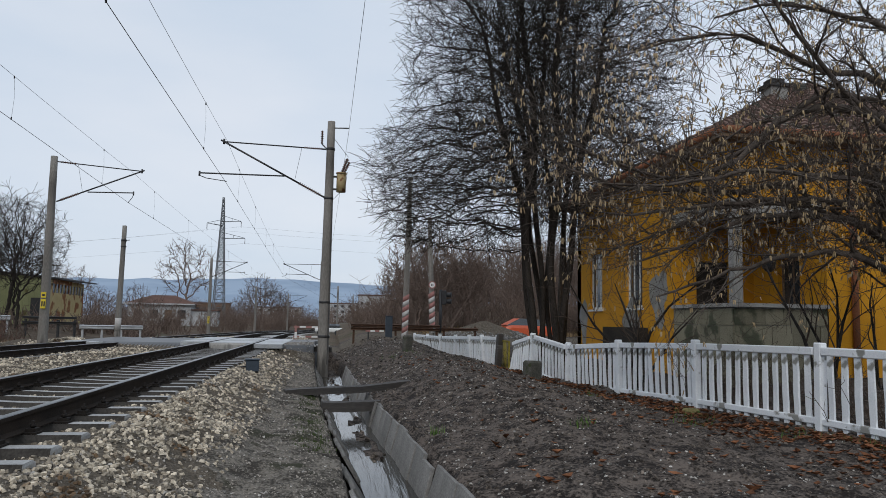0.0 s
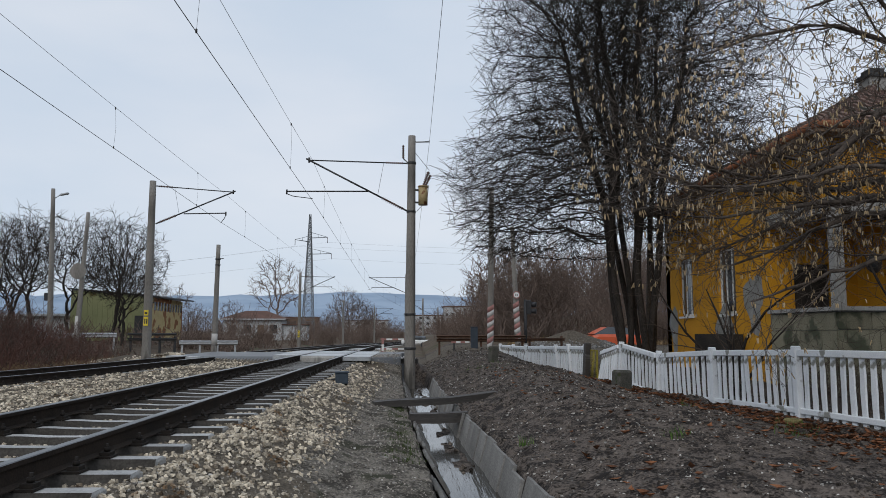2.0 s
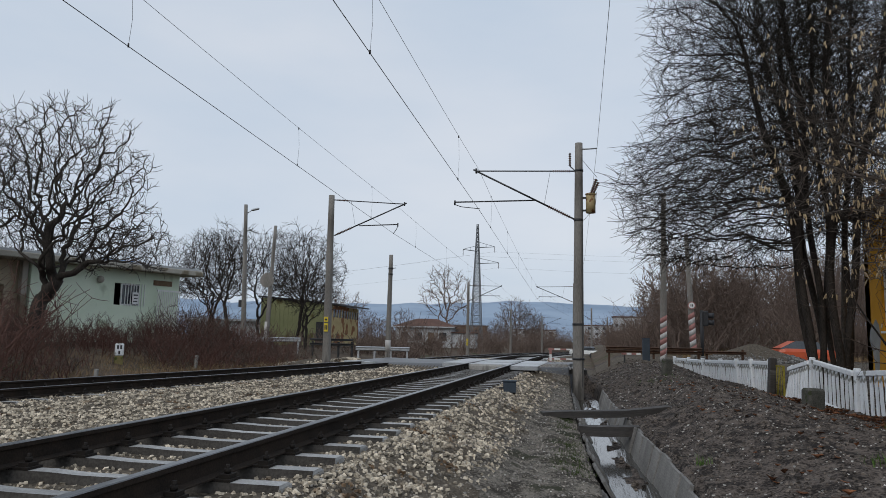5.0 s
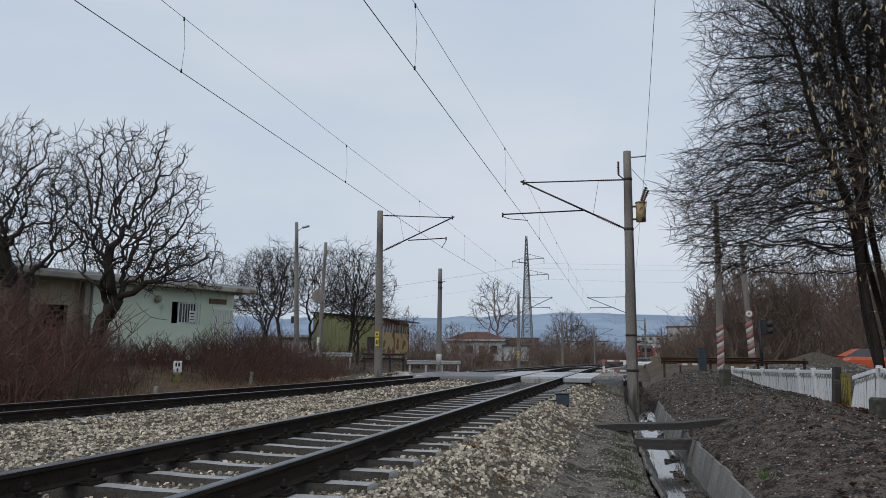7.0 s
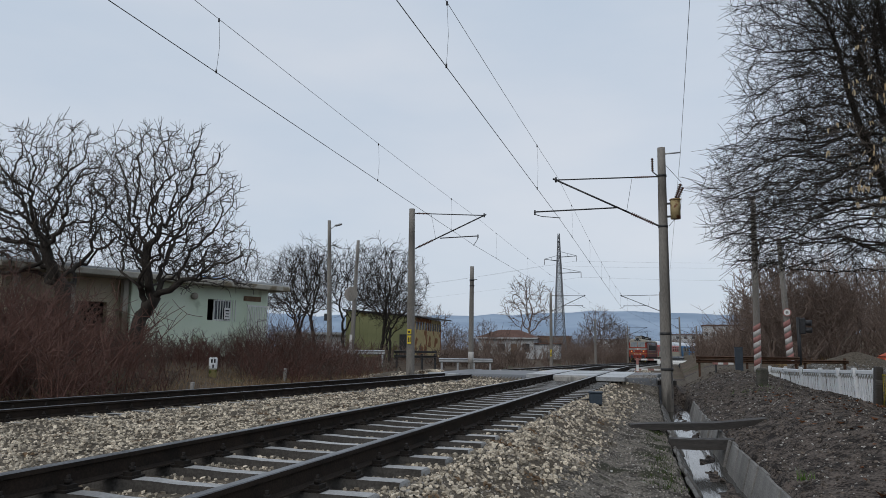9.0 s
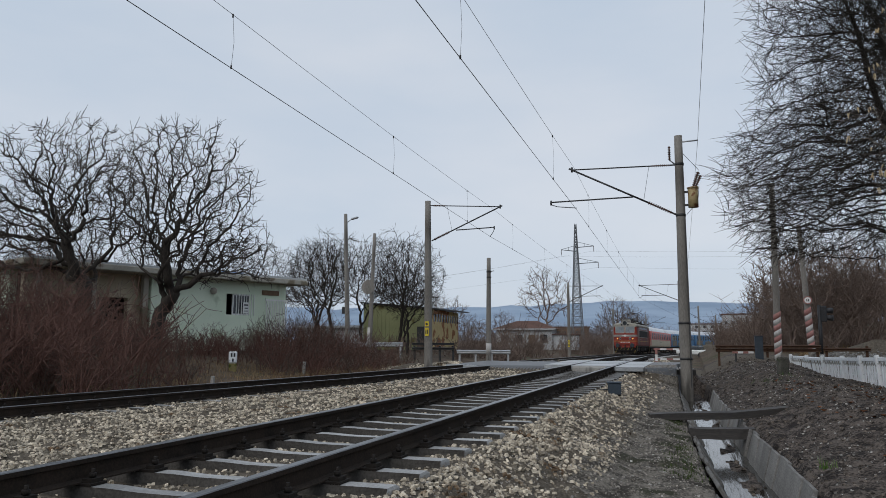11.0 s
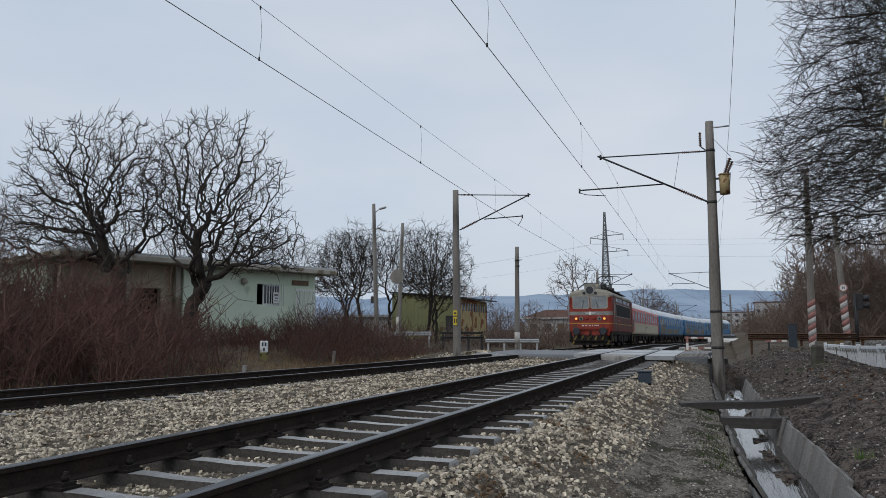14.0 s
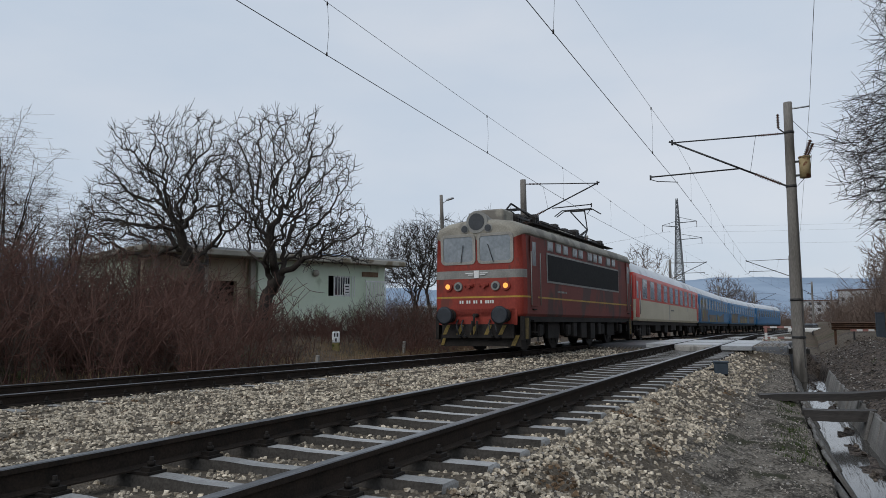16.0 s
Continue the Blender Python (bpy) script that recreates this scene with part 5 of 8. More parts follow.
        for k in range(5):
            x = -1.0 + 0.45 * k
            bm = boxes((x - 0.07, x + 0.05, y + s * 0.03, y + s * 0.035, 0.50, 0.78))
            for q in bm.verts:
                q.co.x += (q.co.z - 0.6) * 0.5
            part("warning_stripe", bm, M["dirtyyellow"], t)
        for k in (0, 5):
            x = -1.15 + 0.46 * k
            bm = boxes((x - 0.09, x + 0.03, y + s * 0.115 - 0.005, y + s * 0.115 + 0.005, 0.18, 0.48))
            for q in bm.verts:
                q.co.x += (q.co.z - 0.3) * 0.45
                q.co.y += -s * 0.25 * abs(q.co.x)
            part("warning_stripe", bm, M["dirtyyellow"], t)
        for x in (-1.36, 1.36):
            part("corner_skirt", boxes((x - 0.05, x + 0.05, y + (0.1 if s < 0 else -0.75), y + (0.75 if s < 0 else -0.1), 0.35, 1.02)), M["underframe"], t)
            for k in range(3):
                yy = y - s * (0.32 + 0.12 * k)
                part("warning_stripe", boxes((x - 0.056 if x < 0 else x + 0.051, x - 0.051 if x < 0 else x + 0.056, yy - 0.035, yy + 0.035, 0.38, 0.98)), M["dirtyyellow"], t)
            for k in range(3):
                part("step", boxes((x - 0.14, x + 0.14, y - s * 1.0 - 0.17, y - s * 1.0 + 0.17, 0.55 + 0.33 * k, 0.58 + 0.33 * k)), M["underframe"], t)
    for s in (-1, 1):
        x = s * 1.463
        for y in (a + 1.0, b - 1.0):
            d = part("cab_door", boxes((x - 0.012, x + 0.012, y - 0.33, y + 0.33, 1.3, 3.36), bevel=0.008), M["locoside"], t)
            part("door_window", boxes((x - 0.018, x + 0.018, y - 0.17, y + 0.17, 2.5, 3.2)), M["windscreen"], d)
            for dy in (-0.45, 0.45):
                part("handrail", tubes(((s * 1.53, y + dy, 1.35), (s * 1.53, y + dy, 2.9), 0.018), n=6), M["locogrey"], d)
        x = s * 1.452
        part("louvre_frame", boxes((x - 0.02, x + 0.02, 2.85, L - 3.35, 2.06, 2.98)), M["locogrey"], t)
        part("louvre_panel", boxes((x - 0.028, x + 0.028, 2.92, L - 3.42, 2.12, 2.92)), M["louvre"], t, "long black ventilation louvre")
        for y in (3.3, 4.25, 5.1, 6.3, 7.1, 8.4, 9.2, 10.0, 11.4, 12.3):
            xx = s * 1.432
            f = part("side_window", boxes((xx - 0.02, xx + 0.02, y - 0.30, y + 0.30, 3.06, 3.36), bevel=0.012), M["locogrey"], t)
            part("pane", boxes((xx - 0.026, xx + 0.026, y - 0.25, y + 0.25, 3.10, 3.32)), M["windscreen"], f)
        part("gutter", boxes((s * 1.43 - 0.02, s * 1.43 + 0.02, a + 0.4, b - 0.4, 3.42, 3.46)), M["locoroof"], t)
        # seven short grey bars in place of lettering
        part("rain_marks", boxes(*[(s * 1.463 - 0.006, s * 1.463 + 0.006, 4.0 + 0.16 * k, 4.11 + 0.16 * k, 1.78, 1.84) for k in range(7)]), M["locogrey"], t, "short row of faint lettering bars")
        part("side_sill", boxes((s * 1.2 - 0.2, s * 1.2 + 0.2, 0.9, L - 0.9, 0.86, 1.019)), M["underframe"], t)
        for y, w, h in ((6.4, 0.5, 0.5), (7.6, 0.8, 0.55), (8.9, 0.7, 0.6), (10.0, 0.5, 0.45)):
            part("equipment_box", boxes((s * 1.2 - 0.18, s * 1.2 + 0.18, y - w / 2, y + w / 2, 0.86 - h, 0.86), bevel=0.03), M["underframe"], t)
    # roof gear
    part("roof_box", boxes((-0.5, 0.5, 1.5, 2.5, 3.86, 4.28), bevel=0.05), M["locoroof"], t)
    part("roof_hatch", boxes((-0.75, 0.75, 6.9, 9.3, 3.86, 4.12), bevel=0.08), M["locoroof"], t)
    for y in (4.0, 5.2, 10.4, 11.6, 12.8):
        bm = bmesh.new()
        for x in (-0.5, 0.5):
            insulator(bm, (x, y, 3.82), (x, y, 4.22), 0.09, 5)
        part("roof_insulator", bm, M["porcelain"], t)
    part("roof_bus_bar", tubes(((-0.5, 3.6, 4.24), (-0.5, 13.2, 4.24), 0.025), ((0.5, 3.6, 4.24), (0.5, 13.2, 4.24), 0.025), ((-0.5, 4.0, 4.26), (0.5, 4.0, 4.26), 0.025), ((-0.5, 11.6, 4.26), (0.5, 11.6, 4.26), 0.02), n=6), M["darksteel"], t)
    for s in (-1, 1):
        part("roof_walkway", boxes((s * 0.98 - 0.14, s * 0.98 + 0.14, 2.6, L - 2.6, 3.90, 3.93)), M["underframe"], t)
    for k, (y0, y1, w, h) in enumerate(((2.7, 3.2, 0.55, 0.30), (4.35, 4.95, 0.6, 0.46), (7.1, 7.9, 0.5, 0.42), (8.2, 8.9, 0.55, 0.36), (9.6, 10.3, 0.6, 0.44), (10.8, 11.3, 0.5, 0.30), (13.6, 14.4, 0.6, 0.34))):
        q = part("roof_equipment", boxes((-w, w, y0, y1, 3.86, 3.90 + h), bevel=0.04), M["underframe"], t)
        for j in range(3):
            part("cooling_rib", boxes((-w - 0.03, w + 0.03, y0 + 0.08 + 0.16 * j, y0 + 0.12 + 0.16 * j, 3.90, 3.95 + h)), M["darksteel"], q)
    part("roof_cable", tubes(((0.2, 2.5, 4.30), (0.25, 3.0, 4.62), 0.03), ((0.25, 3.0, 4.62), (0.3, 3.9, 4.50), 0.03), ((0.3, 3.9, 4.50), (0.5, 4.6, 4.25), 0.03), n=6), M["darksteel"], t)
    for k in range(9):
        part("resistor", boxes((-0.42, 0.42, 5.7 + 0.12 * k, 5.76 + 0.12 * k, 3.88, 4.34)), M["darksteel"], t)

    def panto(y, up):
        k = part("pantograph", boxes((-0.6, 0.6, y - 0.55, y - 0.47, 4.10, 4.17), (-0.6, 0.6, y + 0.47, y + 0.55, 4.10, 4.17), (-0.6, -0.53, y - 0.47, y + 0.47, 4.10, 4.17), (0.53, 0.6, y - 0.47, y + 0.47, 4.10, 4.17)), M["darksteel"], t)
        knee, head = ((y + 1.35, 4.80), (y - 0.25, 5.42)) if up else ((y + 1.5, 4.28), (y - 0.4, 4.34))
        part("lower_arm", tubes(((-0.25, y - 0.3, 4.2), (0, knee[0], knee[1]), 0.035), ((0.25, y - 0.3, 4.2), (0, knee[0], knee[1]), 0.035), ((0, y - 0.45, 4.2), (0.0, knee[0] - 0.2, knee[1] - 0.08), 0.02), n=6), M["darksteel"], k)
        part("upper_arm", tubes(((0, knee[0], knee[1]), (-0.3, head[0], head[1]), 0.025), ((0, knee[0], knee[1]), (0.3, head[0], head[1]), 0.025), ((-0.3, head[0], head[1]), (0.3, head[0], head[1]), 0.022), n=6), M["darksteel"], k)
        for dy in (-0.16, 0.16):
            part("contact_strip", tubes(((-0.95, head[0] + dy, head[1] - 0.16), (-0.62, head[0] + dy, head[1] + 0.06), 0.022), ((-0.62, head[0] + dy, head[1] + 0.06), (0.62, head[0] + dy, head[1] + 0.06), 0.024), ((0.62, head[0] + dy, head[1] + 0.06), (0.95, head[0] + dy, head[1] - 0.16), 0.022), n=6), M["darksteel"], k)
        bm = bmesh.new()
        for x in (-0.5, 0.5):
            for dy in (-0.5, 0.5):
                insulator(bm, (x, y + dy, 3.82), (x, y + dy, 4.1), 0.08, 4)
        part("pantograph_insulator", bm, M["porcelain"], k)
    panto(3.3, False)
    panto(12.6, True)
    # the body above is drawn 16.4 m long; bring it to its true length and girth
    for q in t.children_recursive:
        for w in q.data.vertices:
            if q.matrix_basis.translation.length > 0.1 or (q.parent is not t and q.parent.matrix_basis.translation.length > 0.1):
                w.co *= GIRTH
            else:
                w.co = Vector((w.co.x * GIRTH, w.co.y * LOCO_LEN / L, w.co.z * GIRTH))
        p = q.matrix_basis.translation
        q.matrix_basis.translation = (p.x * GIRTH, p.y * LOCO_LEN / L, p.z * GIRTH)
    bogie(t, 3.5, 2.7, 0.62, 4.2)
    bogie(t, LOCO_LEN - 3.5, 2.7, 0.62, 4.2)
    return t


def bm_frame(w, h, bar, depth):
    """A rectangular frame with rounded corners in the xy plane."""
    def outline(W, H, r):
        return [(sx * (W - r) + r * math.cos(a), sy * (H - r) + r * math.sin(a)) for k, (sx, sy) in enumerate(((1, 1), (-1, 1), (-1, -1), (1, -1)))
                for a in [math.pi / 2 * (k + q / 5) for q in range(6)]]
    bm = bmesh.new()
    rings = []
    for pts, z in ((outline(w / 2, h / 2, 0.15), -depth / 2), (outline(w / 2, h / 2, 0.15), depth / 2), (outline(w / 2 - bar, h / 2 - bar, 0.09), depth / 2), (outline(w / 2 - bar, h / 2 - bar, 0.09), -depth / 2)):
        rings.append([bm.verts.new((x, y, z)) for x, y in pts])
    n = len(rings[0])
    for a, b in zip(rings, rings[1:] + rings[:1]):
        for k in range(n):
            bm.faces.new((a[k], a[(k + 1) % n], b[(k + 1) % n], b[k]))
    bmesh.ops.recalc_face_normals(bm, faces=bm.faces)
    return bm


M["dirtyyellow"] = material("dirty_warning_yellow", (0.09, 0.065, 0.02), (0.26, 0.18, 0.035), 0.6, scale=5, fine=30, bump=0.1)
COACH_LEN = 25.0


def build_coach(name, label, upper, lower, graffiti):
    t = thing(name, pose(0, 0, 0), label, "carriage", "train carriages")
    L = COACH_LEN
    levels = [(1.36, 0.98), (1.41, 1.10), (1.42, 1.98), (1.42, 2.02), (1.42, 3.05), (1.38, 3.22), (1.24, 3.52), (0.95, 3.78), (0.5, 3.94), (0.0, 3.98)]
    secs = [(0.35, 0.97, 0.97), (0.45, 1.0, 1.0), (1.6, 1.0, 1.0), (L - 1.6, 1.0, 1.0), (L - 0.45, 1.0, 1.0), (L - 0.35, 0.97, 0.97)]

    def mats(level, sec):
        if level >= 5:
            return 2
        if level >= 2 or sec in (-1, 6):
            return 0
        return 1
    part("body", shell(levels, secs, mats), [upper, lower, M["coachroof"]], t)
    for y, s in ((0.35, -1), (L - 0.35, 1)):
        part("gangway", boxes((-0.55, 0.55, y + (-0.33 if s < 0 else 0.0), y + (0.0 if s < 0 else 0.33), 1.2, 3.3), bevel=0.04), M["underframe"], t)
        buffers(t, y + s * 0.34, -s)
    for s in (-1, 1):
        x = s * 1.425
        for k in range(10):
            y = 3.0 + 2.1 * k
            f = part("window", boxes((x - 0.012, x + 0.012, y - 0.60, y + 0.60, 2.06, 3.02), bevel=0.008), M["galv"] if upper is M["coachred"] else upper, t)
            part("pane", boxes((x - 0.018, x + 0.018, y - 0.54, y + 0.54, 2.12, 2.62)), M["glass"], f)
            part("upper_pane", boxes((x - 0.018, x + 0.018, y - 0.54, y + 0.54, 2.66, 2.96)), M["glass"], f)
        for y in (1.1, L - 1.1):
            d = part("door", boxes((x - 0.014, x + 0.014, y - 0.38, y + 0.38, 1.15, 3.05), bevel=0.008), upper, t)
            part("door_window", boxes((x - 0.02, x + 0.02, y - 0.2, y + 0.2, 2.05, 2.85)), M["windscreen"], d)
            part("handrail", tubes(((s * 1.47, y + 0.48, 1.3), (s * 1.47, y + 0.48, 2.4), 0.02), n=6), M["galv"], d)
            part("step", boxes((s * 1.3 - 0.12, s * 1.3 + 0.12, y - 0.35, y + 0.35, 0.55, 0.59)), M["underframe"], t)
        if upper is M["coachred"]:
            part("waist_lettering", boxes(*[(x - 0.012, x + 0.012, 11.2 + 0.14 * k, 11.3 + 0.14 * k, 1.62, 1.70) for k in range(8)]), M["locogrey"], t, "short row of plain lettering bars")
        for y, w, z in graffiti:
            bm = bmesh.new()
            box(bm, x - 0.006, x + 0.006, y - w / 2, y + w / 2, 1.12, z)
            bmesh.ops.subdivide_edges(bm, edges=bm.edges[:], cuts=3, use_grid_fill=True)
            for q in bm.verts:
                q.co.y += 0.25 * math.sin(q.co.z * 9 + y)
                q.co.z = max(1.12, q.co.z + 0.18 * math.sin(q.co.y * 5)) if q.co.z > 1.3 else q.co.z
            part("graffiti", bm, M["graffiti"], t, "patch of sprayed graffiti paint")
    for y, w, h in ((7.6, 1.6, 0.5), (10.4, 1.2, 0.6), (13.2, 1.8, 0.5), (16.2, 1.0, 0.55)):
        part("equipment_box", boxes((-1.25, 1.25, y - w / 2, y + w / 2, 0.97 - h, 0.97), bevel=0.03), M["underframe"], t)
    part("solebar", boxes((-1.3, -1.1, 0.6, L - 0.6, 0.78, 0.975), (1.1, 1.3, 0.6, L - 0.6, 0.78, 0.975)), M["underframe"], t)
    bogie(t, 3.6, 2.5, 0.46, 3.6, 2.1, 0.52)
    bogie(t, L - 3.6, 2.5, 0.46, 3.6, 2.1, 0.52)
    return t


loco = build_loco()
LOCO_WHEELS = list(WHEELSETS)
WHEELSETS.clear()
coaches = [build_coach("passenger_carriage", "red over cream passenger carriage with a silver roof", M["coachred"], M["cream"], ()),
           build_coach("passenger_carriage", "blue passenger carriage with silver roof and orange graffiti", M["coachblue"], M["coachblue"], ((3.6, 4.2, 2.9), (9.5, 5.0, 1.9), (16, 6, 1.8))),
           build_coach("passenger_carriage", "blue passenger carriage sprayed with dark graffiti", M["coachblue"], M["coachblue"], ((4.0, 5.0, 1.95), (12.0, 7.0, 1.9), (20, 5, 2.0))),
           build_coach("passenger_carriage", "plain blue passenger carriage at the train's end", M["coachblue"], M["coachblue"], ())]

FAR_S = np.concatenate([[0], np.cumsum(np.linalg.norm(np.diff(FAR, axis=0), axis=1))])
S_END = float(np.interp(19.95, FAR[:, 1], FAR_S))
SPEED = 15.4


def on_far(s):
    x, y = np.interp(s, FAR_S, FAR[:, 0]), np.interp(s, FAR_S, FAR[:, 1])
    return Vector((float(x), float(y), float(far_z(y))))


def vehicle_pose(s, length, inset):
    a, b = on_far(s + inset), on_far(s + length - inset)
    d = (b - a).normalized()
    q = d.to_track_quat("Y", "Z")
    return Matrix.Translation(a - d * inset) @ q.to_matrix().to_4x4()


def motions():
    """The train rolls in along the far track at an even speed."""
    times = [0.5 * k for k in range(33)]
    behind = 0.0
    for ob, length, inset in [(loco, LOCO_LEN, 3.5)] + [(c, COACH_LEN, 3.6) for c in coaches]:
        walk(ob, [(t, vehicle_pose(S_END + SPEED * (16.0 - t) + behind, length, inset)) for t in times])
        behind += length
    for w, y, r in LOCO_WHEELS:
        turn = math.degrees(SPEED / FPS / r)
        walk(w, [(k / FPS, pose(0, y, r, turn * k, 0, 0)) for k in range(16 * FPS + 1)])
    for w, y, r in WHEELSETS[:4]:
        turn = math.degrees(SPEED / FPS / r)
        walk(w, [(k / FPS, pose(0, y, r, turn * k, 0, 0)) for k in range(16 * FPS + 1)])


# ---- buildings ----
M["ochre"] = material("peeling_ochre_plaster", (0.50, 0.225, 0.014), (0.62, 0.30, 0.024), 0.85, scale=1.2, fine=40, bump=0.25, stain=(0.30, 0.28, 0.25), stain_at=0.66, stain_scale=0.7)
M["render_grey"] = material("bare_grey_render", (0.20, 0.195, 0.18), (0.32, 0.31, 0.29), 0.9, scale=2, fine=40, bump=0.3)
M["parapet"] = material("mossy_stone_facing", (0.165, 0.148, 0.10), (0.27, 0.245, 0.175), 0.85, scale=1.6, fine=40, bump=0.4, random_tint=0.2, stain=(0.08, 0.085, 0.055), stain_at=0.56, stain_scale=1.4)
M["tile"] = material("dark_roof_tile", (0.12, 0.078, 0.064), (0.24, 0.165, 0.14), 0.85, scale=2.5, fine=30, bump=0.4, stain=(0.10, 0.10, 0.085), stain_at=0.55, stain_scale=1.5)
M["terracotta"] = material("terracotta_pipe", (0.20, 0.078, 0.038), (0.30, 0.12, 0.06), 0.7, scale=3, fine=30)
# near-black colour stands in for the dimness inside rooms and doorways
M["painted_dark"] = material("painted_dark_fill", (0.02, 0.018, 0.016), (0.05, 0.042, 0.035), 0.9, scale=2, fine=20)
M["oldwood"] = material("old_painted_timber", (0.13, 0.085, 0.05), (0.22, 0.15, 0.10), 0.8, scale=4, fine=40, stretch=(1, 1, 0.2))
M["greenwall"] = material("pale_green_render", (0.60, 0.70, 0.54), (0.73, 0.80, 0.66), 0.85, scale=0.6, fine=30, bump=0.15, stain=(0.46, 0.54, 0.40), stain_at=0.6, stain_scale=0.7)
M["slabedge"] = material("stained_concrete_slab", (0.32, 0.30, 0.25), (0.46, 0.43, 0.37), 0.85, scale=1.5, fine=30, bump=0.2, stain=(0.20, 0.17, 0.12), stain_at=0.56, stain_scale=1)
M["oliveshed"] = material("olive_sheet_metal", (0.21, 0.22, 0.11), (0.30, 0.31, 0.16), 0.7, scale=0.8, fine=20, bump=0.2, stain=(0.12, 0.10, 0.04), stain_at=0.6, stain_scale=0.7)
M["rustysheet"] = material("rusty_yellow_sheet", (0.36, 0.27, 0.12), (0.52, 0.42, 0.22), 0.75, scale=0.8, fine=20, bump=0.2, stain=(0.20, 0.08, 0.03), stain_at=0.5, stain_scale=0.8)
M["housewhite"] = material("dull_white_wall", (0.38, 0.39, 0.395), (0.50, 0.51, 0.515), 0.85, scale=0.6, fine=20, bump=0.1)
M["oldroof"] = material("faded_red_roof", (0.085, 0.048, 0.038), (0.15, 0.085, 0.066), 0.85, scale=0.8, fine=15, bump=0.3)
M["brownwall"] = material("brown_brick_wall", (0.16, 0.095, 0.06), (0.25, 0.16, 0.11), 0.9, scale=2, fine=20, bump=0.3)
M["porchwall"] = material("tan_render", (0.46, 0.40, 0.28), (0.60, 0.53, 0.40), 0.85, scale=1, fine=20, bump=0.2)
M["bluetarp"] = material("blue_tarpaulin", (0.02, 0.14, 0.38), (0.03, 0.2, 0.48), 0.5, scale=3, fine=20, bump=0.2)


def wall_holes(w, h, holes, thick):
    """A wall in the xz plane, x 0..w, z 0..h, with rectangular openings right through it."""
    bm = bmesh.new()
    xs = sorted({0, w, *[v for o in holes for v in (o[0], o[1])]})
    zs = sorted({0, h, *[v for o in holes for v in (o[2], o[3])]})
    for a, b in zip(xs, xs[1:]):
        run = None
        for c, d in zip(zs, zs[1:]):
            inside = any(o[0] <= (a + b) / 2 <= o[1] and o[2] <= (c + d) / 2 <= o[3] for o in holes)
            if not inside:
                run = (run[0], d) if run else (c, d)
            if inside or d == zs[-1]:
                if run:
                    box(bm, a, b, 0, thick, run[0], run[1])
                run = None
    bmesh.ops.remove_doubles(bm, verts=bm.verts, dist=0.0005)
    return bm


def window_part(parent, w, h, m, frame_mat, bars=1, sill=True):
    f = part("window", bm_frame(w, h, 0.07, 0.08), frame_mat, parent)
    f.matrix_basis = m @ pose(0, 0, 0, 90, 0, 0)
    part("pane", boxes((-w / 2 + 0.07, w / 2 - 0.07, -h / 2 + 0.07, h / 2 - 0.07, -0.008, 0.008)), M["glass"], f)
    for k in range(bars):
        x = -w / 2 + w * (k + 1) / (bars + 1)
        part("glazing_bar", boxes((x - 0.025, x + 0.025, -h / 2 + 0.07, h / 2 - 0.07, -0.03, 0.03)), frame_mat, f)
    if sill:
        part("sill", boxes((-w / 2 - 0.08, w / 2 + 0.08, -h / 2 - 0.07, -h / 2 - 0.005, -0.05, 0.16)), M["whitepaint"], f)
    return f


def tiled_slope(a, b, c, d, rows, cols):
    """A roof slope with overlapping courses: a, b along the eave, d, c along the top."""
    a, b, c, d = map(Vector, (a, b, c, d))
    nrm = (b - a).cross(d - a).normalized()
    if nrm.z < 0:
        nrm = -nrm
    v, f = [], []
    for r in range(rows):
        for e, lift in ((r / rows, 0.07), ((r + 1) / rows, 0.02)):
            p, q = a.lerp(d, e), b.lerp(c, e)
            for k in range(cols + 1):
                wave = 0.022 * (1 if k % 2 else -1)
                v.append(tuple(p.lerp(q, k / cols) + nrm * (lift + wave + random.uniform(-0.012, 0.012))))
        base = r * 2 * (cols + 1)
        for k in range(cols):
            f.append((base + k, base + k + 1, base + cols + 2 + k, base + cols + 1 + k))
            if r:
                prev = base - (cols + 1)
                f.append((prev + k, prev + k + 1, base + k + 1, base + k))
    return mesh_arrays("tiles", v, f, [M["tile"]])


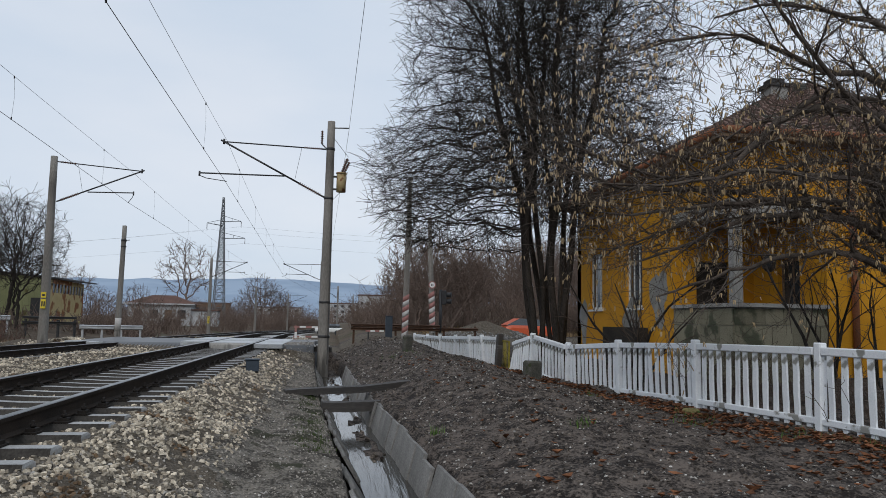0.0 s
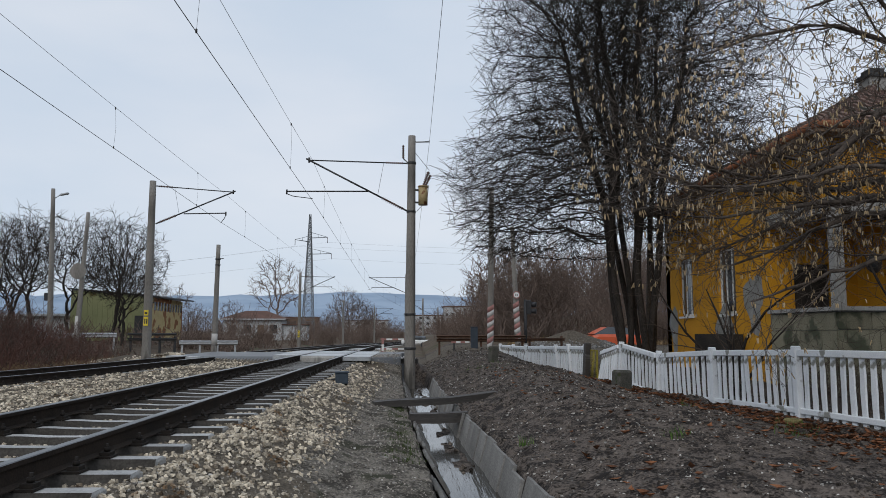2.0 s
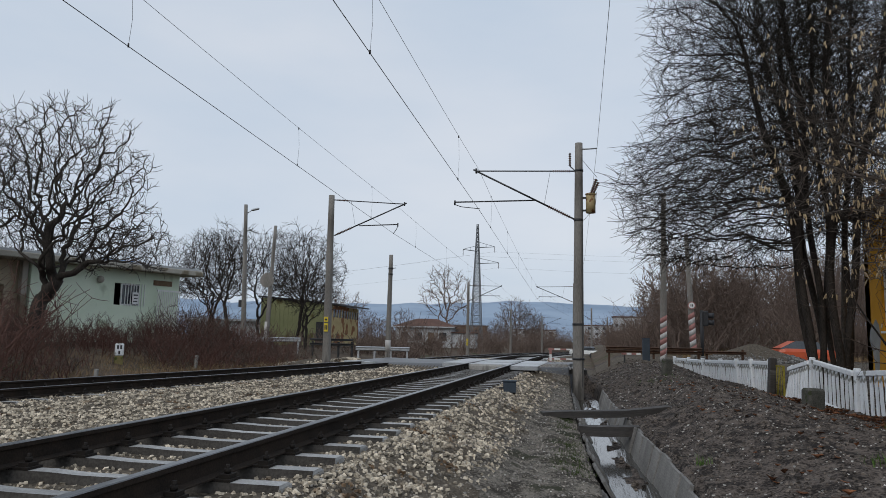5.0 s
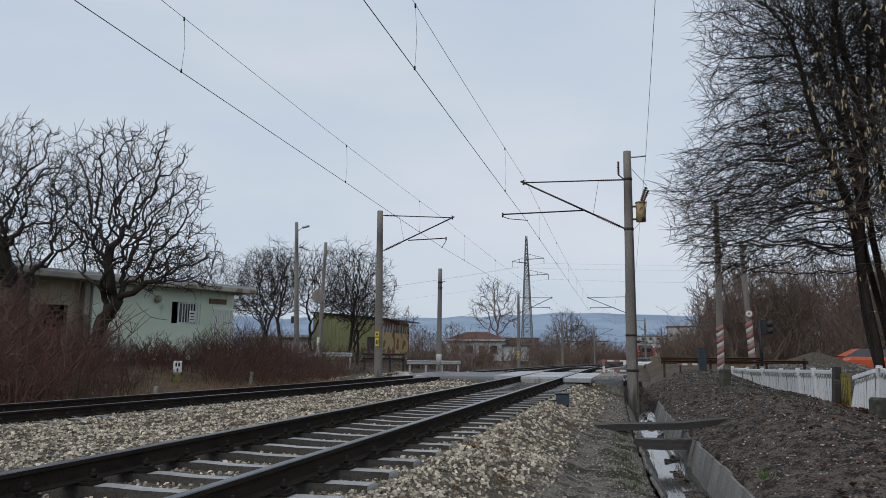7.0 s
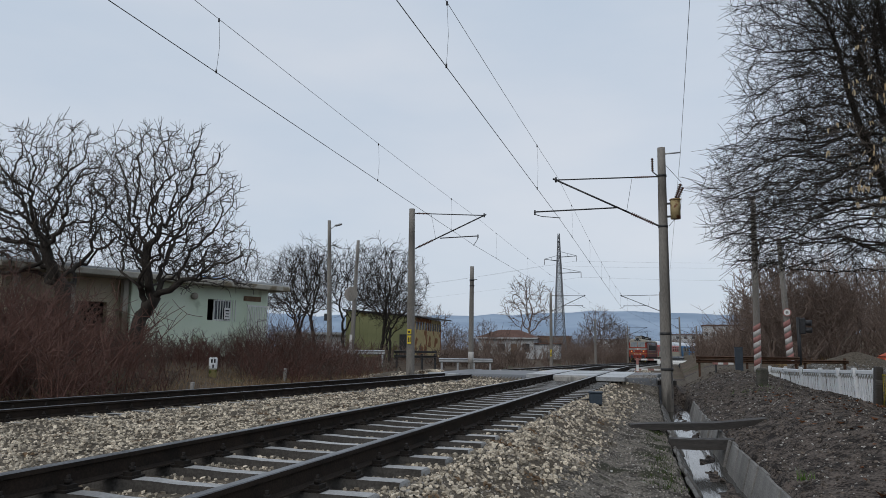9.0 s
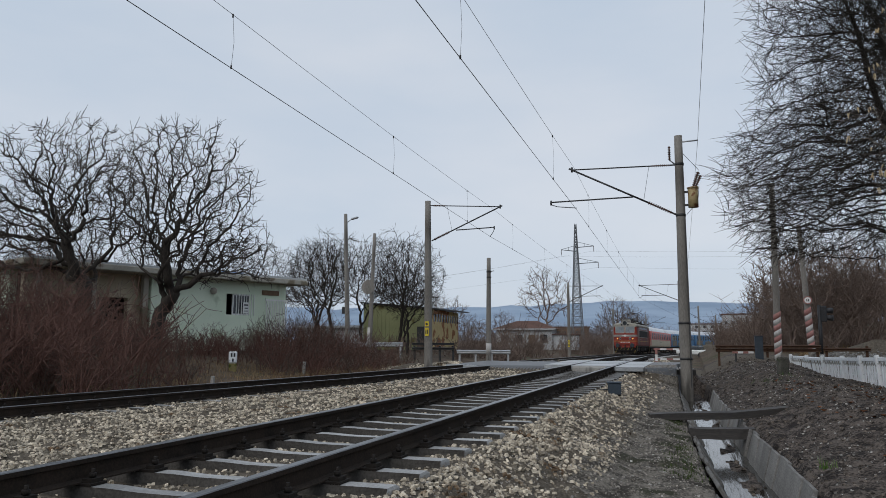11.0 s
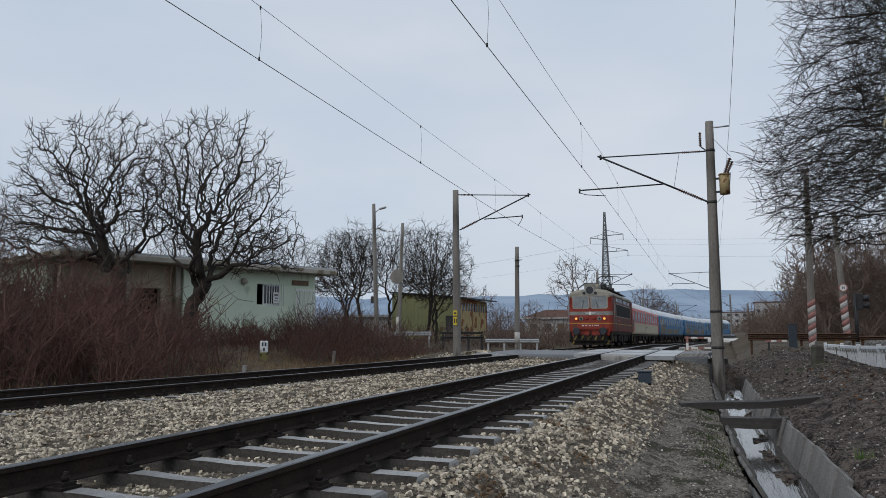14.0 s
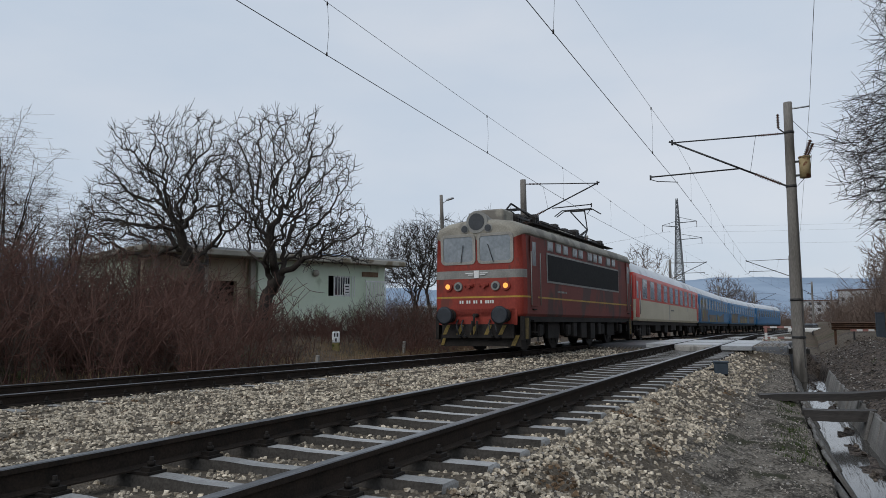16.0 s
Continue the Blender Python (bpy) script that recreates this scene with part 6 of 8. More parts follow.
def build_yellow_house():
    h = thing("station_house", pose(0, 0, 0), "old ochre-yellow house with peeling plaster, corner veranda and tiled hip roof", "house")
    X0, X1, Y0, Y1, Z0, Z1 = 8.9, 19.0, 15.5, 26.3, -0.7, 5.0
    t = 0.4
    wm = [M["ochre"]]
    # track-side wall, from the veranda back to the far corner
    w = part("wall", wall_holes(Y1 - 18.5, Z1 - Z0, [(1.35, 2.55, 2.0, 3.9), (4.6, 5.8, 2.0, 3.9)], t), wm, h)
    w.matrix_basis = pose(X0, Y1, Z0, 0, 0, -90)
    for y in (Y1 - 1.95, Y1 - 5.2):
        window_part(h, 1.2, 1.9, pose(X0 + 0.12, y, 2.25, 0, 0, -90), M["whitepaint"], 2)
    for y, z, a, b in ((19.4, 0.9, 0.55, 0.75), (25.6, 0.2, 0.4, 0.8), (21.3, 0.3, 0.6, 0.5)):
        bm = bmesh.new()
        bmesh.ops.create_circle(bm, cap_ends=True, segments=22, radius=1)
        for q in bm.verts:
            k = 1 + 0.22 * math.sin(3 * math.atan2(q.co.y, q.co.x) + y) + random.uniform(-0.12, 0.12)
            q.co = Vector((0, q.co.x * a * k, q.co.y * b * k))
        ob = part("bare_patch", bm, M["render_grey"], h, "patch of bare grey render")
        ob.matrix_basis = pose(X0 - 0.005, y, z + 0.7)
    # wall beside the veranda, facing the garden
    w = part("wall", wall_holes(X1 - 11.2, Z1 - Z0, [(2.6, 3.8, 2.0, 3.9)], t), wm, h)
    w.matrix_basis = pose(11.2, Y0, Z0)
    window_part(h, 1.2, 1.9, pose(14.4, Y0 + 0.15, 2.25), M["whitepaint"], 1)
    w = part("wall", wall_holes(X1 - X0, Z1 - Z0, [], t), wm, h)
    w.matrix_basis = pose(X1, Y1, Z0, 0, 0, 180)
    w = part("wall", wall_holes(Y1 - Y0 - 2 * t, Z1 - Z0, [], t), wm, h)
    w.matrix_basis = pose(X1, Y0 + t, Z0, 0, 0, 90)
    # veranda: floor, back walls, parapet, pillar and beam
    part("veranda_floor", boxes((X0 + 0.02, 11.2, Y0 + 0.02, 18.5, Z0, 0.42)), M["concrete"], h)
    w = part("veranda_wall", wall_holes(11.2 - X0 - 0.4, Z1 - 0.42, [(0.25, 1.2, 0.002, 2.1)], 0.3), wm, h)
    w.matrix_basis = pose(X0 + 0.4, 18.5, 0.42)
    w = part("veranda_wall", wall_holes(2.6, Z1 - 0.42, [(0.6, 1.5, 0.9, 2.1)], 0.3), wm, h)
    w.matrix_basis = pose(11.5, Y0 + 0.4, 0.42, 0, 0, 90)
    window_part(h, 0.9, 1.2, pose(11.36, Y0 + 1.45, 1.92, 0, 0, 90), M["oldwood"], 1, False)
    # these two sheets carry the doorway's and rooms' darkness in their colour
    part("veranda_door", boxes((X0 + 0.66, X0 + 1.58, 18.6, 18.65, 0.43, 2.5)), M["painted_dark"], h, "house doorway filled by a sheet in painted darkness")
    part("room_back", boxes((X0 + 0.5, 15, 21.0, 21.1, -0.6, 4.9)), M["painted_dark"], h)
    part("veranda_ceiling", boxes((X0 + 0.02, 11.2, Y0 + 0.02, 18.49, 3.72, 3.85)), M["oldwood"], h)
    part("beam", boxes((X0 - 0.03, 11.2, Y0 - 0.03, Y0 + 0.28, 3.40, 3.72), (X0 - 0.03, X0 + 0.28, Y0 + 0.28, 18.5, 3.40, 3.72)), M["concrete"], h, "grey-white veranda beam")
    part("upper_wall", boxes((X0, 11.2, Y0, Y0 + 0.3, 3.72, Z1), (X0, X0 + 0.3, Y0 + 0.3, 18.5, 3.72, Z1)), M["ochre"], h)
    part("pillar", boxes((X0 + 0.01, X0 + 0.24, Y0 + 0.01, Y0 + 0.24, 1.33, 3.40), bevel=0.015), M["concrete"], h, "square grey-white veranda pillar")
    slabs = bmesh.new()
    par = part("parapet", boxes((X0 + 0.04, 11.2, Y0 + 0.04, Y0 + 0.24, Z0, 1.24), (X0 + 0.04, X0 + 0.24, Y0 + 0.24, 18.5, Z0, 1.24)), M["render_grey"], h)
    slabs.free()
    g = random.Random(5)
    for along, fixed in (("x", Y0), ("y", X0)):
        p0, p1 = (X0, 11.2) if along == "x" else (Y0 + 0.04, 18.5)
        z = -0.6
        for row in range(4):
            z1 = min(1.22, z + g.uniform(0.40, 0.52))
            p = p0 + 0.01
            while p < p1 - 0.1:
                q = min(p1, p + g.uniform(0.45, 0.95))
                r = (p, q - 0.012, fixed - 0.004, fixed + 0.036) if along == "x" else (fixed - 0.004, fixed + 0.036, p, q - 0.012)
                part("facing_stone", boxes((*r, z, z1 - 0.012)), M["parapet"], par)
                p = q
            z = z1
    part("coping", boxes((X0 - 0.08, 11.2, Y0 - 0.08, Y0 + 0.30, 1.242, 1.33), (X0 - 0.08, X0 + 0.30, Y0 + 0.30, 18.5, 1.242, 1.33)), M["concrete"], h)
    # eaves and roof
    e, ze, zr, ym = 0.55, 5.05, 8.35, (Y0 + Y1) / 2
    part("soffit", boxes((X0 - e, X1 + e, Y0 - e, Y1 + e, 5.0, 5.10)), M["oldwood"], h)
    for p, q in (((X0 - e, Y0 - e), (X1 + e, Y0 - e)), ((X0 - e, Y1 + e), (X0 - e, Y0 - e))):
        part("gutter", tubes(((p[0], p[1], 5.16), (q[0], q[1], 5.16), 0.085), n=10), M["terracotta"], h, "terracotta-coloured gutter")
    part("downpipe", tubes(((11.85, Y0 - 0.08, -0.6), (11.85, Y0 - 0.08, 4.7), 0.075), ((11.85, Y0 - 0.08, 4.7), (11.85, Y0 - e, 5.1), 0.075), n=12), M["terracotta"], h, "terracotta-coloured downpipe")
    A, B, C, D = (X0 - e, Y0 - e, 5.12), (X1 + e, Y0 - e, 5.12), (X1 + e, Y1 + e, 5.12), (X0 - e, Y1 + e, 5.12)
    R, S = (14.2, ym, zr), (X1 - 4.0, ym, zr)
    roof = part("roof", boxes((X0, X1, Y0, Y1, 5.1, 5.12)), M["oldwood"], h)
    for quad, rows, cols in (((A, B, S, R), 20, 60), ((D, A, R, R), 18, 60), ((C, D, R, S), 20, 60), ((B, C, S, S), 18, 40)):
        ob = new("tiles", tiled_slope(*quad, rows, cols))
        ob.parent = roof
    for p, q in ((A, R), (R, S), (D, R)):
        bm = bmesh.new()
        p, q = Vector(p), Vector(q)
        n = int((q - p).length / 0.33)
        for k in range(n):
            a, b = p.lerp(q, k / n), p.lerp(q, (k + 1.08) / n)
            tube(bm, a + Vector((0, 0, 0.09)), b + Vector((0, 0, 0.06)), 0.12, 0.10, n=8)
        part("ridge_tiles", bm, M["tile"], roof)
    ch = part("chimney", boxes((11.95, 12.45, 18.65, 19.15, 6.0, 7.55)), M["render_grey"], roof)
    part("chimney_cap", boxes((11.88, 12.52, 18.58, 19.22, 7.55, 7.65), (12.0, 12.4, 18.7, 19.1, 7.65, 7.8)), M["darksteel"], ch)
    # solid block against the wall in the same near-black colour
    d = part("cellar_hatch", boxes((X0 - 0.5, X0 - 0.06, 20.0, 22.4, -0.6, 0.72)), M["painted_dark"], h, "low near-black block along the wall")
    bell = thing("wall_lamp", pose(10.4, 16.5, 2.35), "round black lamp hanging in the veranda", "lamp")
    bm = bmesh.new()
    bmesh.ops.create_uvsphere(bm, u_segments=16, v_segments=10, radius=0.17)
    for q in bm.verts:
        q.co.z *= 1.35
    part("globe", bm, M["blackpaint"], bell, smooth=True)
    part("cord", tubes(((0, 0, 0.2), (0, 0, 1.38), 0.012), n=6), M["blackpaint"], bell)


build_yellow_house()


def build_green_house():
    P, Q = Vector((-20.6, 35.2, 0)), Vector((-25.0, 22.5, 0))
    d = (Q - P).normalized()
    L = (Q - P).length
    turn = math.degrees(math.atan2(d.y, d.x))
    # local x runs along the front towards Q, local y goes into the house
    h = thing("green_house", pose(P.x, P.y, 0.3, 0, 0, turn), "pale green flat-roofed house behind bare walnut trees", "house")
    H = 3.45
    into = -1

    def wall(x0, x1, holes, mat, y):
        bm = wall_holes(x1 - x0, H, holes, 0.3)
        for q in bm.verts:
            q.co.x += x0
            q.co.y = y - q.co.y
        bmesh.ops.recalc_face_normals(bm, faces=bm.faces)
        return part("wall", bm, mat, h)
    wall(0.4, 8.2, [(2.35, 3.75, 1.78, 2.82)], M["greenwall"], 0)
    wall(8.2, L, [(0.8, 2.2, 1.0, 2.4), (3.0, 4.0, 0.1, 2.3)], M["porchwall"], -0.55)
    part("side_wall", boxes((0.4, 0.7, -8.5, -0.302, 0, H)), M["greenwall"], h)
    part("side_wall", boxes((8.0, 8.198, -1.6, -0.302, 0, H)), M["greenwall"], h)
    part("side_wall", boxes((L - 0.3, L, -8.5, -1.9, 0, H)), M["greenwall"], h)
    part("back_wall", boxes((0.7, L - 0.3, -8.5, -8.2, 0, H)), M["greenwall"], h)
    # added sheet, painted dark to show unlit rooms behind the openings
    part("room_back", boxes((0.8, L - 0.4, -4.0, -3.9, 0, H)), M["painted_dark"], h)
    for x in (8.4, 10.8, L - 0.4):
        part("porch_pillar", boxes((x - 0.13, x + 0.13, -0.35, -0.09, 0, H), bevel=0.02), M["slabedge"], h)
    part("porch_rail", boxes((8.55, L - 0.55, -0.27, -0.2, 0.95, 1.05)), M["slabedge"], h)
    for k in range(22):
        x = 8.75 + (L - 9.4) * k / 21
        part("baluster", boxes((x - 0.03, x + 0.03, -0.26, -0.21, 0.1, 0.95)), M["slabedge"], h)
    part("roof_slab", boxes((-0.5, L + 0.6, -9.0, 0.75, H + 0.002, H + 0.26), bevel=0.03), M["slabedge"], h, "overhanging stained concrete roof slab")
    part("roof_edge", boxes((-0.45, L + 0.55, 0.5, 0.7, H + 0.262, H + 0.36)), M["housewhite"], h)
    w = part("window", boxes((2.35, 3.75, -0.12, -0.06, 1.78, 1.84), (2.35, 3.75, -0.12, -0.06, 2.76, 2.82), (2.35, 2.42, -0.12, -0.06, 1.84, 2.76), (3.68, 3.75, -0.12, -0.06, 1.84, 2.76)), M["whitepaint"], h)
    part("pane", boxes((2.42, 3.68, -0.11, -0.09, 1.84, 2.76)), M["glass"], w)
    for k in range(8):
        x = 2.5 + 0.155 * k
        part("window_bar", boxes((x - 0.018, x + 0.018, 0.02, 0.05, 1.76, 2.84)), M["whitepaint"], w)
    n = part("notice", boxes((2.85, 3.2, 0.06, 0.07, 1.86, 2.42)), M["whitepaint"], w, "white paper notice")
    part("notice_marks", boxes((2.9, 3.14, 0.071, 0.074, 2.25, 2.32), (2.9, 3.1, 0.071, 0.074, 2.1, 2.15), (2.9, 3.14, 0.071, 0.074, 1.96, 2.0)), M["blackpaint"], n)
    tr = part("trellis", boxes((0.55, 2.0, 0.30, 0.34, 0.2, 0.27)), M["whitepaint"], h, "white lattice trellis")
    part("top_rail", boxes((0.55, 2.0, 0.30, 0.34, 2.55, 2.62)), M["whitepaint"], tr)
    for k in range(13):
        x = 0.6 + 0.11 * k
        part("lath", boxes((x - 0.015, x + 0.015, 0.305, 0.335, 0.27, 2.55)), M["whitepaint"], tr)
    part("sign_board", boxes((0.9, 2.0, 0.02, 0.05, 2.84, 3.1)), M["oldwood"], h, "small dark name board left plain")
    bm = bmesh.new()
    bmesh.ops.create_uvsphere(bm, u_segments=14, v_segments=8, radius=0.17)
    ob = part("wall_lamp", bm, M["slabedge"], h, smooth=True)
    ob.matrix_basis = pose(5.0, 0.12, 2.9)
    part("tarpaulin", boxes((3.4, 5.2, -2.5, 0.4, H + 0.262, H + 0.42), bevel=0.06), M["bluetarp"], h, "crumpled blue tarpaulin on the roof")
    part("roof_block", boxes((8.9, 9.6, -3.4, -2.7, H + 0.26, H + 0.95)), M["galv"], h)
    part("roof_block", boxes((6.0, 7.0, -4.0, -3.2, H + 0.26, H + 0.5)), M["housewhite"], h)
    # terrace of another building further along
    b = thing("brick_house", pose(-37.0, 22.0, 0.5, 0, 0, turn), "brown brick house end behind the thicket", "house")
    part("wall", boxes((0, 9, -6, 0, 0, 3.2)), M["brownwall"], b)
    part("roof", boxes((-0.4, 9.4, -6.4, 0.4, 3.202, 3.45)), M["oldroof"], b)
    for x in (1.2, 3.6, 6.0):
        part("window", boxes((x, x + 1.1, -0.05, 0.02, 1.1, 2.3)), M["glass"], b)


build_green_house()


def build_shed():
    h = thing("shed", pose(-21.4, 60.0, 0.0, 0, 0, 0), "olive sheet-metal shed with a rusty side and high windows", "shed")
    # long green face runs to -x, rusty face runs to +y
    bm = wall_holes(6.4, 3.5, [], 0.12)
    for q in bm.verts:
        q.co.z += 0.0 + (0.55 * (6.4 - q.co.x) / 6.4 if q.co.z > 3 else 0)
    w = part("wall", bm, M["oliveshed"], h)
    w.matrix_basis = pose(-6.4, 0, 0)
    for k in range(16):
        x = -6.3 + 0.4 * k
        part("rib", boxes((x - 0.03, x + 0.03, -0.03, -0.002, 0.05, 3.45)), M["oliveshed"], h)
    w = part("wall", wall_holes(10.5, 3.5, [(0.6 + 1.0 * k, 1.4 + 1.0 * k, 2.45, 3.15) for k in range(10)], 0.12), M["rustysheet"], h)
    w.matrix_basis = pose(0, 0.12, 0, 0, 0, 95)
    for k in range(10):
        p = part("window", boxes((0.6 + 1.0 * k, 1.4 + 1.0 * k, 0.05, 0.08, 2.45, 3.15)), M["glass"], h)
        p.matrix_basis = pose(0, 0.12, 0, 0, 0, 95)
    part("back_wall", boxes((-6.4, -6.28, 0.12, 10.5, 0, 3.9)), M["oliveshed"], h)
    bm = boxes((-6.6, 0.12, -0.2, 10.7, 0, 0.12))
    for q in bm.verts:
        q.co.z += 3.52 - 0.086 * q.co.x
    part("roof", bm, M["blackpaint"], h, "low dark bitumen roof")
    part("door_panel", boxes((-1.3, -0.2, -0.05, -0.003, 0.1, 2.0)), M["darksteel"], h)
    a = thing("low_annex", pose(-31, 63, 0), "low white annex with pale roof behind trees", "building")
    part("wall", boxes((-5, 4, 0, 5, 0, 2.0)), M["housewhite"], a)
    part("roof", boxes((-5.4, 4.4, -0.5, 5.4, 2.002, 2.2)), M["galv"], a)


build_shed()


def build_far_house():
    h = thing("cottage", pose(-24.9, 112, -0.6, 0, 0, 4), "white cottage with a faded red hip roof among scrub", "house")
    part("wall", wall_holes(8.6, 3.2, [(0.8, 1.9, 1.1, 2.3), (3.0, 4.1, 1.1, 2.3), (5.0, 6.0, 0.1, 2.3), (6.8, 7.9, 1.1, 2.3)], 0.3), M["housewhite"], h).matrix_basis = pose(-4.3, 0, 0)
    part("side_wall", boxes((-4.3, -4.0, 0.3, 7, 0, 3.2), (4.0, 4.3, 0.3, 7, 0, 3.2)), M["housewhite"], h)
    part("back_wall", boxes((-4.0, 4.0, 6.7, 7, 0, 3.2)), M["housewhite"], h)
    for x in (-2.95, -0.75, 3.05):
        part("window", boxes((x - 0.55, x + 0.55, 0.1, 0.14, 1.1, 2.3)), M["glass"], h)
    part("door", boxes((0.7, 1.7, 0.12, 0.16, 0.1, 2.3)), M["oldwood"], h)
    bm = bmesh.new()
    e = [bm.verts.new(p) for p in ((-4.9, -0.6, 3.2), (4.9, -0.6, 3.2), (4.9, 7.6, 3.2), (-4.9, 7.6, 3.2), (-1.6, 3.5, 4.5), (1.6, 3.5, 4.5))]
    for f in ((0, 1, 5, 4), (1, 2, 5), (2, 3, 4, 5), (3, 0, 4), (3, 2, 1, 0)):
        bm.faces.new([e[k] for k in f])
    part("roof", bm, M["oldroof"], h)
    part("fascia", boxes((-4.9, 4.9, -0.64, -0.602, 3.05, 3.24)), M["housewhite"], h)
    part("lean_to", boxes((4.3, 8.0, 0.5, 5, 0, 2.3)), M["housewhite"], h)
    part("lean_to_roof", boxes((4.3, 8.3, 0.2, 5.3, 2.3, 2.45)), M["oldroof"], h)
    for x, y, w, hh, mat in ((18, 330, 14, 14, "housewhite"), (5, 420, 20, 12, "housewhite"), (-60, 380, 16, 10, "brownwall"), (-30, 420, 24, 9, "housewhite")):
        b = thing("distant_block", pose(x, y, -2.5), "pale building block far beyond the trees", "building", "distant blocks")
        part("wall", boxes((-w / 2, w / 2, 0, 10, 0, hh)), M[mat], b)
        part("roof", boxes((-w / 2 - 0.4, w / 2 + 0.4, -0.4, 10.4, hh + 0.002, hh + 0.5)), M["oldroof"], b)
        for k in range(5):
            for j in range(int(hh / 3)):
                part("window", boxes((-w / 2 + w * (k + 0.3) / 5, -w / 2 + w * (k + 0.7) / 5, -0.03, 0.0, 3 * j + 1, 3 * j + 2.3)), M["glass"], b)


build_far_house()


def build_pylon():
    x0, y0, z0, H = -25.6, 172.0, -3.0, 31.0
    t = thing("power_pylon", pose(x0, y0, z0, 0, 0, 20), "grey lattice steel power pylon with short crossarms", "pylon")
    w = lambda z: 1.25 * (1 - z / H) + 0.16
    for sx in (-1, 1):
        for sy in (-1, 1):
            bm = bmesh.new()
            zs = np.linspace(0, H, 9)
            for a, b in zip(zs, zs[1:]):
                tube(bm, (sx * w(a), sy * w(a), a), (sx * w(b), sy * w(b), b), 0.10, n=4, caps=False)
            part("leg", bm, M["pylonsteel"], t)
    zs = [0]
    while zs[-1] < H - 1.2:
        zs.append(zs[-1] + max(1.1, w(zs[-1]) * 1.5))
    for a, b in zip(zs, zs[1:]):
        b = min(b, H)
        bm = bmesh.new()
        for (ax, ay), (bx, by) in (((-1, -1), (1, -1)), ((1, -1), (1, 1)), ((1, 1), (-1, 1)), ((-1, 1), (-1, -1))):
            tube(bm, (ax * w(a), ay * w(a), a), (bx * w(b), by * w(b), b), 0.055, n=4, caps=False)
            tube(bm, (bx * w(a), by * w(a), a), (ax * w(b), ay * w(b), b), 0.055, n=4, caps=False)
            tube(bm, (ax * w(b), ay * w(b), b), (bx * w(b), by * w(b), b), 0.05, n=4, caps=False)
        part("lattice", bm, M["pylonsteel"], t)
    for z, r in ((24.5, -3.4), (25.4, 4.2), (21.6, 5.2)):
        bm = tubes(((0, -0.4, z), (r, 0, z + 0.35), 0.06), ((0, 0.4, z), (r, 0, z + 0.35), 0.06), ((0, 0, z + 1.4), (r, 0, z + 0.4), 0.05), ((r * 0.5, 0, z + 0.15), (r * 0.5, 0, z + 0.9), 0.04), n=4)
        part("crossarm", bm, M["pylonsteel"], t)
        bm = bmesh.new()
        insulator(bm, (r, 0, z + 0.3), (r, 0, z - 1.0), 0.12, 6)
        part("insulator_string", bm, M["porcelain"], t)
    for dx, dz in ((-3.2, 23.5), (4.0, 24.4), (5.0, 20.6)):
        pts = [(x0 + dx + (230) * u, y0 - 30 * u, z0 + dz + 6 * u - 22 * u * (1 - u)) for u in np.linspace(0, 1, 13)]
        wire_line("power_line", pts, 0.011, "thin power line strung from the pylon")
        pts = [(x0 + dx - 200 * u, y0 + 90 * u, z0 + dz + 2 * u - 20 * u * (1 - u)) for u in np.linspace(0, 1, 11)]
        wire_line("power_line", pts, 0.011, "thin power line strung from the pylon")


M["pylonsteel"] = material("weathered_pylon_steel", (0.13, 0.14, 0.15), (0.20, 0.21, 0.22), 0.6, 0.4, scale=2, fine=10, bump=0)
build_pylon()


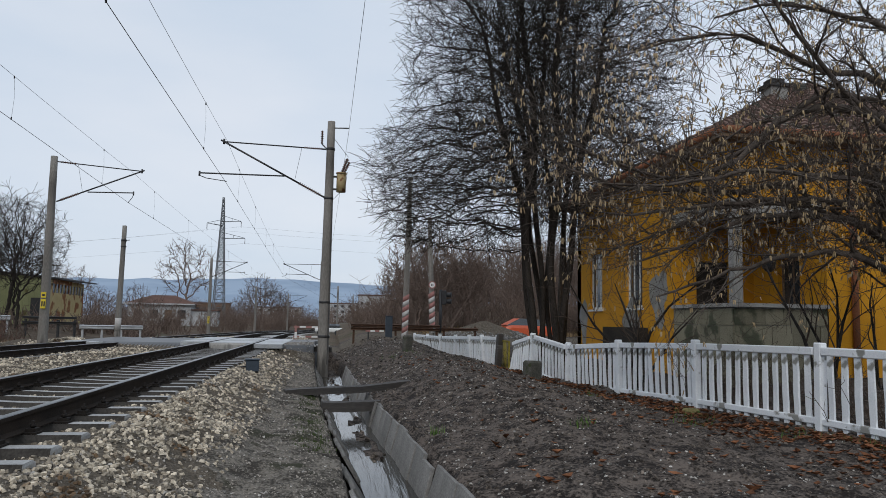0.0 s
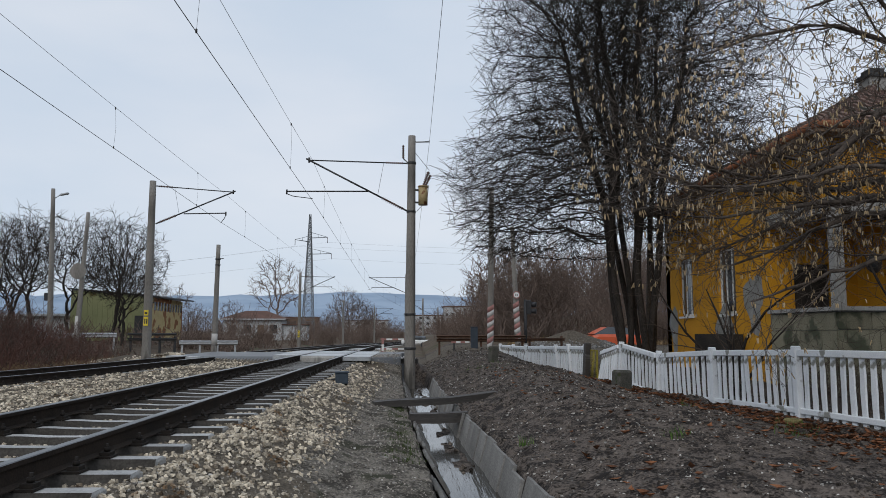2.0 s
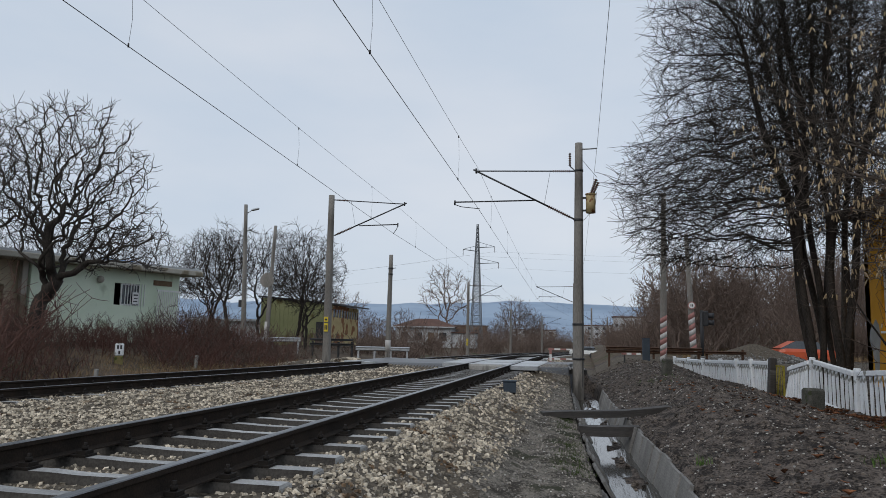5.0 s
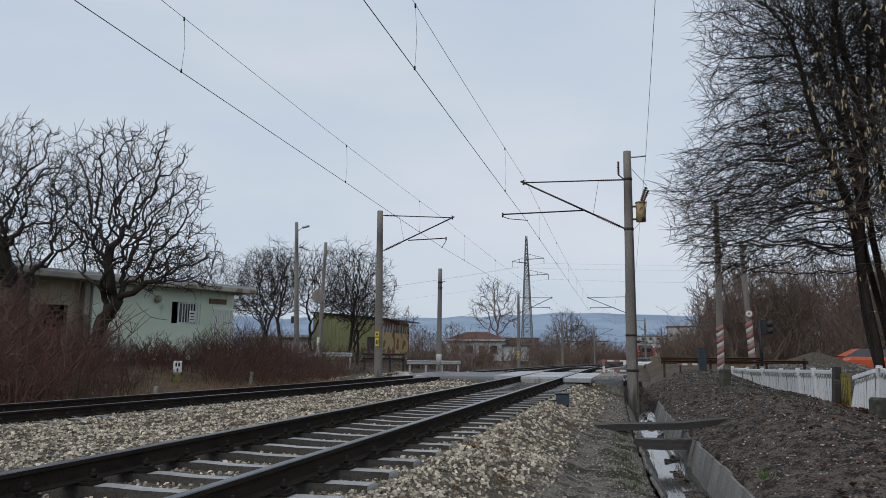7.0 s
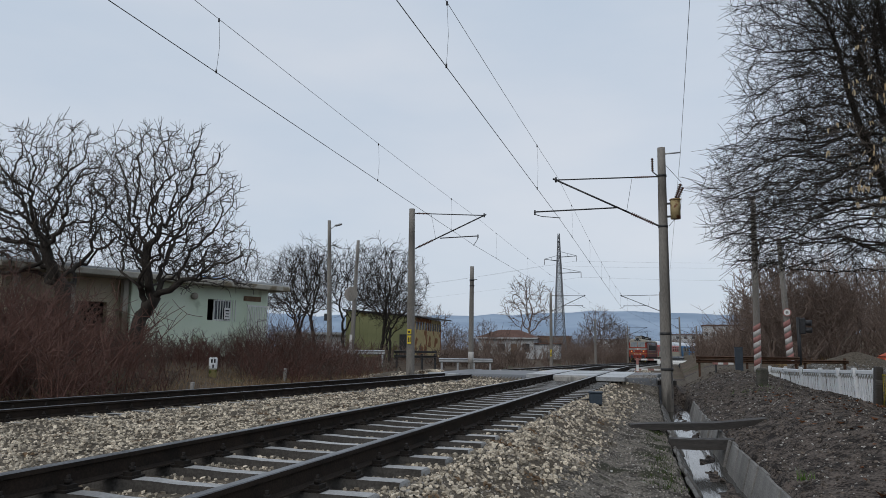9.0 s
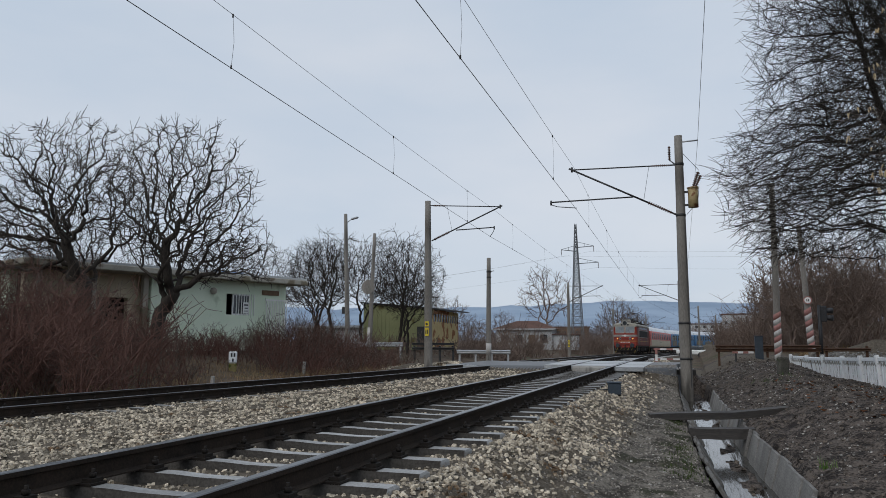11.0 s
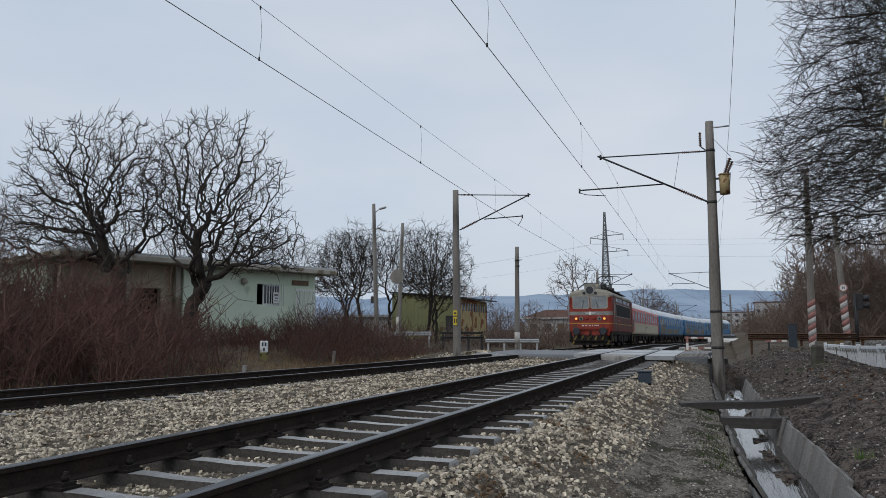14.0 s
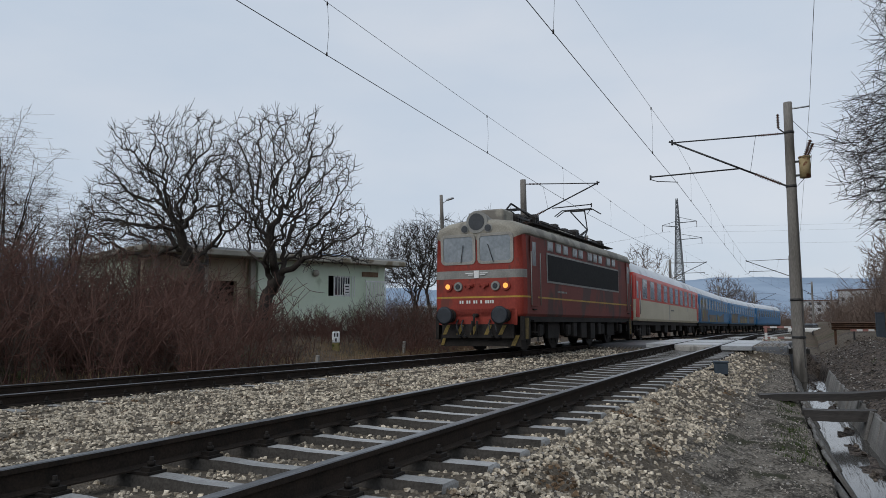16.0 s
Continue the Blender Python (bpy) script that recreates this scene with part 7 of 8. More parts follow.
def build_hills():
    m = bpy.data.materials.new("painted_haze_hills")
    m.use_nodes = True
    n, l = m.node_tree.nodes, m.node_tree.links
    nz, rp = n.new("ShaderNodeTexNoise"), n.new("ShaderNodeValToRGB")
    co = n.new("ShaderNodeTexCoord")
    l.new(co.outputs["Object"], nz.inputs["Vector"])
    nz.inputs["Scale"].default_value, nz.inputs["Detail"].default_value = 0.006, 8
    # blue-grey of distance haze is painted into the hills' base colour
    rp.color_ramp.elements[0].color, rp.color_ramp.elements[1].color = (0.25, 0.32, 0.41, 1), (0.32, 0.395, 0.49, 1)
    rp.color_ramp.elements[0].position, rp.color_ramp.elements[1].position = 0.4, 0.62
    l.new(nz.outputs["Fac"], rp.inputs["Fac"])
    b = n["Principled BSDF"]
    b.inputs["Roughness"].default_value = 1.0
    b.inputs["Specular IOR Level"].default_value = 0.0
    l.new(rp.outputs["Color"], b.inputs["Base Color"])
    for name, R, deg, k, lab in (("hills", 2300, [(-180, 3), (-75, 4.6), (-58, 4.6), (-47, 4.3), (-38, 3.0), (-28, 2.45), (-20, 2.55), (-12, 2.75), (-5, 3.05), (2, 2.75), (9, 2.4), (30, 2.2), (180, 3)], 0, "long wooded hills on the horizon, blue-grey from painted haze"),
                                 ("low_hills", 1500, [(-180, 1.2), (-40, 1.5), (-20, 1.3), (-12, 0.9), (0, 0.8), (10, 1.0), (180, 1.2)], 40, "lower rise before the hills, its haze painted in")):
        v, f = [], []
        N = 240
        for i in range(N + 1):
            a = -180 + 360 * i / N
            el = np.interp(a, [d[0] for d in deg], [d[1] for d in deg])
            rough = 0.07 * math.sin(a * 1.7 + k) + 0.05 * math.sin(a * 4.3 + k) + 0.03 * math.sin(a * 11 + k)
            zt = R * math.tan(radians(el + rough))
            s, c = math.sin(radians(a)), math.cos(radians(a))
            for rr, zz in ((R - 700, -10), (R - 250, zt * 0.62), (R, zt), (R + 500, zt * 0.6), (R + 900, -10)):
                v.append((rr * s, rr * c, zz))
        for i in range(N):
            for j in range(4):
                f.append((i * 5 + j, (i + 1) * 5 + j, (i + 1) * 5 + j + 1, i * 5 + j + 1))
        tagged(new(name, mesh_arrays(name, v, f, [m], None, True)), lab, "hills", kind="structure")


build_hills()


# ---- trees, shrubs and small growth ----
def lines_mesh(name, lines, mats, mi_of=None):
    """Tapered tubes for many polylines [(points, radii, sides, material index)], grouped and joined."""
    groups = {}
    for p, r, n, m in lines:
        groups.setdefault((len(p), n, m), []).append((p, r))
    V, F, MI, base = [], [], [], 0
    for (k, n, m), rows in groups.items():
        P = np.array([q[0] for q in rows], float)
        R = np.array([q[1] for q in rows], float)
        T = np.gradient(P, axis=1)
        T /= np.linalg.norm(T, axis=2, keepdims=True) + 1e-9
        ref = np.where(np.abs(T[:, :1, 2:3]) > 0.8, np.array([1.0, 0, 0]), np.array([0, 0, 1.0]))
        U = np.cross(T, np.broadcast_to(ref, T.shape))
        U /= np.linalg.norm(U, axis=2, keepdims=True) + 1e-9
        W = np.cross(T, U)
        a = np.arange(n) * 2 * np.pi / n
        ring = P[:, :, None] + R[:, :, None, None] * (U[:, :, None] * np.cos(a)[:, None] + W[:, :, None] * np.sin(a)[:, None])
        V.append(ring.reshape(-1, 3))
        g, i, j = np.meshgrid(np.arange(len(rows)), np.arange(k - 1), np.arange(n), indexing="ij")
        b = base + g * k * n + i * n
        j2 = (j + 1) % n
        F.append(np.stack([b + j, b + j2, b + n + j2, b + n + j], -1).reshape(-1, 4))
        MI.append(np.full(len(rows) * (k - 1) * n, m))
        base += len(rows) * k * n
    V, F, MI = np.concatenate(V), np.concatenate(F), np.concatenate(MI)
    me = bpy.data.meshes.new(name)
    me.vertices.add(len(V))
    me.vertices.foreach_set("co", V.ravel())
    me.loops.add(F.size)
    me.loops.foreach_set("vertex_index", F.ravel().astype(np.int32))
    me.polygons.add(len(F))
    me.polygons.foreach_set("loop_start", (np.arange(len(F)) * 4).astype(np.int32))
    me.polygons.foreach_set("loop_total", np.full(len(F), 4, np.int32))
    for m in mats:
        me.materials.append(m)
    me.polygons.foreach_set("material_index", MI.astype(np.int32))
    me.polygons.foreach_set("use_smooth", np.ones(len(F), bool))
    me.update(calc_edges=True)
    return me


def unit(v):
    return v / (np.linalg.norm(v) + 1e-9)


def grow(out, g, p, d, L, r, level, P):
    """One branch and all that springs from it. P: per level a dict (points, wander, lift, kids, from, angle, ratio, thick)."""
    c = P[level]
    n = c["points"]
    pts, rad, dirs = [p], [r], [d]
    for k in range(1, n):
        d = unit(d + g.normal(0, c["wander"], 3) + np.array([0, 0, c["lift"]]))
        p = p + d * (L / (n - 1))
        pts.append(p)
        dirs.append(d)
        rad.append(max(r * (1 - c.get("taper", 0.75) * k / (n - 1)), 0.0025 * c.get("min", 1)))
    out.append((pts, rad, c.get("sides", 4), c.get("mat", 0)))
    if level + 1 >= len(P):
        return
    kids = c["kids"]
    kids = int(kids) + (g.random() < kids - int(kids))
    for j in range(kids):
        u = c["from"] + (1 - c["from"]) * (j + g.random()) / kids
        f = u * (n - 1)
        i = min(int(f), n - 2)
        q = pts[i] + (pts[i + 1] - pts[i]) * (f - i)
        ax = unit(np.cross(dirs[i], g.normal(0, 1, 3)))
        an = np.radians(c["angle"]) * g.uniform(0.6, 1.25)
        nd = unit(dirs[i] * np.cos(an) + np.cross(ax, dirs[i]) * np.sin(an))
        rr = min((rad[i] + (rad[i + 1] - rad[i]) * (f - i)) * c["thick"], r * 0.8)
        grow(out, g, q, nd, L * c["ratio"] * g.uniform(0.6, 1.2) * (1.15 - 0.5 * u), rr, level + 1, P)


def tree_parts(t, lines, mats, split=2):
    """Trunk and limbs in one part, the twigs of the crown in another."""
    thick = [l for l in lines if l[3] == 0]
    thin = [l for l in lines if l[3] != 0]
    ob = new("trunk", lines_mesh("trunk", thick, [mats[0]]))
    ob.parent = t
    if thin:
        ob = new("crown", lines_mesh("crown", [(p, r, n, 0) for p, r, n, m in thin], [mats[1]]))
        ob.parent = t


def colonise(g, seeds, goals, step, reach, near, wander=0.2, lift=0.0, rounds=90):
    """Branches that grow step by step towards the goals of a crown. seeds: polylines, each [points]. Returns nodes and the parent of each."""
    P, par = [], []
    for line in seeds:
        for k, q in enumerate(line):
            par.append(len(P) - 1 if k else -1)
            P.append(np.array(q, float))
    best = np.full(len(goals), 1e9)
    who = np.zeros(len(goals), int)
    alive = np.ones(len(goals), bool)
    fresh = list(range(len(P)))
    for _ in range(rounds):
        F = np.array([P[k] for k in fresh])
        for a in range(0, len(F), 400):
            d = np.linalg.norm(goals[:, None] - F[None, a:a + 400], axis=2)
            m = d.argmin(1)
            dm = d[np.arange(len(goals)), m]
            up = dm < best
            best[up], who[up] = dm[up], np.array(fresh)[a + m[up]]
        alive &= best > near
        act = np.where(alive & (best < reach))[0]
        if not len(act):
            break
        fresh = []
        for k in np.unique(who[act]):
            w = goals[act[who[act] == k]] - P[k]
            d = (w / np.linalg.norm(w, axis=1)[:, None]).mean(0)
            if par[k] >= 0:
                d = d + 0.35 * unit(P[k] - P[par[k]])
            d = unit(unit(d) + g.normal(0, wander, 3) + np.array([0, 0, lift]))
            par.append(int(k))
            P.append(P[k] + d * step)
            fresh.append(len(P) - 1)
    return np.array(P), np.array(par)


def crown_lines(P, par, tip, power, most, thin, sides=(7, 4, 3)):
    """Polylines with radii by the pipe model; those thinner than thin get material 1. Also returns the radius of each node."""
    n = len(P)
    acc = np.zeros(n)
    kids = [[] for _ in range(n)]
    for k in range(n - 1, -1, -1):
        if acc[k] == 0:
            acc[k] = tip ** power
        if par[k] >= 0:
            acc[par[k]] += acc[k]
            kids[par[k]].append(k)
    R = np.minimum(acc ** (1 / power), most)
    out = []
    stack = [(k, None) for k in range(n) if par[k] < 0]
    while stack:
        k, start = stack.pop()
        line = [] if start is None else [start]
        while True:
            line.append(k)
            c = sorted(kids[k], key=lambda q: -R[q])
            if not c:
                break
            stack += [(q, k) for q in c[1:]]
            k = c[0]
        if len(line) > 1:
            rad = [float(R[q]) for q in line]
            if start is not None:
                rad[0] = rad[1]
            m = 0 if rad[0] > thin else 1
            out.append(([P[q] for q in line], rad, sides[0] if rad[0] > 3 * thin else sides[1] if m == 0 else sides[2], m))
    return out, R


def twigs(out, g, P, par, R, below, count, length, tip, sag=0.0, out_from=None, curl=0.3):
    """Fine twigs on every node thinner than below."""
    for k in range(len(P)):
        if R[k] > below or par[k] < 0:
            continue
        d0 = unit(P[k] - P[par[k]])
        for _ in range(int(count) + (g.random() < count % 1)):
            d = unit(d0 + g.normal(0, 0.65, 3) + (0.35 * unit(P[k] - out_from) if out_from is not None else 0))
            L = g.uniform(*length)
            pts = [P[k]]
            for i in range(2):
                d = unit(d + g.normal(0, curl * 0.6, 3) + np.array([0, 0, sag]))
                pts.append(pts[-1] + d * L / 2)
            out.append((pts, [tip * 1.25, tip, tip * 0.7], 3, 1))


def in_crown(g, n, centre, radii, shell=0.55):
    """Goals inside an ellipsoid, thicker towards its skin."""
    v = g.normal(0, 1, (n, 3))
    v /= np.linalg.norm(v, axis=1)[:, None]
    return np.array(centre) + v * (g.random(n) ** shell)[:, None] * np.array(radii)


def big_tree():
    g = np.random.default_rng(31)
    t = thing("ash_tree", pose(0, 0, 0), "huge bare many-stemmed tree with a dense dark crown of twigs", "tree")
    z = -0.7
    seeds = []
    for x, y, bx, by, h in ((6.35, 23.4, -0.6, -0.6, 11.0), (7.6, 24.0, 0.8, 0.6, 12.0), (6.95, 24.2, -1.2, 1.0, 12.0), (6.55, 23.6, -1.9, 0.2, 11.5), (6.85, 23.8, -0.7, 0.3, 13.0), (7.10, 23.5, 0.1, -0.5, 13.5), (7.25, 24.1, -0.2, 0.8, 12.5), (7.45, 23.7, 1.6, -0.2, 12.0)):
        n = int(h / 0.3)
        seeds.append([(x + bx * (k / n) ** 1.6 + 0.10 * math.sin(k * 0.31 + x * 9), y + by * k / n + 0.10 * math.sin(k * 0.27 + y), z + 0.3 * k) for k in range(n)])
    goals = np.concatenate([in_crown(g, 12500, (6.9, 23.7, 10.5), (4.9, 3.4, 8.6), 0.7), in_crown(g, 2200, (3.4, 23.0, 5.3), (2.5, 2.2, 2.6), 0.6), in_crown(g, 6000, (6.4, 23.6, 9.5), (2.5, 1.6, 5.2), 0.8)])
    goals = goals[(goals[:, 2] > np.interp(goals[:, 0], [1, 3, 5, 6, 9], [3.6, 3.0, 3.2, 4.0, 3.6])) & (goals[:, 2] < 14.5)]
    P, par = colonise(g, seeds, goals, 0.23, 3.2, 0.24, 0.28, 0.02)
    L, R = crown_lines(P, par, 0.0078, 2.35, 0.23, 0.022)
    twigs(L, g, P, par, R, 0.016, 2.4, (0.30, 0.95), 0.0066, -0.04, np.array([6.8, 23.7, 7.0]))
    # upright suckers along the stems
    high = P[:, 2] > 3.5
    twigs(L, g, P, par, np.where(high & (R > 0.03), 0.0, 1.0), 0.5, 6.0, (0.5, 1.6), 0.0085, 0.22)
    tree_parts(t, L, (M["bark"], M["bark"]))
    t = thing("lime_tree", pose(0, 0, 0), "slender grey bare tree beside the huge tree", "tree")
    trunk = [(7.75 + 0.35 * (k / 22) ** 2, 24.9, z + 0.32 * k) for k in range(22)]
    P, par = colonise(g, [trunk], in_crown(g, 420, (8.4, 25.2, 7.2), (3.0, 2.6, 3.4), 0.6), 0.28, 3.5, 0.45, 0.2)
    L, R = crown_lines(P, par, 0.010, 2.2, 0.25, 0.022)
    twigs(L, g, P, par, R, 0.016, 1.5, (0.4, 1.0), 0.0062, 0.0)
    tree_parts(t, L, (M["barkgrey"], M["bark"]))


def catkins(name, tips, parent, g):
    """Hanging catkins in twos and threes at the twig tips."""
    q = np.array([(0, 0, 0), (0.5, 0, -0.2), (-0.25, 0.43, -0.2), (-0.25, -0.43, -0.2), (0.42, 0, -0.85), (-0.2, 0.36, -0.85), (-0.2, -0.36, -0.85), (0, 0, -1.0)])
    tri = np.array([(0, 1, 2), (0, 2, 3), (0, 3, 1), (1, 4, 5), (1, 5, 2), (2, 5, 6), (2, 6, 3), (3, 6, 4), (3, 4, 1), (7, 5, 4), (7, 6, 5), (7, 4, 6)])
    V, F = [], []
    for p in tips:
        for k in range(g.integers(1, 4)):
            s = g.uniform(0.05, 0.095)
            v = q * np.array([0.017, 0.017, s]) * np.array([1.1, 1.1, 1])
            sway = g.normal(0, 0.22, 2)
            v[:, 0] += -v[:, 2] * sway[0]
            v[:, 1] += -v[:, 2] * sway[1]
            V.append(v + p + np.append(g.normal(0, 0.012, 2), 0))
            F.append(tri + 8 * (len(V) - 1))
    ob = new(name, mesh_arrays(name, np.concatenate(V).tolist(), np.concatenate(F).tolist(), [M["catkin"]]))
    ob.parent = parent
    tagged(ob, "pale brown hanging catkins", kind="stuff")


def limb(points, r0, r1, g, n=14):
    c = spline(points, 0.05)
    c = c[np.linspace(0, len(c) - 1, n).astype(int)] + g.normal(0, 0.02, (n, 3))
    return [p for p in c], list(np.linspace(r0, r1, n))


def hazel():
    g = np.random.default_rng(44)
    t = thing("hazel_tree", pose(0, 0, 0), "bare hazel tree hung with pale catkins over the fence", "tree")
    L = []
    P = [dict(points=6, wander=0.16, lift=0.03, kids=4, angle=42, ratio=0.55, thick=0.55, sides=4, mat=0, **{"from": 0.15}),
         dict(points=5, wander=0.20, lift=0.02, kids=4.5, angle=42, ratio=0.55, thick=0.6, sides=3, mat=1, min=1.3, **{"from": 0.2}),
         dict(points=4, wander=0.20, lift=0.0, kids=0, angle=40, ratio=0.5, thick=0.6, sides=3, mat=1, min=1.1, **{"from": 0.2})]
    root = (11.2, 11.6, -0.6)
    limbs = [([root, (10.6, 11.3, 2.6), (9.2, 10.8, 4.05), (8.1, 10.6, 4.35), (7.0, 10.4, 4.1), (6.0, 10.4, 3.3), (5.0, 10.3, 3.0), (3.9, 10.2, 3.2)], 0.15, 0.018),
             ([root, (10.4, 11.6, 1.9), (9.0, 11.2, 3.35), (8.0, 11.0, 3.30), (6.6, 10.9, 3.0), (5.4, 10.8, 2.9), (4.2, 10.6, 2.9), (3.0, 10.5, 3.3)], 0.13, 0.016),
             ([root, (10.2, 11.2, 1.4), (9.0, 10.6, 2.55), (7.6, 10.4, 2.75), (6.2, 10.3, 2.70), (5.0, 10.2, 2.5), (3.8, 10.1, 2.35)], 0.12, 0.016),
             ([root, (10.0, 11.0, 1.2), (8.9, 10.6, 2.15), (7.6, 10.5, 2.55), (6.3, 10.4, 2.45), (5.2, 10.4, 2.0), (4.4, 10.3, 1.7)], 0.13, 0.014),
             ([root, (10.9, 11.2, 3.4), (9.6, 11.0, 5.7), (8.2, 10.8, 6.0), (6.9, 10.7, 6.05), (5.8, 10.6, 5.7)], 0.12, 0.016),
             ([root, (10.8, 11.4, 3.0), (9.3, 11.0, 4.8), (7.8, 10.9, 5.1), (6.4, 10.8, 5.5), (5.2, 10.7, 5.3), (4.2, 10.6, 4.9)], 0.12, 0.015),
             ([root, (10.0, 11.0, 0.9), (8.9, 10.6, 1.65), (7.6, 10.3, 1.95), (6.3, 10.2, 1.75), (5.2, 10.2, 1.4), (4.6, 10.1, 1.2)], 0.10, 0.013),
             ([root, (10.4, 10.8, 3.0), (8.7, 10.4, 3.9), (7.3, 10.0, 4.7), (6.2, 9.8, 5.9), (5.8, 9.8, 7.0)], 0.10, 0.015)]
    more = []
    for k in range(4):
        pts, r0, r1 = limbs[k % 7]
        off = np.array([g.normal(0, 0.25), g.normal(0, 0.6), g.normal(0.15, 0.45)])
        more.append(([root] + [tuple(np.array(q) + off * min(1, 0.4 + 0.2 * j)) for j, q in enumerate(pts[1:])], r0 * 0.62, r1))
    seeds, goals = [], []
    for pts, r0, r1 in limbs + more:
        p, r = limb(pts, r0 * 1.0, r1 * 1.0, g, 26)
        L.append((p, r, 7, 0))
        seeds.append(p[5:])
        for k in range(7, 26):
            goals.append(p[k] + g.normal(0, 1, (30, 3)) * np.array([0.50, 0.60, 0.48]))
            d = unit((p[k] - p[k - 1]) + g.normal(0, 0.16, 3) + np.array([0, 0, 0.03]))
            grow(L, g, p[k], d, g.uniform(0.8, 1.9), r[k] * 0.5, 0, P)
    goals = np.concatenate(goals)
    P2, par = colonise(g, seeds, goals[goals[:, 2] > 1.7], 0.13, 1.6, 0.17, 0.30, 0.01, 60)
    lines, R = crown_lines(P2, par, 0.0050, 2.5, 0.024, 0.012)
    first = sum(len(q) for q in seeds)
    L += [q for q in lines if len(q[0]) < 18]
    twigs(L, g, P2[first:], np.where(par[first:] >= first, par[first:] - first, -1), R[first:], 0.012, 1.3, (0.12, 0.40), 0.0040, 0.02)
    tips = [q[0][-1] for q in L if q[3] == 1 and g.random() < 0.28 and q[0][-1][1] < 12.4]
    tree_parts(t, L, (M["hazelbark"], M["hazelbark"]))
    catkins("catkin_cluster", tips, t, g)
    # two saplings inside the garden
    S = [dict(points=6, wander=0.14, lift=0.05, kids=5, angle=38, ratio=0.55, thick=0.6, sides=5, mat=0, **{"from": 0.3}), P[1], P[2]]
    for x, y, stems, lab in ((9.05, 12.6, 4, "young bare sapling with forked stems"), (6.5, 15.4, 3, "crooked bare shrub behind the fence"), (7.1, 15.9, 3, "crooked bare shrub behind the fence"), (10.6, 13.2, 3, "young bare sapling with forked stems")):
        t = thing("sapling", pose(0, 0, 0), lab, "shrub", "garden saplings")
        L = []
        for _ in range(stems):
            grow(L, g, np.array([x, y, -0.6]), unit(np.array([g.normal(0, 0.35), g.normal(0, 0.2), 1.0])), g.uniform(2.2, 3.4), 0.045, 0, S)
        tree_parts(t, L, (M["bark"], M["twig"]))


def walnut():
    g = np.random.default_rng(52)
    for trunk, crowns, low, lab in (
            ([(-21.7, 22.0, 0.2), (-21.72, 22.0, 1.0), (-21.78, 22.0, 1.9), (-21.8, 22.05, 2.9)],
             (((-23.0, 22.0, 6.0), (3.8, 3.2, 3.6), 1700), ((-26.2, 22.0, 4.9), (2.6, 2.2, 1.9), 520)), ((-29, 3.2), (-23.5, 3.6), (-21.5, 5.0), (-19, 4.8)), "spreading bare walnut tree with gnarled dark limbs"),
            ([(-18.75, 22.4, 0.2), (-18.72, 22.4, 0.9), (-18.6, 22.4, 1.7)],
             (((-17.95, 22.4, 5.6), (3.1, 2.9, 3.6), 1500), ((-15.9, 22.4, 3.9), (2.0, 2.0, 1.6), 380)), ((-21, 5.2), (-19, 3.8), (-17, 3.4), (-14, 2.5)), "bare walnut tree with low forked trunk and twisted limbs")):
        t = thing("walnut_tree", pose(0, 0, 0), lab, "tree", "walnut trees")
        trunk = [(trunk[0][0], trunk[0][1], land_at(*trunk[0][:2]) - 0.2)] + trunk[1:]
        goals = np.concatenate([in_crown(g, n, c, r, 0.5) for c, r, n in crowns])
        goals = goals[goals[:, 2] > np.interp(goals[:, 0], [q[0] for q in low], [q[1] for q in low])]
        P, par = colonise(g, [trunk], goals, 0.22, 6.0, 0.32, 0.50, 0.02)
        L, R = crown_lines(P, par, 0.0125, 2.02, 0.32, 0.030)
        twigs(L, g, P, par, R, 0.026, 1.7, (0.15, 0.50), 0.0088, 0.08, np.array(crowns[0][0]), 0.5)
        tree_parts(t, L, (M["walnutbark"], M["walnutbark"]))


def plain_tree(g, h, r, spread=1.0, dense=1.0, thin=3.0):
    P = [dict(points=7, wander=0.07, lift=0.08, kids=10 * dense, angle=42 * spread, ratio=0.48, thick=0.5, sides=6, mat=0, **{"from": 0.22}),
         dict(points=5, wander=0.16, lift=0.07, kids=6 * dense, angle=40, ratio=0.52, thick=0.6, sides=4, mat=1, min=thin * 1.2, **{"from": 0.2}),
         dict(points=4, wander=0.18, lift=0.05, kids=4.5 * dense, angle=38, ratio=0.55, thick=0.65, sides=3, mat=1, min=thin, **{"from": 0.15}),
         dict(points=3, wander=0.18, lift=0.05, kids=0, angle=35, ratio=0.5, thick=0.6, sides=3, mat=1, min=thin * 0.8, **{"from": 0.2})]
    L = []
    for k in range(2 if spread > 1 else 1):
        grow(L, g, np.array([0.1 * k, 0, -0.3]), unit(np.array([g.normal(0, 0.12), g.normal(0, 0.12), 1])), h, r, 0, P)
    return L


def round_tree(g, h, w, n, step, tip, twig):
    """A bare tree with a forked trunk and a rounded crown, h high and w its half width."""
    trunk = [(0.06 * k, 0.03 * k, -0.3 + 0.3 * k) for k in range(int(h / 1.2))]
    goals = np.concatenate([in_crown(g, n, (0.2, 0, h * 0.66), (w, w, h * 0.34), 0.5), in_crown(g, n // 3, (g.normal(0, 0.8), g.normal(0, 0.8), h * 0.48), (w * 0.9, w * 0.9, h * 0.16), 0.6)])
    P, par = colonise(g, [trunk], goals, step, h, step * 1.5, 0.3, 0.03)
    L, R = crown_lines(P, par, tip, 2.3, 0.2, tip * 2.2, (6, 4, 3))
    twigs(L, g, P, par, R, tip * 1.9, 2.2, (0.3, 0.85), twig, 0.06)
    return L


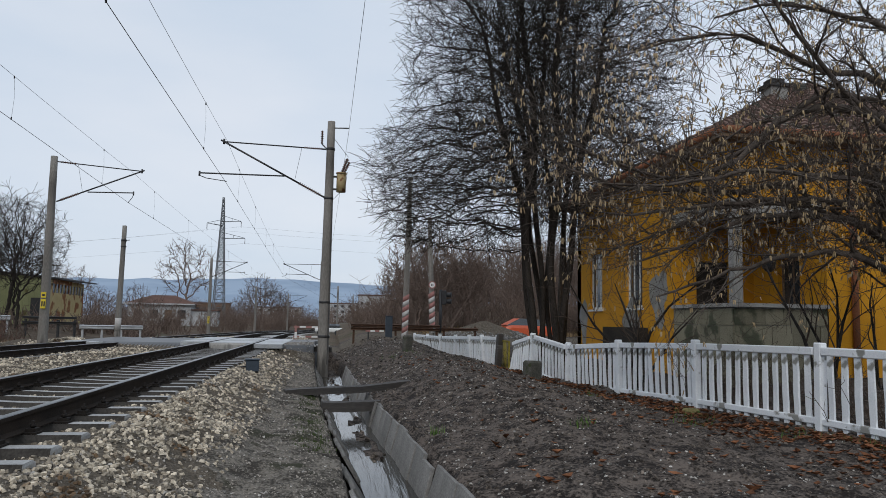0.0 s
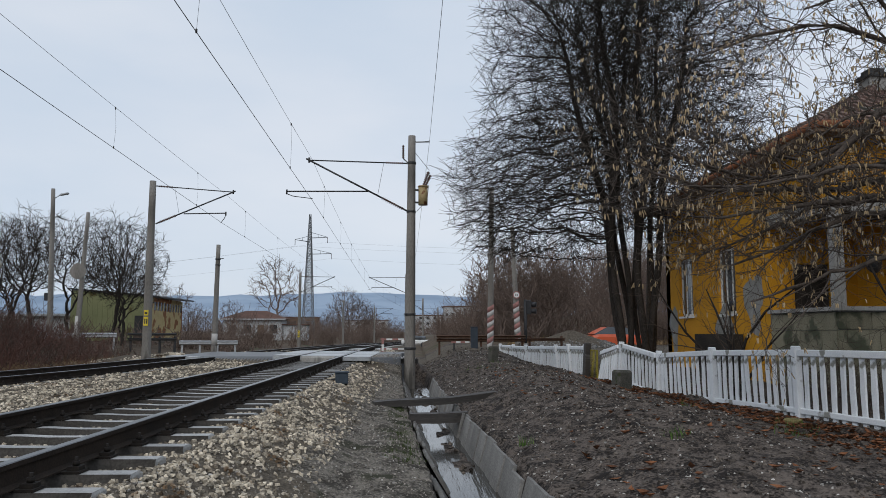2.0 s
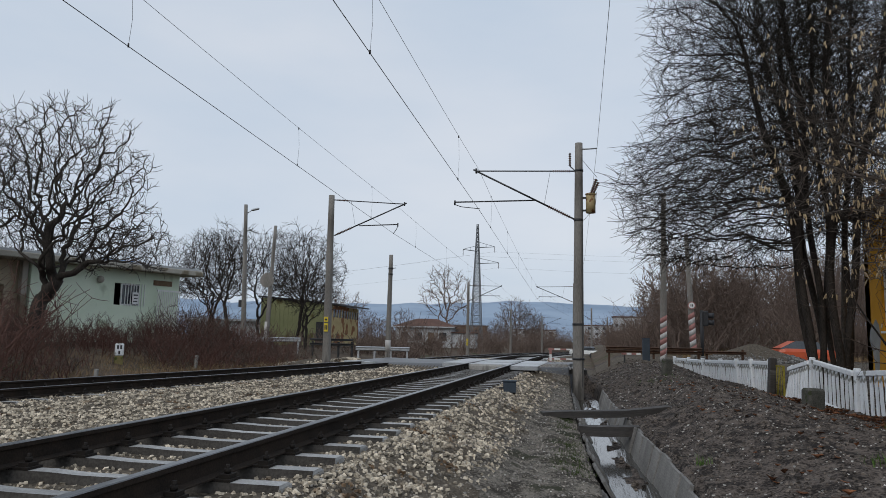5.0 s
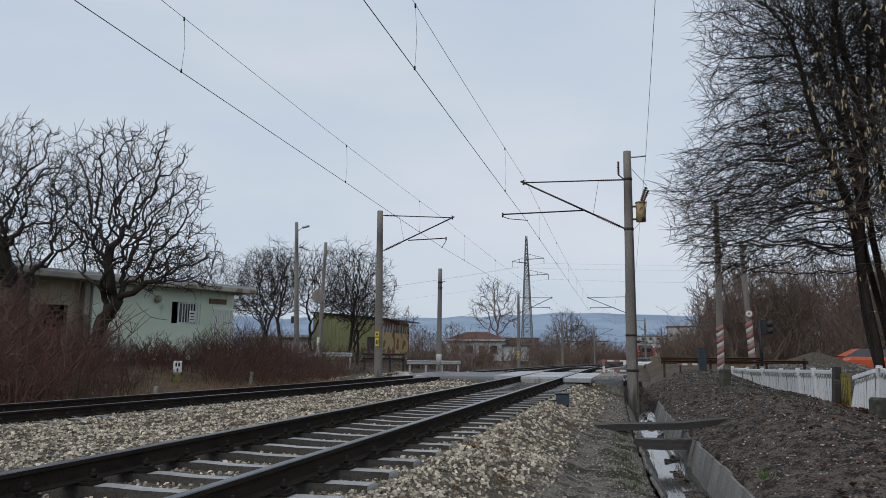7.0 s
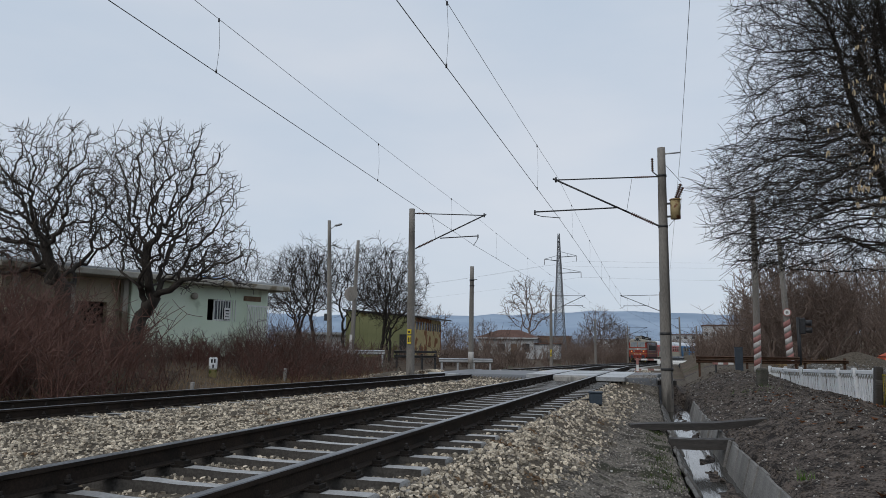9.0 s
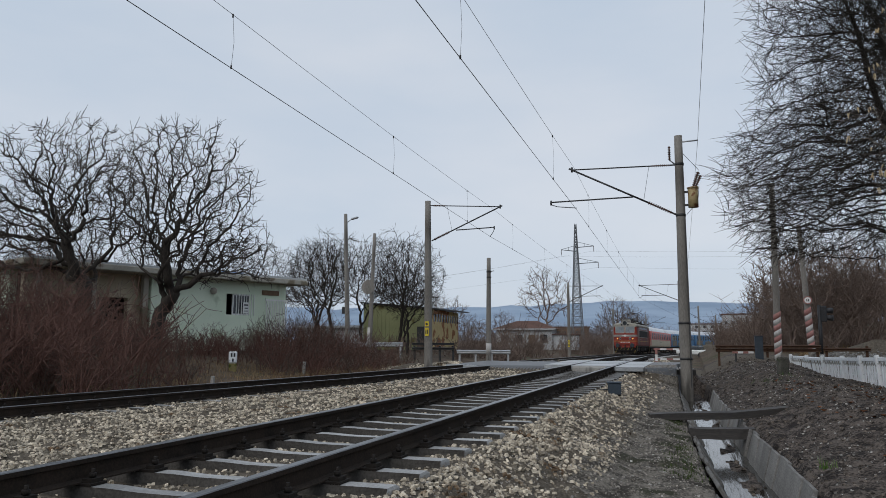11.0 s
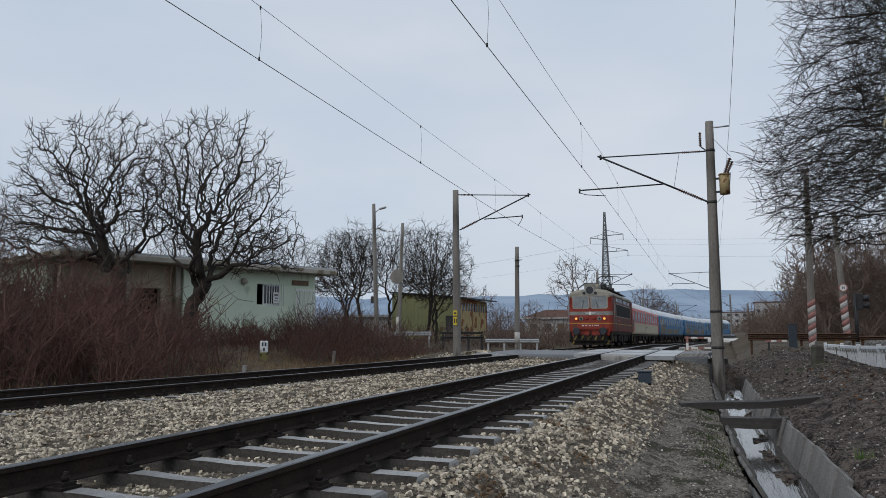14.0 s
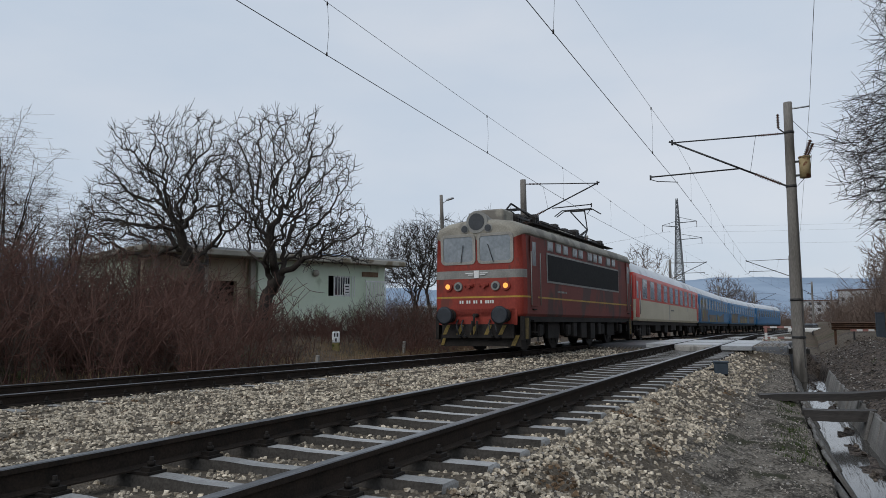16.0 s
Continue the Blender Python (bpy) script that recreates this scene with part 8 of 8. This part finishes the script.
def woods():
    g = np.random.default_rng(61)
    # bare trees round the shed
    makers = []
    for k in range(3):
        t = thing("bare_tree", pose(0, 0, -200), "bare dark tree with fine upright twigs", "tree", "bare trees by the shed")
        tree_parts(t, round_tree(g, 9.0, 3.0, 430, 0.26, 0.013, 0.0095), (M["bark"], M["bark"]))
        makers.append(t)
    spots = [(-20.6, 50, 1.0), (-18.9, 48, 0.92), (-23.5, 51, 1.0), (-26.5, 52, 1.05), (-29.5, 54, 1.0), (-33, 52, 0.95), (-36, 50, 1.0), (-22, 56, 0.8), (-31, 58, 1.1), (-40, 47, 1.0), (-44, 42, 1.1)]
    for k, (x, y, s) in enumerate(spots):
        m = pose(x, y, land_at(x, y), 0, 0, 77 * k) @ Matrix.Scale(s, 4)
        if k < 3:
            makers[k].matrix_basis = m
        else:
            c = copy_thing(makers[k % 3], m)
            c.matrix_basis = m
    # far woods
    makers = []
    for k in range(4):
        t = thing("bare_tree", pose(0, 0, -200), "bare brown spreading winter tree in the far woods", "tree", "far bare trees")
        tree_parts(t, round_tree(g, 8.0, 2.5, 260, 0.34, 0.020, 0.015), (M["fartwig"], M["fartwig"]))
        makers.append(t)
    spots = []
    for _ in range(46):
        y = g.uniform(85, 240)
        spots.append((g.uniform(-75, -13) * (0.6 + y / 400), y, g.uniform(0.35, 0.75)))
    for _ in range(26):
        y = g.uniform(165, 300)
        spots.append((g.uniform(-60, 0), y, g.uniform(0.5, 1.0)))
    for _ in range(130):
        y = 52 + 110 * g.random() ** 1.6
        spots.append((g.uniform(5.5, 30) + 0.10 * max(0, y - 80), y, g.uniform(0.6, 1.05)))
    for x, y, s in ((-23.6, 122, 1.75), (-14.6, 150, 1.35), (-16.5, 152, 1.1), (-12.0, 148, 1.15), (-10.0, 150, 1.0), (-33.0, 92, 1.0), (-31, 96, 0.9)):
        spots.append((x, y, s))
    for k, (x, y, s) in enumerate(spots):
        fx = float(np.interp(y, FAR[:, 1], FAR[:, 0]))
        nx = float(np.interp(y, NEAR[:, 1], NEAR[:, 0]))
        if fx - 4 < x < nx + 4.5:
            continue
        if -31 < x < -18 and 104 < y < 118:
            continue
        m = pose(x, y, land_at(x, y), 0, 0, 53 * k) @ Matrix.Scale(s, 4)
        if k < 4:
            makers[k].matrix_basis = m
        else:
            c = copy_thing(makers[k % 4], m)
            c.matrix_basis = m
    for q in makers:
        if q.matrix_basis.translation.z < -100:
            q.matrix_basis = pose(-40, 140, land_at(-40, 140))
    # tall shrubs and thin trees at the open left end
    for x, y, h, k in ((-27.5, 17.5, 7.0, 0), (-30, 19.0, 8.0, 1), (-25.5, 15.2, 6.2, 2), (-33, 21, 7.5, 3), (-24.4, 18.4, 4.8, 4)):
        t = thing("thicket_tree", pose(x, y, land_at(x, y)), "thin bare shrub tree rising from the thicket", "tree", "thicket trees")
        L = []
        for _ in range(4):
            L += [([q + np.array([0.5 * g.normal(), 0.5 * g.normal(), 0]) * (i == 0) for i, q in enumerate(p)], r, n, m) for p, r, n, m in plain_tree(g, h * g.uniform(0.7, 1.0), 0.07, 0.8, 0.75, 2.6)]
        tree_parts(t, L, (M["bark"], M["twig"]))


def scrub(name, spots, mat, label, seed, stems=26, h=(1.2, 2.4), spread=0.55, r=0.006, kids=5):
    """Many thin arching stems with side twigs, joined."""
    g = np.random.default_rng(seed)
    L = []
    for x, y, s in spots:
        z = land_at(x, y) - 0.05
        for _ in range(stems):
            hh = g.uniform(*h) * s
            a = g.uniform(0, 6.28)
            lean = g.uniform(0, spread)
            d = np.array([math.cos(a) * lean, math.sin(a) * lean, 1.0])
            p0 = np.array([x + g.normal(0, 0.35), y + g.normal(0, 0.35), z])
            pts = [p0]
            for k in range(4):
                d = unit(d + np.array([math.cos(a) * 0.12, math.sin(a) * 0.12, -0.04]) + g.normal(0, 0.08, 3))
                pts.append(pts[-1] + d * hh / 4)
            L.append((pts, [r * 1.5, r * 1.3, r * 1.1, r * 0.9, r * 0.6], 3, 0))
            for _ in range(kids):
                i = g.integers(1, 5)
                q = pts[i] if i < 5 else pts[4]
                e = unit(g.normal(0, 0.55, 3) + np.array([0, 0, 0.6]))
                l = hh * g.uniform(0.12, 0.32)
                L.append(([q, q + e * l * 0.5 + g.normal(0, 0.03, 3), q + e * l], [r * 0.8, r * 0.7, r * 0.5], 3, 0))
    ob = new(name, lines_mesh(name, L, [mat]))
    return tagged(ob, label, "scrub", kind="stuff")


def undergrowth():
    g = np.random.default_rng(71)
    spots = []
    while len(spots) < 230:
        y = g.uniform(8, 41)
        fx = float(np.interp(y, FAR[:, 1], FAR[:, 0]))
        x = fx - g.uniform(5.0, 13.5)
        if y > 36 and x > -15.5:
            continue
        if abs(math.degrees(math.atan2(x, y) - math.atan2(-16.2, 23.6))) < 3.2 and math.hypot(x, y) < 29.5:
            continue
        d = fx - x
        bear = math.degrees(math.atan2(x, y))
        tall = np.interp(bear, [-58, -49, -44, -40, -36, -33, -30, -26, -22], [1.20, 1.05, 0.80, 0.50, 0.40, 0.55, 0.92, 0.58, 0.38])
        spots.append((x, y, tall * (0.5 + 0.5 * min(1, (d - 5) / 4)) * g.uniform(0.75, 1.2)))
    scrub("red_thicket", spots[:150], M["redtwig"], "dense reddish-brown bare bramble thicket along the verge", 72, 20, (1.2, 2.9), 0.65, 0.010, 5)
    scrub("brown_thicket", spots[150:], M["thickettwig"], "brown bare shrubs mixed into the thicket", 73, 16, (1.4, 3.3), 0.55, 0.010, 5)
    tall = []
    for _ in range(48):
        a, d = math.radians(g.uniform(-64, -41)), g.uniform(18.5, 24.5)
        tall.append((d * math.sin(a), d * math.cos(a), g.uniform(0.75, 1.05)))
    scrub("tall_thicket", tall, M["redtwig"], "tall dark red-brown bare shrubs below the walnut trees", 79, 9, (1.5, 2.8), 0.5, 0.013, 14)
    low = []
    for y in g.uniform(10, 40, 90):
        x = float(np.interp(y, FAR[:, 1], FAR[:, 0])) - g.uniform(3.6, 6.0)
        if abs(math.degrees(math.atan2(x, y) - math.atan2(-16.2, 23.6))) > 2.5:
            low.append((x, y, 0.22 + 0.25 * g.random()))
    scrub("dry_weeds", low[:70], M["drygrass"], "dry straw-coloured weeds at the foot of the thicket", 74, 20, (0.5, 1.3), 0.9, 0.005, 2)
    far = []
    for _ in range(90):
        y = g.uniform(47, 80)
        x = float(np.interp(y, FAR[:, 1], FAR[:, 0])) - 5.5 - abs(g.normal(0, 1)) * 9
        if not (-29 < x < -19 and 56 < y < 74):
            far.append((x, y, g.uniform(0.45, 0.8)))
    for _ in range(150):
        y = g.uniform(76, 190)
        fx = float(np.interp(y, FAR[:, 1], FAR[:, 0]))
        far.append((fx - 4.5 - abs(g.normal(0, 1)) * 16, y, g.uniform(0.8, 1.7)))
    for _ in range(120):
        y = g.uniform(170, 260)
        far.append((g.uniform(-50, 6), y, g.uniform(1.2, 2.4)))
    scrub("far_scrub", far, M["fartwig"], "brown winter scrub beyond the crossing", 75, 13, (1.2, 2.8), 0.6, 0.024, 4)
    bank = []
    for _ in range(230):
        y = 49 + 100 * g.random() ** 1.6
        nx = float(np.interp(y, NEAR[:, 1], NEAR[:, 0]))
        bank.append((nx + 6.5 + abs(g.normal(0, 1)) * 13 + 4 * (y < 60), y, g.uniform(0.8, 1.9)))
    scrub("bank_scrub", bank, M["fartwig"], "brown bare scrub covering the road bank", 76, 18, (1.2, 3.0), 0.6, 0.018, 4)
    dry = [(g.uniform(6, 22), g.uniform(46, 56), g.uniform(0.3, 0.6)) for _ in range(120)]
    scrub("bank_grass", dry, M["drygrass"], "dry pale grass on the road bank", 77, 30, (0.5, 1.0), 1.0, 0.012, 0)
    garden = [(g.uniform(7.2, 8.6), g.uniform(8, 20), g.uniform(0.5, 1.0)) for _ in range(26)]
    scrub("garden_growth", garden, M["twig"], "thin bare growth behind the fence", 78, 12, (0.7, 1.5), 0.6, 0.005, 4)


def blades(name, spots, mat, label, seed, n=40, h=(0.05, 0.14), spread=0.16):
    g = np.random.default_rng(seed)
    V, F = [], []
    for x, y, s in spots:
        for _ in range(n):
            px, py = x + g.normal(0, spread) * s, y + g.normal(0, spread) * s
            z = land_at(px, py) - 0.005
            a, hh, w = g.uniform(0, 6.28), g.uniform(*h), 0.006
            dx, dy = math.cos(a), math.sin(a)
            b = len(V)
            V += [(px - dy * w, py + dx * w, z), (px + dy * w, py - dx * w, z), (px + dx * hh * 0.5, py + dy * hh * 0.5, z + hh)]
            F.append((b, b + 1, b + 2))
    return tagged(new(name, mesh_arrays(name, V, F, [mat])), label, "grass", kind="stuff")


def litter():
    g = np.random.default_rng(81)
    spots = [(5.3, 10.6, 1.0), (4.9, 9.6, 0.8), (5.9, 8.8, 1.0), (6.0, 7.6, 1.2), (4.2, 11.5, 0.6), (2.9, 8.4, 0.5), (2.0, 22.0, 1.6), (2.4, 23.5, 1.4), (1.3, 9.2, 0.3)]
    blades("grass_tufts", spots, M["grass"], "small green grass tufts on the bank", 82)
    moss = [(float(ditch_x(y)) - 0.74 - abs(g.normal(0, 0.12)), y, 0.5) for y in g.uniform(8, 14.5, 45)]
    blades("ditch_moss", moss, M["moss"], "short green growth along the ditch edge", 83, 26, (0.02, 0.05), 0.14)
    verge = []
    for y in g.uniform(10, 40, 110):
        verge.append((float(np.interp(y, FAR[:, 1], FAR[:, 0])) - g.uniform(3.2, 6.5), y, 1.6))
    verge += [(g.uniform(-17.5, -13.2), g.uniform(19, 27), 1.8) for _ in range(70)]
    blades("verge_grass", verge, M["drygrass"], "dry grass on the track verge", 84, 40, (0.08, 0.28), 0.3)
    # dead leaves, cupped, mostly along the fence
    V, F = [], []
    n = 2600
    y = 5.5 + 16 * g.random(n) ** 1.3
    x = 7.2 - 0.1 * y - np.abs(g.normal(0, 0.62, n)) - 0.1
    far = g.random(n) < 0.15
    x = np.where(far, g.uniform(1.8, 6.5, n), x)
    z = land(x, y)
    for k in range(n):
        s, a = g.uniform(0.03, 0.06), g.uniform(0, 6.28)
        R = np.array([[math.cos(a), -math.sin(a), 0], [math.sin(a), math.cos(a), 0], [0, 0, 1]])
        c = g.uniform(0.1, 0.7) * s
        q = np.array([(-1.2 * s, 0, c), (0, -0.7 * s, c * 0.8), (1.2 * s, 0, c * 1.2), (0, 0.7 * s, c * 0.8), (0, 0, 0)]) @ R.T
        b = len(V)
        tilt = g.normal(0, 0.25, 2)
        for p in q:
            V.append((x[k] + p[0], y[k] + p[1], z[k] + 0.008 + p[2] + max(0, p[0] * tilt[0] + p[1] * tilt[1])))
        F += [(b, b + 1, b + 4), (b + 1, b + 2, b + 4), (b + 2, b + 3, b + 4), (b + 3, b, b + 4)]
    tagged(new("fallen_leaves", mesh_arrays("fallen_leaves", V, F, [M["deadleaf"]])), "rust-brown fallen leaves heaped along the fence", "leaves", kind="stuff")


big_tree()
hazel()
walnut()
woods()
undergrowth()
litter()


motions()
